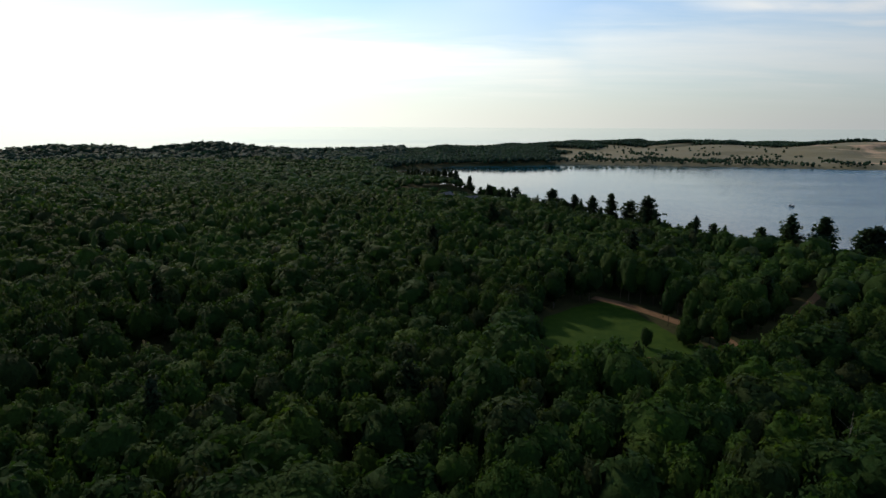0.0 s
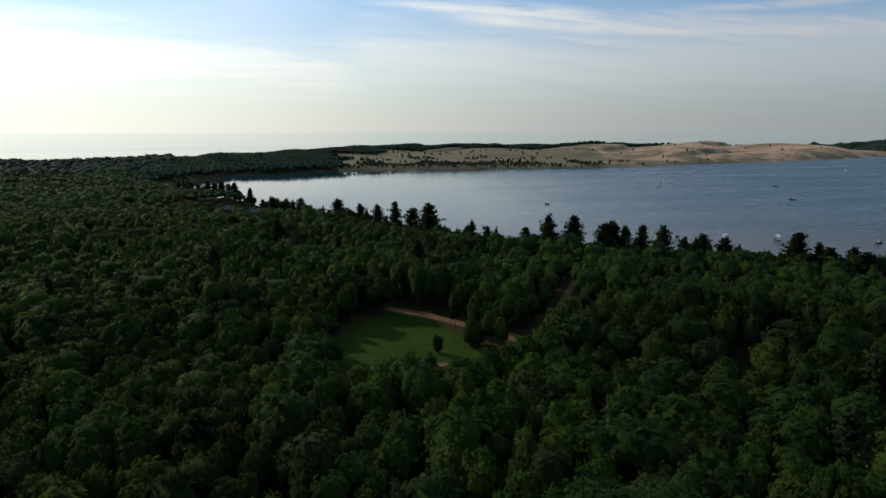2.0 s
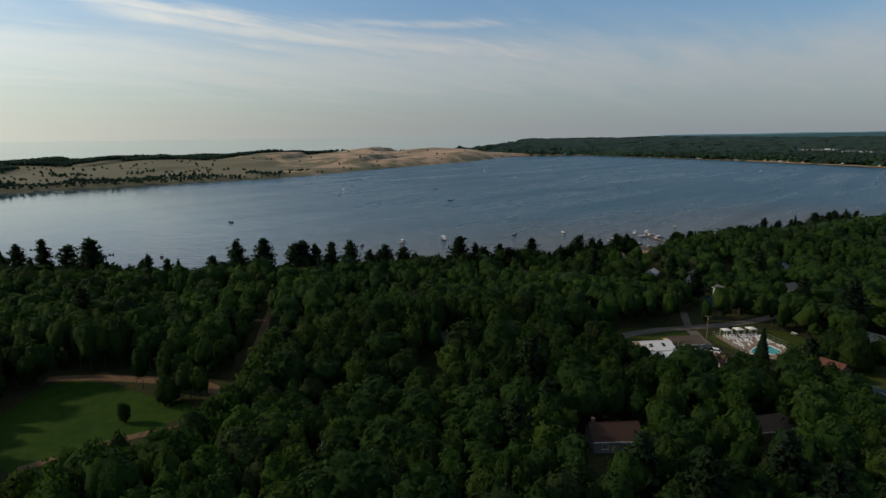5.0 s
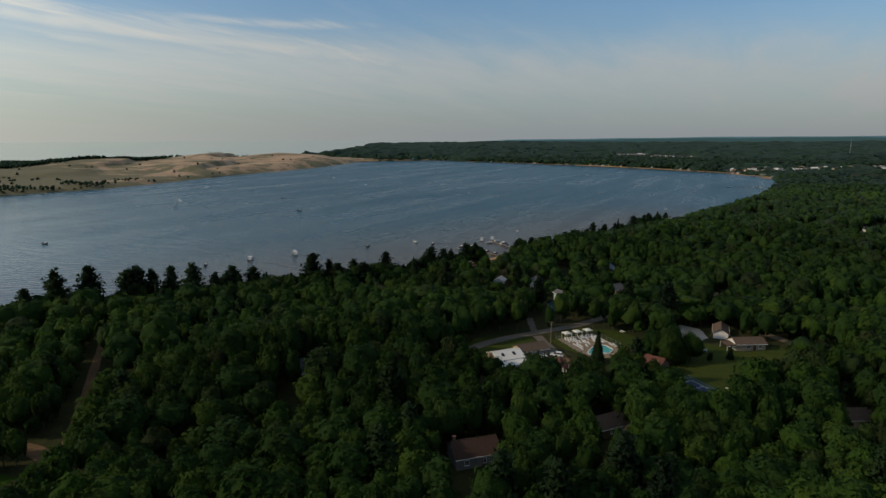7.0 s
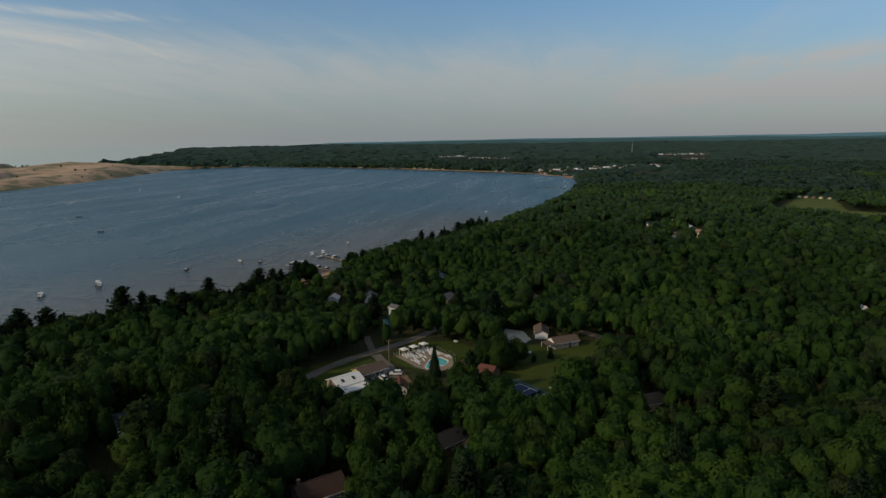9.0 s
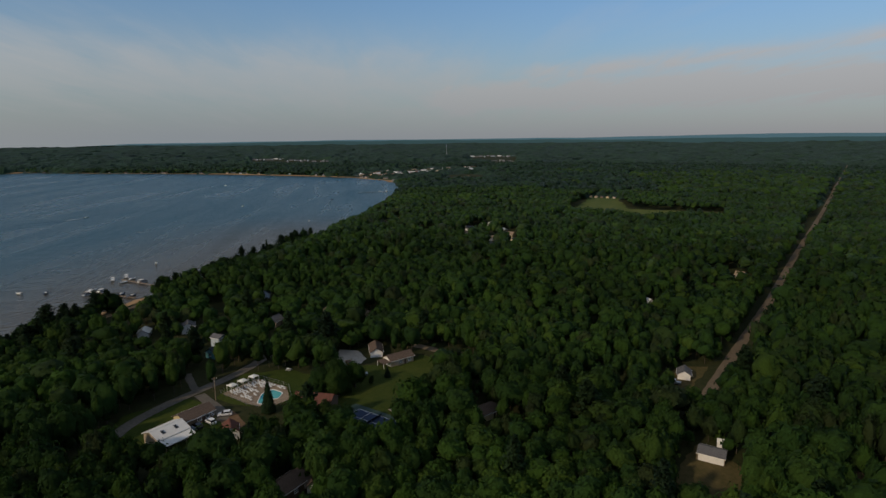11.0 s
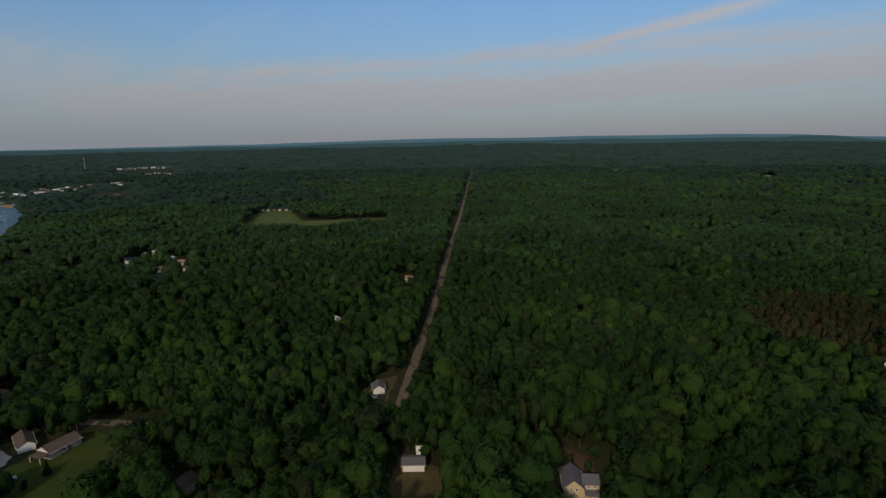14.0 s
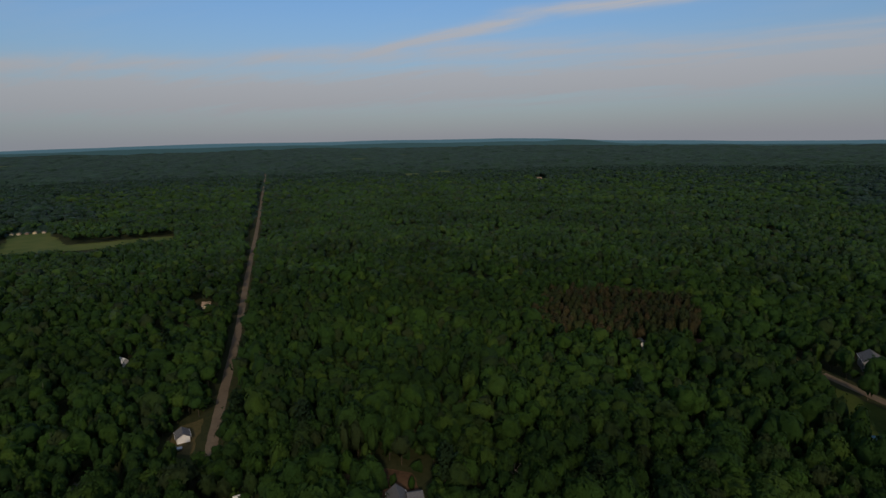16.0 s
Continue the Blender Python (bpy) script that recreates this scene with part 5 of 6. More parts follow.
def window(parent, x, y, z, w, h, face):
    """A framed window on a wall; face: the way it looks, in radians."""
    m = Matrix.Translation((x, y, z)) @ Matrix.Rotation(face, 4, "Z")
    fr = bmesh.new()
    rings = [[fr.verts.new(m @ Vector((d, sy * a, sz * b))) for sy, sz in ((-1, -1), (1, -1), (1, 1), (-1, 1))]
             for d, a, b in ((0, w / 2 + 0.07, h / 2 + 0.06), (0.1, w / 2 + 0.07, h / 2 + 0.06), (0.1, w / 2 - 0.05, h / 2 - 0.05), (0, w / 2 - 0.05, h / 2 - 0.05))]
    for k in range(4):
        for n in range(4):
            p, q = rings[k], rings[(k + 1) % 4]
            fr.faces.new((p[n], p[(n + 1) % 4], q[(n + 1) % 4], q[n]))
    wn = part("window", fr, M_TRIM, parent, "white-framed window")
    for kind, bz_, dep, sx, sz, mat in (("window_sill", -h / 2 - 0.09, 0.16, w + 0.28, 0.06, M_TRIM), ("mullion", 0, 0.07, 0.06, h - 0.1, M_TRIM),
                                        ("glazing_bar", 0, 0.064, w - 0.1, 0.06, M_TRIM), ("pane", 0, 0.04, w - 0.1, h - 0.1, M_GLASS)):
        bm = bmesh.new()
        bmesh.ops.create_cube(bm, size=1.0, matrix=m @ Matrix.Translation((dep / 2, 0, bz_)) @ Matrix.Diagonal((dep, sx, sz, 1)))
        part(kind, bm, mat, wn, "dark glass pane" if kind == "pane" else "")


def house(name, x, y, deg, L, W, wall_h, roof_h, wall, roof, label, gable=None, windows=(), chimney=None, over=0.45, door=True):
    """A gabled house: ridge along its own x. windows: (side, along, height, width, tall); sides front -y, back +y, left -x, right +x."""
    e = new(name)
    e.matrix_basis = pose(x, y, float(ground_height(x, y)) + 0.05, 0, 0, deg)
    h = wall_h
    t = 0.2
    bm = bmesh.new()
    block(bm, 0, -W / 2 + t / 2, h / 2 - 0.2, L, t, h + 0.4)
    block(bm, 0, W / 2 - t / 2, h / 2 - 0.2, L, t, h + 0.4)
    part("wall", bm, wall, e)
    for sgn, nm in ((-1, "gable_wall"), (1, "gable_wall")):
        bm = bmesh.new()
        bmw = [(-W / 2 + t, -0.4), (W / 2 - t, -0.4), (W / 2 - t, h), (0, h + roof_h * (1 - 2 * t / W) - 0.02), (-W / 2 + t, h)]
        prism(bm, bmw, -t / 2, t / 2)
        bmesh.ops.rotate(bm, verts=bm.verts[:], cent=(0, 0, 0), matrix=Matrix.Rotation(radians(90), 3, "Z"))
        bmesh.ops.translate(bm, verts=bm.verts[:], vec=(sgn * (L / 2 - t / 2), 0, 0))
        part(nm, bm, gable or wall, e)
    k = roof_h / (W / 2)
    for sgn in (-1, 1):
        th = 0.16
        bm = bmesh.new()
        y0, y1 = 0.0, sgn * (W / 2 + over)
        z0, z1 = h + roof_h + 0.04, h - k * over + 0.04
        prism(bm, [(-L / 2 - over, 0), (L / 2 + over, 0), (L / 2 + over, th), (-L / 2 - over, th)], 0, 1)
        for v in bm.verts:
            f = v.co.y
            v.co.y, v.co.z = y0 + (y1 - y0) * f, v.co.z + z0 + (z1 - z0) * f
        part("roof", bm, roof, e)
    bm = bmesh.new()
    block(bm, 0, 0, h + roof_h + 0.2, L + 2 * over, 0.3, 0.08)
    part("ridge_cap", bm, roof, e)
    for sgn in (-1, 1):
        bm = bmesh.new()
        block(bm, 0, sgn * (W / 2 + over + 0.03), h - k * over + 0.08, L + 2 * over, 0.08, 0.2)
        part("fascia", bm, M_TRIM, e, "white fascia board")
    for side, u, z, w, hh in windows:
        if side == "front":
            window(e, u, -W / 2, z, w, hh, radians(-90))
        elif side == "back":
            window(e, u, W / 2, z, w, hh, radians(90))
        elif side == "left":
            window(e, -L / 2, u, z, w, hh, radians(180))
        else:
            window(e, L / 2, u, z, w, hh, 0)
    if door:
        bm = bmesh.new()
        block(bm, L * 0.12, -W / 2 - 0.04, 1.0, 0.95, 0.08, 2.05)
        d = part("door", bm, M_DOOR, e, "dark panelled door")
        bm = bmesh.new()
        block(bm, L * 0.12 + 0.36, -W / 2 - 0.1, 1.0, 0.06, 0.06, 0.14)
        part("door_handle", bm, M_STEEL, d)
    if chimney:
        cx, cy = chimney
        bm = bmesh.new()
        top = h + roof_h + 0.8
        block(bm, cx, cy, (h + top) / 2, 0.7, 0.7, top - h)
        block(bm, cx, cy, top, 0.85, 0.85, 0.14)
        part("chimney", bm, M_BRICK, e, "brick chimney with a cap")
    return tagged(e, label, "house")


# the white-roofed building with its lean-to
barn = house("barn", 177.5, 79.5, -38.7, 9.8, 8.2, 3.3, 1.5, W_TAN, R_METAL, "tan building with a white metal roof and two skylights", W_TAN, door=False)
bm = bmesh.new()
prism(bm, [(-5.2, 0), (5.2, 0), (5.2, 0.14), (-5.2, 0.14)], 0, 1)
for v in bm.verts:
    f = v.co.y
    v.co.y, v.co.z = -4.3 - 3.7 * f, v.co.z + 2.95 - 0.6 * f
part("lean_to_roof", bm, R_METAL, barn, "white metal lean-to roof")
for px_ in (-4.8, -1.6, 1.6, 4.8):
    bm = bmesh.new()
    block(bm, px_, -7.7, 1.1, 0.15, 0.15, 2.5)
    part("post", bm, M_WOOD, barn)
for px_ in (-2.2, 2.0):
    bm = bmesh.new()
    block(bm, px_, -2.1, 4.29, 1.0, 1.5, 0.12)
    for v in bm.verts:
        v.co.z += (v.co.y + 2.1) * 1.5 / 4.1
    part("skylight", bm, M_GLASS, barn, "dark skylight")
bm = bmesh.new()
block(bm, 2.6, -4.14, 1.1, 2.6, 0.08, 2.2)
part("door", bm, M_TRIM, barn, "wide white sliding door")

house("house", 190.2, 75.3, -38.7, 10.6, 7.0, 2.6, 1.5, W_BROWN, R_BROWN, "low brown house with white windows beside the white-roofed building", W_CREAM,
      [("front", -0.5, 1.5, 1.4, 1.0), ("front", 2.6, 1.5, 1.4, 1.0), ("front", 4.4, 1.5, 0.8, 1.0), ("left", 1.2, 1.5, 1.0, 1.0)])
house("cottage", 178.5, 60.5, 19, 6.0, 4.8, 2.4, 1.9, W_WHITE, R_RED, "small white cottage with a red-brown roof by the pool", None,
      [("left", -1.0, 1.4, 0.8, 1.0), ("left", 1.0, 1.4, 0.8, 1.0)])
house("house", 195.5, 36.5, 75.5, 13.0, 9.5, 2.9, 2.6, W_BROWN, R_RED, "dark house with a red-brown roof under the trees", None,
      [("back", -2, 1.5, 1.2, 1.2), ("back", 2.5, 1.5, 1.2, 1.2)], (5.0, 1.5))
house("house", 246.5, 17.2, 5, 10.5, 5.2, 2.3, 1.5, W_WHITE, R_BROWN, "white-gabled house with a large brown roof by the lawn", None,
      [("front", -3, 1.5, 1.2, 1.1), ("front", 3, 1.5, 1.2, 1.1)])
ranch = house("ranch_house", 235.3, 7.6, -57, 11.0, 6.2, 2.5, 1.5, W_TAN, R_BROWN, "low tan ranch house with white trim on the lawn", W_WHITE,
              [("front", -1, 1.4, 1.6, 1.0), ("front", 3.4, 1.4, 1.2, 1.0)])
bm = bmesh.new()
block(bm, -7.4, -0.6, 2.2, 3.6, 5.4, 0.16)
part("carport_roof", bm, R_BROWN, ranch)
for px_, py_ in ((-9.0, -3.0), (-9.0, 1.8)):
    bm = bmesh.new()
    block(bm, px_, py_, 1.05, 0.14, 0.14, 2.2)
    part("post", bm, M_TRIM, ranch)
house("garage", 209.3, -102.6, -27, 6.0, 4.6, 2.2, 1.4, W_WHITE, R_GREY, "white garage with a grey gable roof beside the road", None, [("front", 0, 1.5, 0.8, 0.8)], door=True)
house("small_house", 184.6, -21.5, -58, 7.5, 6.0, 2.6, 1.8, W_CREAM, R_BROWN, "small cream house with a brown roof among trees", None, [("left", 0, 1.5, 1.0, 1.0)])
house("house", 117.4, 62.0, -44, 11.0, 8.0, 3.0, 2.3, W_GREY, R_UMBER, "grey house with a dark red-brown roof in the woods", None,
      [("front", 1.5, 1.6, 0.8, 1.2), ("front", 3.2, 1.6, 0.8, 1.2), ("front", -3, 1.6, 1.2, 1.2)], (-4.6, 1.0))
house("house", 146.5, 37.5, -36, 9.6, 6.5, 2.8, 2.0, W_BROWN, R_BROWN, "dark brown house hidden among trees", None, [("front", 0, 1.5, 1.2, 1.0)])
house("shed", 147.2, 31.2, 10, 3.2, 2.6, 2.2, 1.2, W_WHITE, R_BROWN, "small white shed beside the brown house", None, door=False)
house("house", 139.5, 131.5, -50, 11.0, 8.5, 2.8, 2.4, W_GREY, R_SLATE, "house with a slate-blue roof in the woods", None, [("front", 0, 1.5, 1.2, 1.0)])
house("cottage", 146.5, 195.0, 20, 5.0, 4.5, 2.4, 1.8, W_GREY, R_SLATE, "small cottage with a pale blue-grey roof", None)
house("lake_house", 110.0, 290.0, -28, 15.0, 9.0, 3.2, 2.8, W_BROWN, R_GREY, "large dark lake house near the pines", None, [("front", -3, 1.7, 1.4, 1.3), ("front", 3, 1.7, 1.4, 1.3)])
house("lake_house", -42.0, 478.0, 60, 13.0, 8.5, 3.0, 2.6, W_BROWN, R_GREY, "dark-roofed house at the end of the lake", None, [("front", -3, 1.6, 1.3, 1.2), ("front", 3, 1.6, 1.3, 1.2)])
house("lake_house", -20.0, 458.0, 30, 10.0, 7.5, 2.8, 2.4, W_GREY, R_GREY, "grey-roofed house on the lake shore", None, [("front", 0, 1.6, 1.3, 1.2)])
patch("pond", [(-12 + 10 * math.sin(a), -236 + 7 * math.cos(a)) for a in np.linspace(0, 6.28, 15)[:-1]], M_LAKE, 0.14, "small blue-grey pond beside the lawn", "pond", 0.6, 38)
house("cottage", 249.0, 85.5, 150, 6.0, 5.2, 2.6, 1.8, W_TEAL, R_SLATE, "teal cottage with a slate roof", None, [("right", 0, 1.5, 1.0, 1.0)])
house("house", 262.5, 88.0, 60, 4.8, 4.4, 4.2, 1.0, W_BLUE, R_GREY, "pale blue two-storey house", None, [("left", -1, 3.4, 0.9, 1.1), ("left", 1, 3.4, 0.9, 1.1)])
house("house", 284.0, 108.5, 20, 7.5, 6.0, 3.4, 1.6, W_WHITE, R_GREY, "white house with a grey roof near the beach", None, [("front", -2, 2.0, 1.0, 1.1), ("front", 2, 2.0, 1.0, 1.1), ("left", 0, 2.0, 1.0, 1.1)])
house("cottage", 279.0, 127.0, 10, 6.0, 5.0, 2.3, 1.4, W_WHITE, R_METAL, "cottage with a white metal roof near the beach", None)
house("cottage", 290.5, 69.0, -20, 8.0, 6.5, 2.6, 1.8, W_TAN, R_GREY, "cottage with a grey roof among trees", None)
house("cottage", 345.0, 84.5, 0, 8.0, 6.5, 2.6, 1.8, W_BLUE, R_SLATE, "blue-roofed cottage among trees", None)
house("cottage", 301.0, 44.0, 15, 7.0, 6.0, 2.6, 1.8, W_CREAM, R_TAN, "cream cottage among the trees", None)
house("cottage", 298.0, 24.0, 30, 7.5, 6.0, 2.6, 1.8, W_CREAM, R_TAN, "tan-roofed cottage among the trees", None)
# cream farmhouse with a side wing and porch
farm = house("farmhouse", 112.6, -111.6, -42, 10.0, 6.2, 4.8, 2.5, W_CREAM, R_GREY, "cream two-storey farmhouse with a grey roof and porch", None,
             [("left", -0.9, 4.1, 0.7, 1.2), ("left", 0.9, 4.1, 0.7, 1.2), ("left", -0.9, 1.8, 0.7, 1.2), ("left", 0.9, 1.8, 0.7, 1.2)], door=False)
farm.matrix_basis = farm.matrix_basis @ Matrix.Scale(0.9, 4)
for sgn in (-1, 1):
    bm = bmesh.new()
    prism(bm, [(-2.7, 0), (2.9, 0), (2.9, 0.16), (-2.7, 0.16)], 0, 1)
    for v in bm.verts:
        f = v.co.y
        v.co.y, v.co.z = sgn * 3.4 * f, v.co.z + 6.6 - 1.9 * f
    bmesh.ops.rotate(bm, verts=bm.verts[:], cent=(0, 0, 0), matrix=Matrix.Rotation(radians(90), 3, "Z"))
    bmesh.ops.translate(bm, verts=bm.verts[:], vec=(0.2, -5.8, 0))
    part("wing_roof", bm, R_GREY, farm)
bm = bmesh.new()
block(bm, 0.2, -5.7, 2.3, 5.8, 5.2, 4.6)
part("wing", bm, W_CREAM, farm)
bm = bmesh.new()
block(bm, -4.0, -5.9, 2.5, 2.6, 4.6, 0.16)
for v in bm.verts:
    v.co.z += (v.co.x + 4.0) * 0.3
part("porch_roof", bm, R_GREY, farm, "dark porch roof")
for py_ in (-3.9, -5.9, -7.9):
    bm = bmesh.new()
    block(bm, -5.1, py_, 1.05, 0.14, 0.14, 2.3)
    part("porch_post", bm, M_TRIM, farm)
window(farm, -2.75, -5.0, 3.9, 0.7, 1.1, radians(180))
window(farm, -2.75, -7.0, 3.9, 0.7, 1.1, radians(180))
# open-fronted shed by the road
shed = house("pole_shed", 152.3, -82.3, 54, 6.8, 5.4, 2.3, 1.0, W_WHITE, R_GREY, "low shed with a dark roof and white front boards", None, door=False)
for px_ in (-3.6, 3.6):
    bm = bmesh.new()
    block(bm, px_, 3.2, 1.0, 0.14, 0.14, 2.4)
    part("post", bm, M_WOOD, shed)
house("garden_shed", 157.5, -88.0, 60, 2.2, 2.0, 2.3, 0.5, W_WHITE, R_METAL, "small white shed beside the dark-roofed shed", None, over=0.1, door=False)
house("garden_shed", 197.5, -132.0, 50, 2.4, 2.2, 2.2, 0.6, W_WHITE, R_GREY, "small pale shed at the edge of the woods", None, over=0.15, door=False)
house("country_house", -9.0, -318.0, 100, 12.0, 9.0, 4.8, 2.6, W_GREY, R_GREY, "grey two-storey house with rows of white windows", None,
      [("right", -2.5, 3.6, 0.9, 1.3), ("right", 0, 3.6, 0.9, 1.3), ("right", 2.5, 3.6, 0.9, 1.3), ("front", -3.5, 3.4, 1.0, 1.3), ("back", -3.5, 3.4, 1.0, 1.3), ("back", 0, 3.4, 1.0, 1.3), ("back", 3.5, 3.4, 1.0, 1.3)])
house("cabin", 90.5, -290.0, 120, 7.0, 6.0, 2.8, 2.2, W_WHITE, R_GREY, "white cabin beside the browned pines", None, [("left", 0, 1.5, 1.0, 1.0)])
house("cabin", 66.0, -307.0, 30, 5.5, 5.0, 2.5, 1.8, W_BROWN, R_RED, "reddish-brown cabin in the woods", None)
for hx, hy, hd, wm, rm, lb in [(590, -82, 20, W_WHITE, R_METAL, "white house with a pale roof in the woods"), (575, -66, 70, W_WHITE, R_GREY, "white house with a grey roof in the woods"),
                               (602, -92, 0, W_WHITE, R_METAL, "white outbuilding in a clearing"), (535, -99, 40, W_CREAM, R_TAN, "cream house with an orange-tan roof"),
                               (305, -130, 10, W_WHITE, R_METAL, "small white-roofed house among the trees"), (361, -217, 40, W_CREAM, R_TAN, "tan-roofed house beside the straight road"),
                               (566, -30, 15, W_WHITE, R_TAN, "white house with a tan roof near the lake"), (645, 4, 30, W_CREAM, R_TAN, "cream house close to the lake shore"),
                               (607, 19, 60, W_WHITE, R_GREY, "white cottage with a grey roof near the lake"), (621, 16, 10, W_TAN, R_BROWN, "tan cottage near the lake"),
                               (540, -21, 40, W_CREAM, R_GREY, "cream cottage with a grey roof in the woods"), (643, -47, 75, W_WHITE, R_TAN, "white house with a tan roof in the woods")]:
    house("house", hx, hy, hd, 8.0 if hx > 400 else 5.0, 6.0 if hx > 400 else 4.2, 2.7 if hx > 400 else 2.4, 1.9, wm, rm, lb, None, over=0.5)


# ---------------- cars ----------------
def car(x, y, deg, paint, label, tall=1.0, pickup=False):
    e = new("pickup_truck" if pickup else "car")
    e.matrix_basis = pose(x, y, float(ground_height(x, y)) + 0.12, 0, 0, deg)
    bm = bmesh.new()
    prism(bm, [(-2.3, 0.35), (2.25, 0.35), (2.3, 0.7), (2.05, 0.92), (1.0, 1.02), (-2.25, 1.05), (-2.35, 0.8)], -0.9, 0.9)
    part("body", bm, paint, e, "", 0.06)
    bm = bmesh.new()
    z = 1.0 + 0.62 * tall
    prism(bm, [(-0.6 if pickup else -2.1, 1.03), (1.05, 1.03), (0.35, z), (-0.5 if pickup else -1.85, z)], -0.8, 0.8)
    cab = part("cabin", bm, M_GLASS, e, "dark glass cabin", 0.05)
    bm = bmesh.new()
    block(bm, -0.1 if pickup else -0.75, 0, z + 0.03, 0.9 if pickup else 2.1, 1.5, 0.07)
    part("roof", bm, paint, cab)
    for wx_ in (-1.45, 1.4):
        for wy_ in (-0.86, 0.86):
            bm = bmesh.new()
            bmesh.ops.create_cone(bm, cap_ends=True, segments=14, radius1=0.34, radius2=0.34, depth=0.24, matrix=Matrix.Translation((wx_, wy_, 0.34)) @ Matrix.Rotation(radians(90), 4, "X"))
            wh = part("wheel", bm, M_TYRE, e)
            bm = bmesh.new()
            bmesh.ops.create_cone(bm, cap_ends=True, segments=10, radius1=0.19, radius2=0.19, depth=0.27, matrix=Matrix.Translation((wx_, wy_, 0.34)) @ Matrix.Rotation(radians(90), 4, "X"))
            part("rim", bm, M_STEEL, wh)
    for wy_ in (-0.65, 0.65):
        bm = bmesh.new()
        block(bm, 2.24, wy_, 0.72, 0.12, 0.32, 0.16)
        part("headlight", bm, M_HULL, e)
    return tagged(e, label, "car")


car(187.4, 69.4, 48, M_CAR_W, "white estate car parked by the brown house", 1.1)
car(192.5, 66.2, 100, M_CAR_W, "white car parked on the gravel drive")
car(184.6, 72.6, 48, M_CAR_D, "black car parked by the brown house")
car(182.3, 74.0, 48, M_CAR_D, "dark car parked beside the lean-to")
car(234.5, 28.0, 20, M_CAR_R, "dark red car on the paved yard")
car(203.6, -96.0, 60, M_CAR_S, "silver pickup truck beside the garage", 1.1, True)
car(205.8, -65.5, 20, M_CAR_W, "white car under the trees")
car(208.2, -68.0, 20, M_CAR_W, "white van among the trees", 1.3)
car(133.5, 133.0, 80, M_CAR_W, "white car beside the slate-roofed house")
car(135.5, 137.0, 80, M_CAR_R, "red car beside the slate-roofed house")
car(222.0, 22.0, 100, M_CAR_S, "pale pickup truck at the edge of the lawn", 1.0, True)
patch("driveway", [(252, 33), (240, 34), (233, 30), (235, 23), (240, 21), (250, 25)], M_CONC, 0.09, "pale concrete yard beside the white-gabled house", "driveway", 0.3, 31)
patch("driveway", [(8, -322), (18, -332), (8, -342), (-6, -338), (-2, -326)], M_DIRT, 0.12, "sandy drive beside the country road", "driveway", 0.5, 32)
patch("driveway", [(182, 64), (196, 70), (196, 64), (186, 58), (178, 60)], M_DIRT, 0.07, "sandy drive beside the red-roofed cottage", "driveway", 0.4, 33)
patch("driveway", [(192, -66), (196, -59), (206, -61), (214, -66), (210, -71), (200, -67)], M_LANE, 0.1, "grey drive with parked cars under the trees", "driveway", 0.5, 39)
patch("beach", [(298, 172), (312, 169), (328, 167), (348, 160), (354, 155), (340, 147), (322, 154), (304, 161)], M_BEACH, 0.25, "strip of sandy beach by the docks", "beach", 0.6, 34)

far_edge = np.array([(1515, 1160), (1690, 1010), (1640, 800), (1600, 600), (1540, 420), (1450, 230), (1370, 90)], float)
strip("shore", [tuple(q) for q in far_edge + unit(far_edge - [700, 550]) * 5], 9.0, M_BEACH, 0.9, "thin pale strip of sand along the far shore", "beach", 41)
patch("beach", [(1386, 96), (1368, 95), (1290, 31), (1232, 19), (1232, 7), (1300, 6), (1392, 80)], M_BEACH, 0.3, "sandy beach at the corner of the lake by the town", "beach", 1.5, 39)

# ---------------- pool ----------------
deck_line = DECK
pool_deck = patch("pool_deck", deck_line, M_DECKING, 0.16, "tan concrete pool deck", "pavement", 0.05, 35)
e = new("swimming_pool")
e.matrix_basis = pose(206.0, 54.0, 0.55, 0, 0, 0)
bm = bmesh.new()
corners = [(211.8, 54.2), (208.6, 50.0), (203.8, 50.8), (203.6, 53.4), (199.6, 54.0), (200.6, 57.4), (208.4, 57.4)]
ring_in = []
for i in range(7):
    p0, p1, p2 = (Vector(corners[(i + k) % 7]) - Vector((206.0, 54.0)) for k in (-1, 0, 1))
    for f in (0.0, 0.5, 1.0):
        a, b = p1.lerp(p0, 0.22 * (1 - f)), p1.lerp(p2, 0.22 * f)
        ring_in.append(tuple(a.lerp(b, f)))
ring_in.reverse()
inner = [bm.verts.new((x_, y_, 0.0)) for x_, y_ in ring_in]
bm.faces.new(inner)
part("pool_water", bm, M_POOL, e, "turquoise pool water")
bm = bmesh.new()
rows_ = [[bm.verts.new((x_ * k, y_ * k, z_)) for x_, y_ in ring_in] for k, z_ in ((1.0, -0.1), (1.0, 0.12), (1.07, 0.12), (1.07, -0.3))]
for a_, b_ in zip(rows_, rows_[1:]):
    for i in range(21):
        bm.faces.new((a_[i], a_[(i + 1) % 21], b_[(i + 1) % 21], b_[i]))
part("coping", bm, M_TRIM, e, "white stone coping")
tagged(e, "turquoise swimming pool with a bent outline on a concrete deck", "pool")


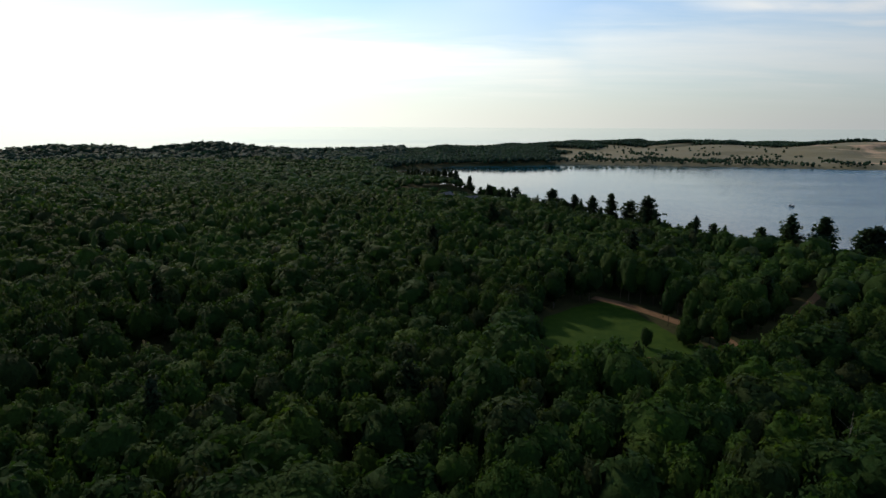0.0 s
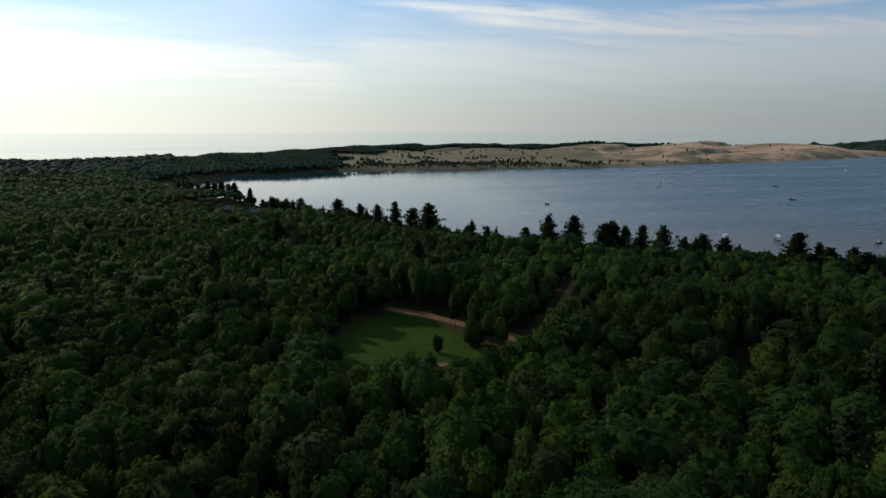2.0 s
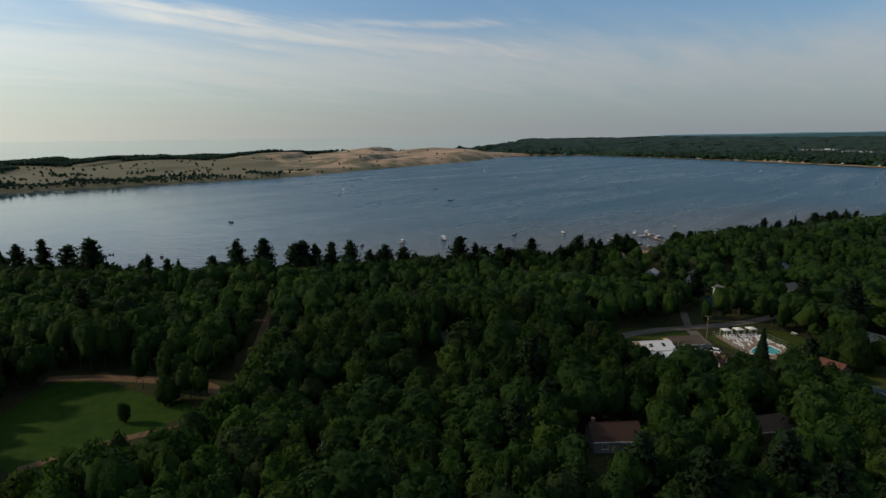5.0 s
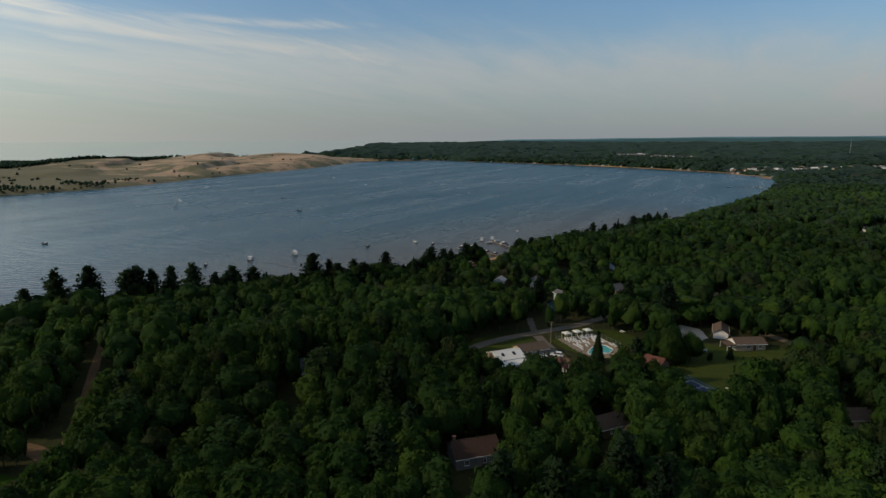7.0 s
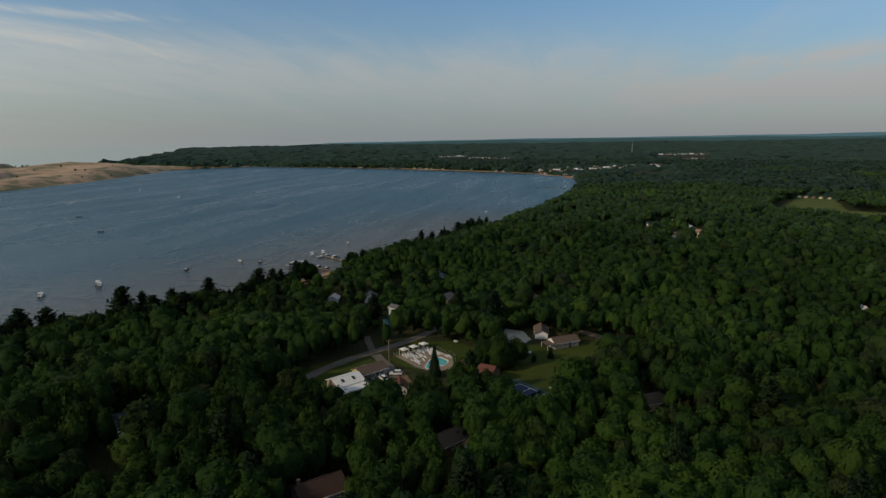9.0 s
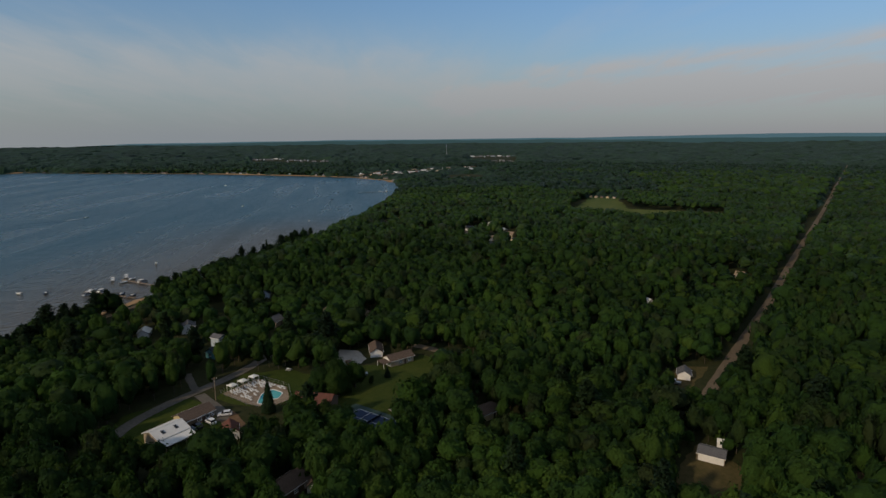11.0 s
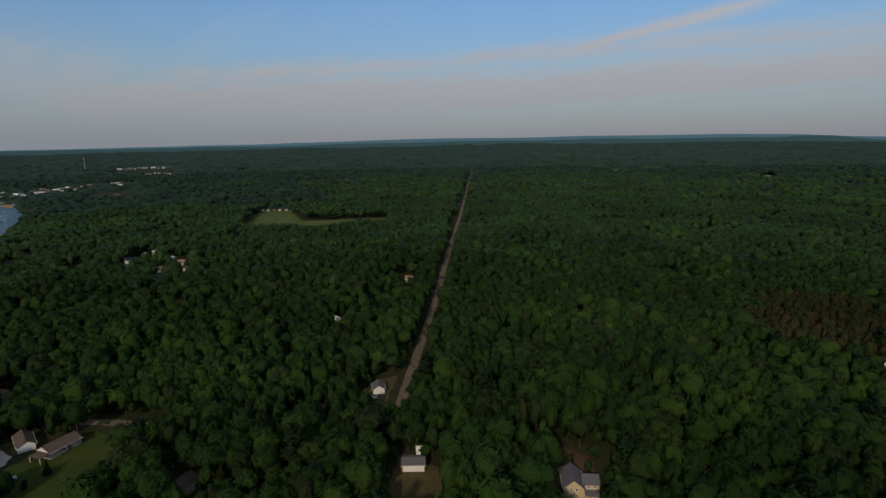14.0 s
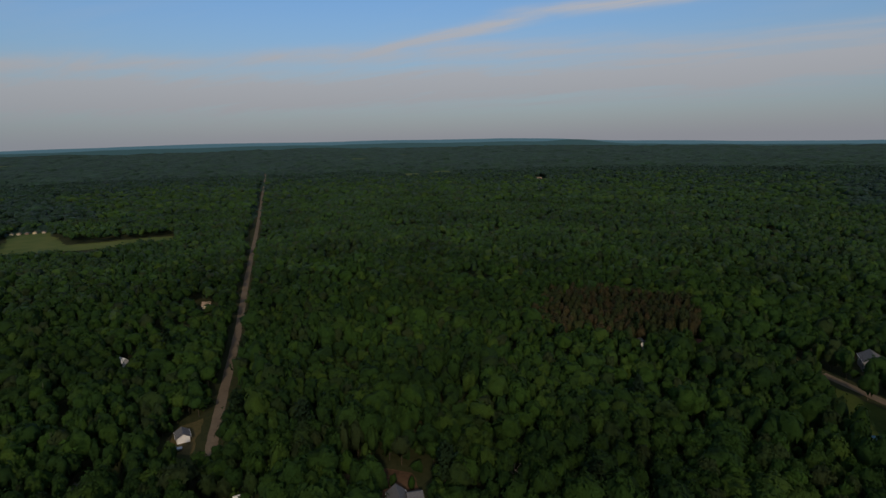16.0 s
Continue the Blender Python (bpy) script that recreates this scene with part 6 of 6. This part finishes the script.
def lounger(n_):
    e = new("sun_lounger")
    bm = bmesh.new()
    block(bm, -0.3, 0, 0.36, 1.3, 0.62, 0.07)
    part("seat", bm, M_CANVAS, e)
    bm = bmesh.new()
    block(bm, 0, 0, 0, 0.75, 0.62, 0.07)
    bmesh.ops.rotate(bm, verts=bm.verts[:], cent=(0, 0, 0), matrix=Matrix.Rotation(radians(-40), 3, "Y"))
    bmesh.ops.translate(bm, verts=bm.verts[:], vec=(0.62, 0, 0.58))
    part("backrest", bm, M_CANVAS, e)
    for lx in (-0.8, 0.3):
        for ly in (-0.27, 0.27):
            bm = bmesh.new()
            block(bm, lx, ly, 0.17, 0.06, 0.06, 0.34)
            part("leg", bm, M_TRIM, e)
    return tagged(e, "white sun lounger on the pool deck", "lounger", "loungers round the pool")


first = lounger(0)
lr = np.random.RandomState(91)
spots = []
e1, e2 = unit(np.array([10.2, -9.4])), unit(np.array([-9.6, -11.4]))       # along the cabanas, and from them to the pool
for i in range(13):
    for j in range(6):
        q = np.array([211.2, 69.6]) + e1 * (i * 1.15 + lr.uniform(-0.15, 0.15)) + e2 * (1.4 + j * 2.15 + lr.uniform(-0.2, 0.2))
        if lr.rand() < 0.66:
            spots.append((q[0], q[1], 50 + lr.uniform(-14, 14)))
for i in range(9):
    spots.append((211.5 + i * 1.2, 49.9 + i * 1.4, 200 + lr.uniform(-15, 15)))
in_pool = np.array([(211.8, 54.2), (208.6, 50.0), (203.8, 50.8), (203.6, 53.4), (199.6, 54.0), (200.6, 57.4), (208.4, 57.4)])
outline = np.array(deck_line)
n_ = 0
for q in spots:
    if signed(outline, q[0], q[1]) > -0.9 or signed(in_pool, q[0], q[1]) < 1.4:
        continue
    m = pose(q[0], q[1], 0.46, 0, 0, q[2])
    if n_ == 0:
        first.matrix_basis = m
    else:
        copy_thing(first, m)
    n_ += 1


def cabana():
    e = new("cabana")
    bm = bmesh.new()
    block(bm, 0, 0, 2.5, 2.9, 2.9, 0.1)
    bmesh.ops.create_cone(bm, cap_ends=True, segments=4, radius1=2.0, radius2=0.2, depth=0.5, matrix=Matrix.Translation((0, 0, 2.8)) @ Matrix.Rotation(radians(45), 4, "Z"))
    part("canopy", bm, M_CANVAS, e)
    for lx in (-1.3, 1.3):
        for ly in (-1.3, 1.3):
            bm = bmesh.new()
            block(bm, lx, ly, 1.25, 0.1, 0.1, 2.5)
            part("post", bm, M_TRIM, e)
    return tagged(e, "white square cabana on the pool deck", "cabana", "cabanas by the pool")


cab0 = cabana()
for n_, (q0, q1) in enumerate([(211.8, 68.8), (215.6, 65.9), (219.4, 62.8)]):
    m = pose(q0, q1, 0.46, 0, 0, -38)
    if n_ == 0:
        cab0.matrix_basis = m
    else:
        copy_thing(cab0, m)

# pool fence
e = new("fence")
fp = [np.array(p_) for p_ in ((210.3, 72.6), (199.9, 60.9), (196.4, 53.0), (202.7, 45.8), (214.5, 48.9), (223.7, 62.7), (210.3, 72.6))]
for a_, b_ in zip(fp, fp[1:]):
    d_ = b_ - a_
    ln_ = np.hypot(*d_)
    ang = math.atan2(d_[1], d_[0])
    for z_ in (0.55, 1.35):
        bm = bmesh.new()
        block(bm, *(a_ + b_) / 2, 0.4 + z_, ln_, 0.04, 0.05, ang)
        part("rail", bm, M_STEEL, e)
    for i in range(int(ln_ / 2.5) + 1):
        q = a_ + d_ * i * 2.5 / ln_
        bm = bmesh.new()
        block(bm, q[0], q[1], 1.05, 0.07, 0.07, 1.5)
        part("post", bm, M_STEEL, e)
tagged(e, "thin grey metal fence round the pool deck", "fence")

# ---------------- sports court ----------------
cdeg = math.degrees(math.atan2(19.6 - 26.4, 193.7 - 185.2))
e = new("sports_court")
e.matrix_basis = pose(183.2, 17.0, 0.45, 0, 0, cdeg + 90)
bm = bmesh.new()
block(bm, 0, 0, -0.02, 27.0, 15.0, 0.08)
part("apron", bm, M_APRON, e)
bm = bmesh.new()
block(bm, 0, 0, 0.03, 19.0, 10.0, 0.04)
part("playing_surface", bm, M_COURT, e, "blue painted playing surface")
for sx, sy, lx, ly in [(0, -5, 19, 0.14), (0, 5, 19, 0.14), (-9.5, 0, 0.14, 10), (9.5, 0, 0.14, 10), (0, 0, 19, 0.12), (-4.5, 0, 0.12, 10), (4.5, 0, 0.12, 10)]:
    bm = bmesh.new()
    block(bm, sx, sy, 0.055, lx, ly, 0.02)
    part("line", bm, M_TRIM, e)
bm = bmesh.new()
block(bm, 0, 0, 0.5, 0.05, 10.8, 0.9)
part("net", bm, M_GLASS, e)
tagged(e, "blue sports court with white lines beside the lawn", "court")

# ---------------- poles, lawn things ----------------
def utility_pole(x, y, h, deg, label):
    e = new("utility_pole")
    e.matrix_basis = pose(x, y, 0.1, 0, 0, deg)
    part("pole", tube(bmesh.new(), 0, 0, 0, h, 0.16, 0.1), M_WOOD, e)
    bm = bmesh.new()
    block(bm, 0, 0, h - 0.6, 0.1, 2.0, 0.12)
    part("crossarm", bm, M_WOOD, e)
    for s_ in (-0.85, 0, 0.85):
        part("insulator", tube(bmesh.new(), 0, s_, h - 0.54, h - 0.34, 0.06, 0.04), M_TRIM, e)
    part("transformer", tube(bmesh.new(), 0.3, 0, h - 1.9, h - 1.1, 0.22), M_STEEL, e)
    return tagged(e, label, "utility pole", "utility poles")


utility_pole(205.0, 72.8, 9.0, 20, "wooden utility pole at the corner of the pool")
utility_pole(250.8, 3.6, 9.0, -50, "wooden utility pole beside the ranch house")
utility_pole(263.0, 99.0, 9.0, 30, "wooden utility pole on the side lane")

for n_, (q0, q1, dg) in enumerate([(191.0, 10.2, 120), (230.0, 51.5, 60), (226.0, 24.0, 30)]):
    e = new("picnic_table")
    e.matrix_basis = pose(q0, q1, 0.4, 0, 0, dg)
    bm = bmesh.new()
    block(bm, 0, 0, 0.74, 1.9, 0.8, 0.06)
    part("tabletop", bm, M_CANVAS, e)
    for s_ in (-0.7, 0.7):
        bm = bmesh.new()
        block(bm, 0, s_, 0.44, 1.9, 0.28, 0.05)
        part("bench", bm, M_CANVAS, e)
        bm = bmesh.new()
        block(bm, s_, 0, 0.36, 0.1, 1.5, 0.08)
        block(bm, s_, 0, 0.18, 0.1, 0.5, 0.9)
        part("leg", bm, M_WOOD, e)
    tagged(e, "pale picnic table on the grass", "table", "picnic tables")


# ---------------- boats and docks ----------------
def boat(kind):
    if kind == "pontoon":
        e = new("pontoon_boat")
        for s_ in (-0.95, 0.95):
            bm = bmesh.new()
            bmesh.ops.create_cone(bm, cap_ends=True, segments=10, radius1=0.34, radius2=0.3, depth=6.6, matrix=Matrix.Translation((0, s_, 0.1)) @ Matrix.Rotation(radians(90), 4, "Y"))
            part("pontoon", bm, M_STEEL, e)
        bm = bmesh.new()
        block(bm, 0, 0, 0.5, 6.4, 2.5, 0.14)
        part("deck", bm, M_HULL, e)
        for s_ in (-1.2, 1.2):
            bm = bmesh.new()
            block(bm, 0, s_, 0.85, 5.6, 0.06, 0.6)
            part("rail", bm, M_DARKHULL, e)
        bm = bmesh.new()
        block(bm, -0.9, 0, 2.05, 3.0, 2.3, 0.1)
        part("canopy", bm, M_CANVAS, e, "white canvas canopy", 0.04)
        for sx in (-2.2, 0.4):
            for s_ in (-1.1, 1.1):
                bm = bmesh.new()
                block(bm, sx, s_, 1.3, 0.06, 0.06, 1.5)
                part("post", bm, M_STEEL, e)
        bm = bmesh.new()
        block(bm, -2.4, 0, 0.85, 0.9, 2.0, 0.55)
        part("seat", bm, M_CANVAS, e)
        return tagged(e, "pontoon boat with a white canopy on the lake", "boat", "boats on the lake")
    e = new("motorboat")
    bm = bmesh.new()
    st = [(-2.9, 0.95, 0.1), (-1.0, 1.05, 0.08), (1.0, 0.95, 0.1), (2.2, 0.55, 0.25), (3.0, 0.06, 0.5)]
    rows_ = []
    for x_, w_, k_ in st:
        rows_.append([bm.verts.new((x_, y_, z_)) for y_, z_ in ((-w_, 0.75 + k_ * 0.4), (-w_ * 0.85, 0.1 + k_), (0, -0.25 + k_), (w_ * 0.85, 0.1 + k_), (w_, 0.75 + k_ * 0.4))])
    for a_, b_ in zip(rows_, rows_[1:]):
        for i in range(4):
            bm.faces.new((a_[i], a_[i + 1], b_[i + 1], b_[i]))
        bm.faces.new((a_[4], a_[0], b_[0], b_[4]))
    bm.faces.new(rows_[0])
    bm.faces.new(rows_[-1][::-1])
    part("hull", bm, M_HULL if kind == "white" else M_DARKHULL, e)
    bm = bmesh.new()
    block(bm, 0.6, 0, 1.1, 0.1, 1.5, 0.5)
    part("windscreen", bm, M_GLASS, e)
    bm = bmesh.new()
    block(bm, -1.1, 0, 0.95, 1.6, 1.3, 0.35)
    part("seat", bm, M_CANVAS, e)
    bm = bmesh.new()
    block(bm, -3.1, 0, 0.75, 0.45, 0.4, 0.9)
    part("outboard_motor", bm, M_TYRE, e)
    return tagged(e, "%s motorboat on the lake" % ("white open" if kind == "white" else "small dark"), "boat", "boats on the lake")


MOORED = [(290, 283, 0, 40), (293, 287, 0, 35), (263, 297, 0, 30), (338, 258, 1, 10), (369, 237, 2, 60), (369, 221, 1, 15), (400, 196, 0, 20), (408, 191, 0, 30),
           (452, 188, 2, 20), (238, 309, 1, 40), (132, 372, 1, 70), (229, 478, 1, 100), (470, 448, 1, 140), (826, 216, 2, -30), (924, 158, 1, 10), (672, 105, 2, 0),
           (898, 103, 1, 50), (1000, 300, 1, 20), (560, 560, 1, 130)]
UNDER_WAY = [(484, 666, 3, 60), (632, 793, 3, 30), (776, 588, 3, -140), (726, 373, 3, -30), (1184, 338, 3, 60), (700, 700, 3, 20), (900, 760, 3, 40)]
BOATS = MOORED + UNDER_WAY
fleet = [boat("pontoon"), boat("dark"), boat("white"), boat("white")]
runabout = fleet[3]
bm = bmesh.new()
prev = None
for i in range(9):
    f = i / 8.0
    a, b = bm.verts.new((-2.6 - 24 * f, -0.6 - 2.0 * f * (1 - f) * 2, 0.05)), bm.verts.new((-2.6 - 24 * f, 0.6 + 2.0 * f * (1 - f) * 2, 0.05))
    c = bm.verts.new((-2.6 - 24 * f, 0, 0.22 * (1 - f) + 0.08))
    if prev:
        bm.faces.new((prev[0], prev[2], c, a))
        bm.faces.new((prev[2], prev[1], b, c))
    prev = (a, b, c)
part("wake", bm, M_FOAM, runabout, "white foaming wake")
for sgn in (-1, 1):
    bm = bmesh.new()
    prev = None
    for i in range(21):
        f = i / 20.0
        px_, py_ = -1 - 120 * f, sgn * (0.8 + 17 * f)
        row = [bm.verts.new((px_, py_ + q, z)) for q, z in ((-1.6, -0.12), (0, 0.34 * (1 - f) + 0.02), (1.6, -0.12))]
        if prev:
            bm.faces.new((prev[0], prev[1], row[1], row[0]))
            bm.faces.new((prev[1], prev[2], row[2], row[1]))
        prev = row
    crest = part("wake_wave", bm, M_LAKE, runabout, "low bow wave")
    crest.data.attributes.new("ruffled", "FLOAT", "POINT").data.foreach_set("value", [1.0] * len(crest.data.vertices))
tagged(runabout, "white motorboat under way with a foaming wake", "boat", "boats under way")
used = [False] * 4
for bx_, by_, k_, dg in BOATS:
    m = pose(bx_, by_, -0.72, 0, 0, dg)
    if not used[k_]:
        fleet[k_].matrix_basis = m
        used[k_] = True
    else:
        copy_thing(fleet[k_], m)


def dock(a_, b_, label):
    a_, b_ = np.array(a_, float), np.array(b_, float)
    e = new("dock")
    ln_ = np.hypot(*(b_ - a_))
    dg = math.degrees(math.atan2(b_[1] - a_[1], b_[0] - a_[0]))
    e.matrix_basis = pose(a_[0], a_[1], -0.2, 0, 0, dg)
    n = int(ln_ / 3)
    for i in range(n):
        bm = bmesh.new()
        block(bm, (i + 0.5) * ln_ / n, 0, 0.1, ln_ / n - 0.08, 1.5, 0.14)
        part("deck_section", bm, M_WOOD, e)
        if i % 2 == 0:
            for s_ in (-0.7, 0.7):
                part("post", tube(bmesh.new(), (i + 0.5) * ln_ / n, s_, -2.0, 0.5, 0.1), M_WOOD, e)
    tagged(e, label, "dock", "docks")


dock((351, 161), (369, 199), "long wooden dock with moored boats")
dock((374, 152), (399, 190), "wooden dock near the sandy beach")
dock((1021, 12), (1006, 60), "long public dock far across the lake")
for n_, (q0, q1, dg, k_) in enumerate([(369, 188, -30, 0), (363, 194, 150, 0), (373, 196, -30, 2), (358, 184, 150, 2), (360, 174, 150, 1), (356, 166, 150, 1), (392, 174, -30, 0), (401, 184, -30, 2), (392, 186, 150, 2),
                                       (314, 176, 60, 2), (1012, 28, 200, 1), (1020, 34, 20, 0), (1005, 46, 200, 1), (1014, 52, 20, 1), (1002, 66, 100, 1), (1022, 22, 20, 2)]):
    copy_thing(fleet[k_], pose(q0, q1, -0.72, 0, 0, dg))

# houses along the far shore and the distant town
far_r = np.random.RandomState(97)
WALLS = [W_WHITE, W_TAN, W_CREAM, W_GREY, W_BLUE]
ROOFS = [R_GREY, R_BROWN, R_METAL, R_TAN]


def far_house(x, y, deg, L, W, h, wall, roof, label, group="houses across the lake"):
    e = new("house")
    z = float(ground_height(x, y))
    e.matrix_basis = pose(x, y, z, 0, 0, deg)
    bm = bmesh.new()
    prism(bm, [(-W / 2, -1), (W / 2, -1), (W / 2, h), (0, h + W * 0.25), (-W / 2, h)], -L / 2, L / 2)
    part("wall", bm, wall, e)
    for sgn in (-1, 1):
        bm = bmesh.new()
        prism(bm, [(0, h + W * 0.25 + 0.05), (sgn * (W / 2 + 0.5), h - 0.2), (sgn * (W / 2 + 0.5), h + 0.1), (0, h + W * 0.25 + 0.35)], -L / 2 - 0.4, L / 2 + 0.4)
        part("roof", bm, roof, e)
    return tagged(e, label, "house", group)


for i in range(34):
    u_ = far_r.uniform(0.25, 7.9)
    i_ = int(u_)
    q = LAKE[11 + i_] + (LAKE[12 + i_] - LAKE[11 + i_]) * (u_ - i_)
    q = q + unit(q - np.array([700, 550])) * far_r.uniform(9, 22)
    kw, kr = far_r.choice([1, 3, 3, 3, 4]), far_r.choice([0, 0, 1, 1, 0])
    far_house(q[0], q[1], math.degrees(math.atan2(q[1] - 550, q[0] - 700)) + far_r.choice([0, 90]), far_r.uniform(5, 9), far_r.uniform(4.5, 6), far_r.uniform(2.2, 3.2), WALLS[kw], ROOFS[kr],
              ("white", "tan", "cream", "grey", "pale blue")[kw] + " house on the far lake shore")
for i in range(105):
    f = far_r.rand() ** 0.8
    q = np.array([1355 + 330 * f, 95 - 300 * f]) + far_r.normal(size=2) * [30, 22]
    if signed(LAKE, q[0], q[1]) < 8:
        continue
    kw, kr = far_r.choice([0, 0, 2, 1]), far_r.randint(4)
    far_house(q[0], q[1], far_r.uniform(0, 180), far_r.uniform(7, 14), far_r.uniform(6, 9), far_r.uniform(4.5, 7.5), WALLS[kw], ROOFS[kr],
              ("white", "tan", "cream", "grey", "pale blue")[kw] + " building in the town by the lake corner")
# rows of pale sheds and houses in the far clearings
for cx_, cy_, wide_, n_far in [(2440, 512, 62, 9), (2330, 342, 84, 12), (2560, -428, 95, 12), (2150, -395, 40, 5)]:
    u_ = np.array([cx_, cy_]) / math.hypot(cx_, cy_)
    for i in range(n_far):
        q = np.array([cx_, cy_]) + np.array([u_[1], -u_[0]]) * wide_ * (2 * (i + far_r.rand() * 0.8) / n_far - 1) + u_ * far_r.uniform(-70, 60)
        long_ = far_r.rand() < 0.45
        far_house(q[0], q[1], math.degrees(math.atan2(u_[1], u_[0])) + far_r.choice([0, 90]) + far_r.uniform(-12, 12), far_r.uniform(14, 24) if long_ else far_r.uniform(7, 10),
                  far_r.uniform(7, 9) if long_ else 6, far_r.uniform(2.6, 4), W_BLUE if far_r.rand() < 0.4 else W_GREY, R_METAL if far_r.rand() < 0.35 else R_GREY,
                  "long white storage shed in a distant clearing" if long_ else "pale house in a distant clearing", "buildings in the distant woods")
for q0, q1, L_ in [(1240, -140, 12), (1262, -128, 14), (1290, -152, 12), (1255, -165, 10), (652, -1383, 11)]:
    far_house(q0, q1, math.degrees(math.atan2(q1, q0)), L_, 11, 7 if L_ > 15 else 4, W_WHITE, R_METAL if L_ > 15 else R_TAN, "long white warehouse in the distant woods" if L_ > 15 else "pale house in a clearing of the distant woods", "buildings in the distant woods")


def mast(x, y, h):
    """A three-legged lattice mast."""
    e = new("radio_mast")
    e.matrix_basis = pose(x, y, float(ground_height(x, y)))
    foot = [Vector((math.cos(a), math.sin(a), 0)) for a in (0.5, 2.6, 4.7)]

    def bar(name, p, q, r):
        bm = bmesh.new()
        d = q - p
        bmesh.ops.create_cone(bm, cap_ends=True, segments=5, radius1=r, radius2=r, depth=d.length, matrix=Matrix.Translation((p + q) / 2) @ d.to_track_quat("Z", "Y").to_matrix().to_4x4())
        part(name, bm, M_STEEL, e)

    for f in foot:
        bar("leg", f * 3.0, f * 0.4 + Vector((0, 0, h)), 0.22)
    for k in range(8):
        z0, z1 = h * k / 8, h * (k + 1) / 8
        for i in range(3):
            a, b = foot[i], foot[(i + 1) % 3]
            bar("brace", a * (3 - 2.6 * k / 8) + Vector((0, 0, z0)), b * (3 - 2.6 * (k + 1) / 8) + Vector((0, 0, z1)), 0.14)
    bar("antenna", Vector((0, 0, h)), Vector((0, 0, h + 7)), 0.15)
    return tagged(e, "slender grey lattice radio mast above the distant woods", "mast")


mast(2391, -203, 52)
for n_, (q0, q1) in enumerate([(862, -322), (866, -313), (868, -305), (871, -297), (874, -290)]):
    far_house(q0, q1, 60, 6, 4, 2.2, (W_TAN, W_CREAM, W_BROWN)[n_ % 3], (R_GREY, R_TAN)[n_ % 2], "small pale shed in a row beside the field", "sheds beside the field")
for n_, (q0, q1, L_) in enumerate([(520, -80, 9), (505, -95, 7), (560, -98, 8), (548, -60, 8), (488, -72, 6)]):
    far_house(q0, q1, 20 + 40 * n_, L_, 5.5, 2.6, (W_WHITE, W_CREAM, W_TAN)[n_ % 3], (R_TAN, R_GREY, R_METAL)[n_ % 3], "pale cottage in a small clearing of the woods", "cottages in the woods")
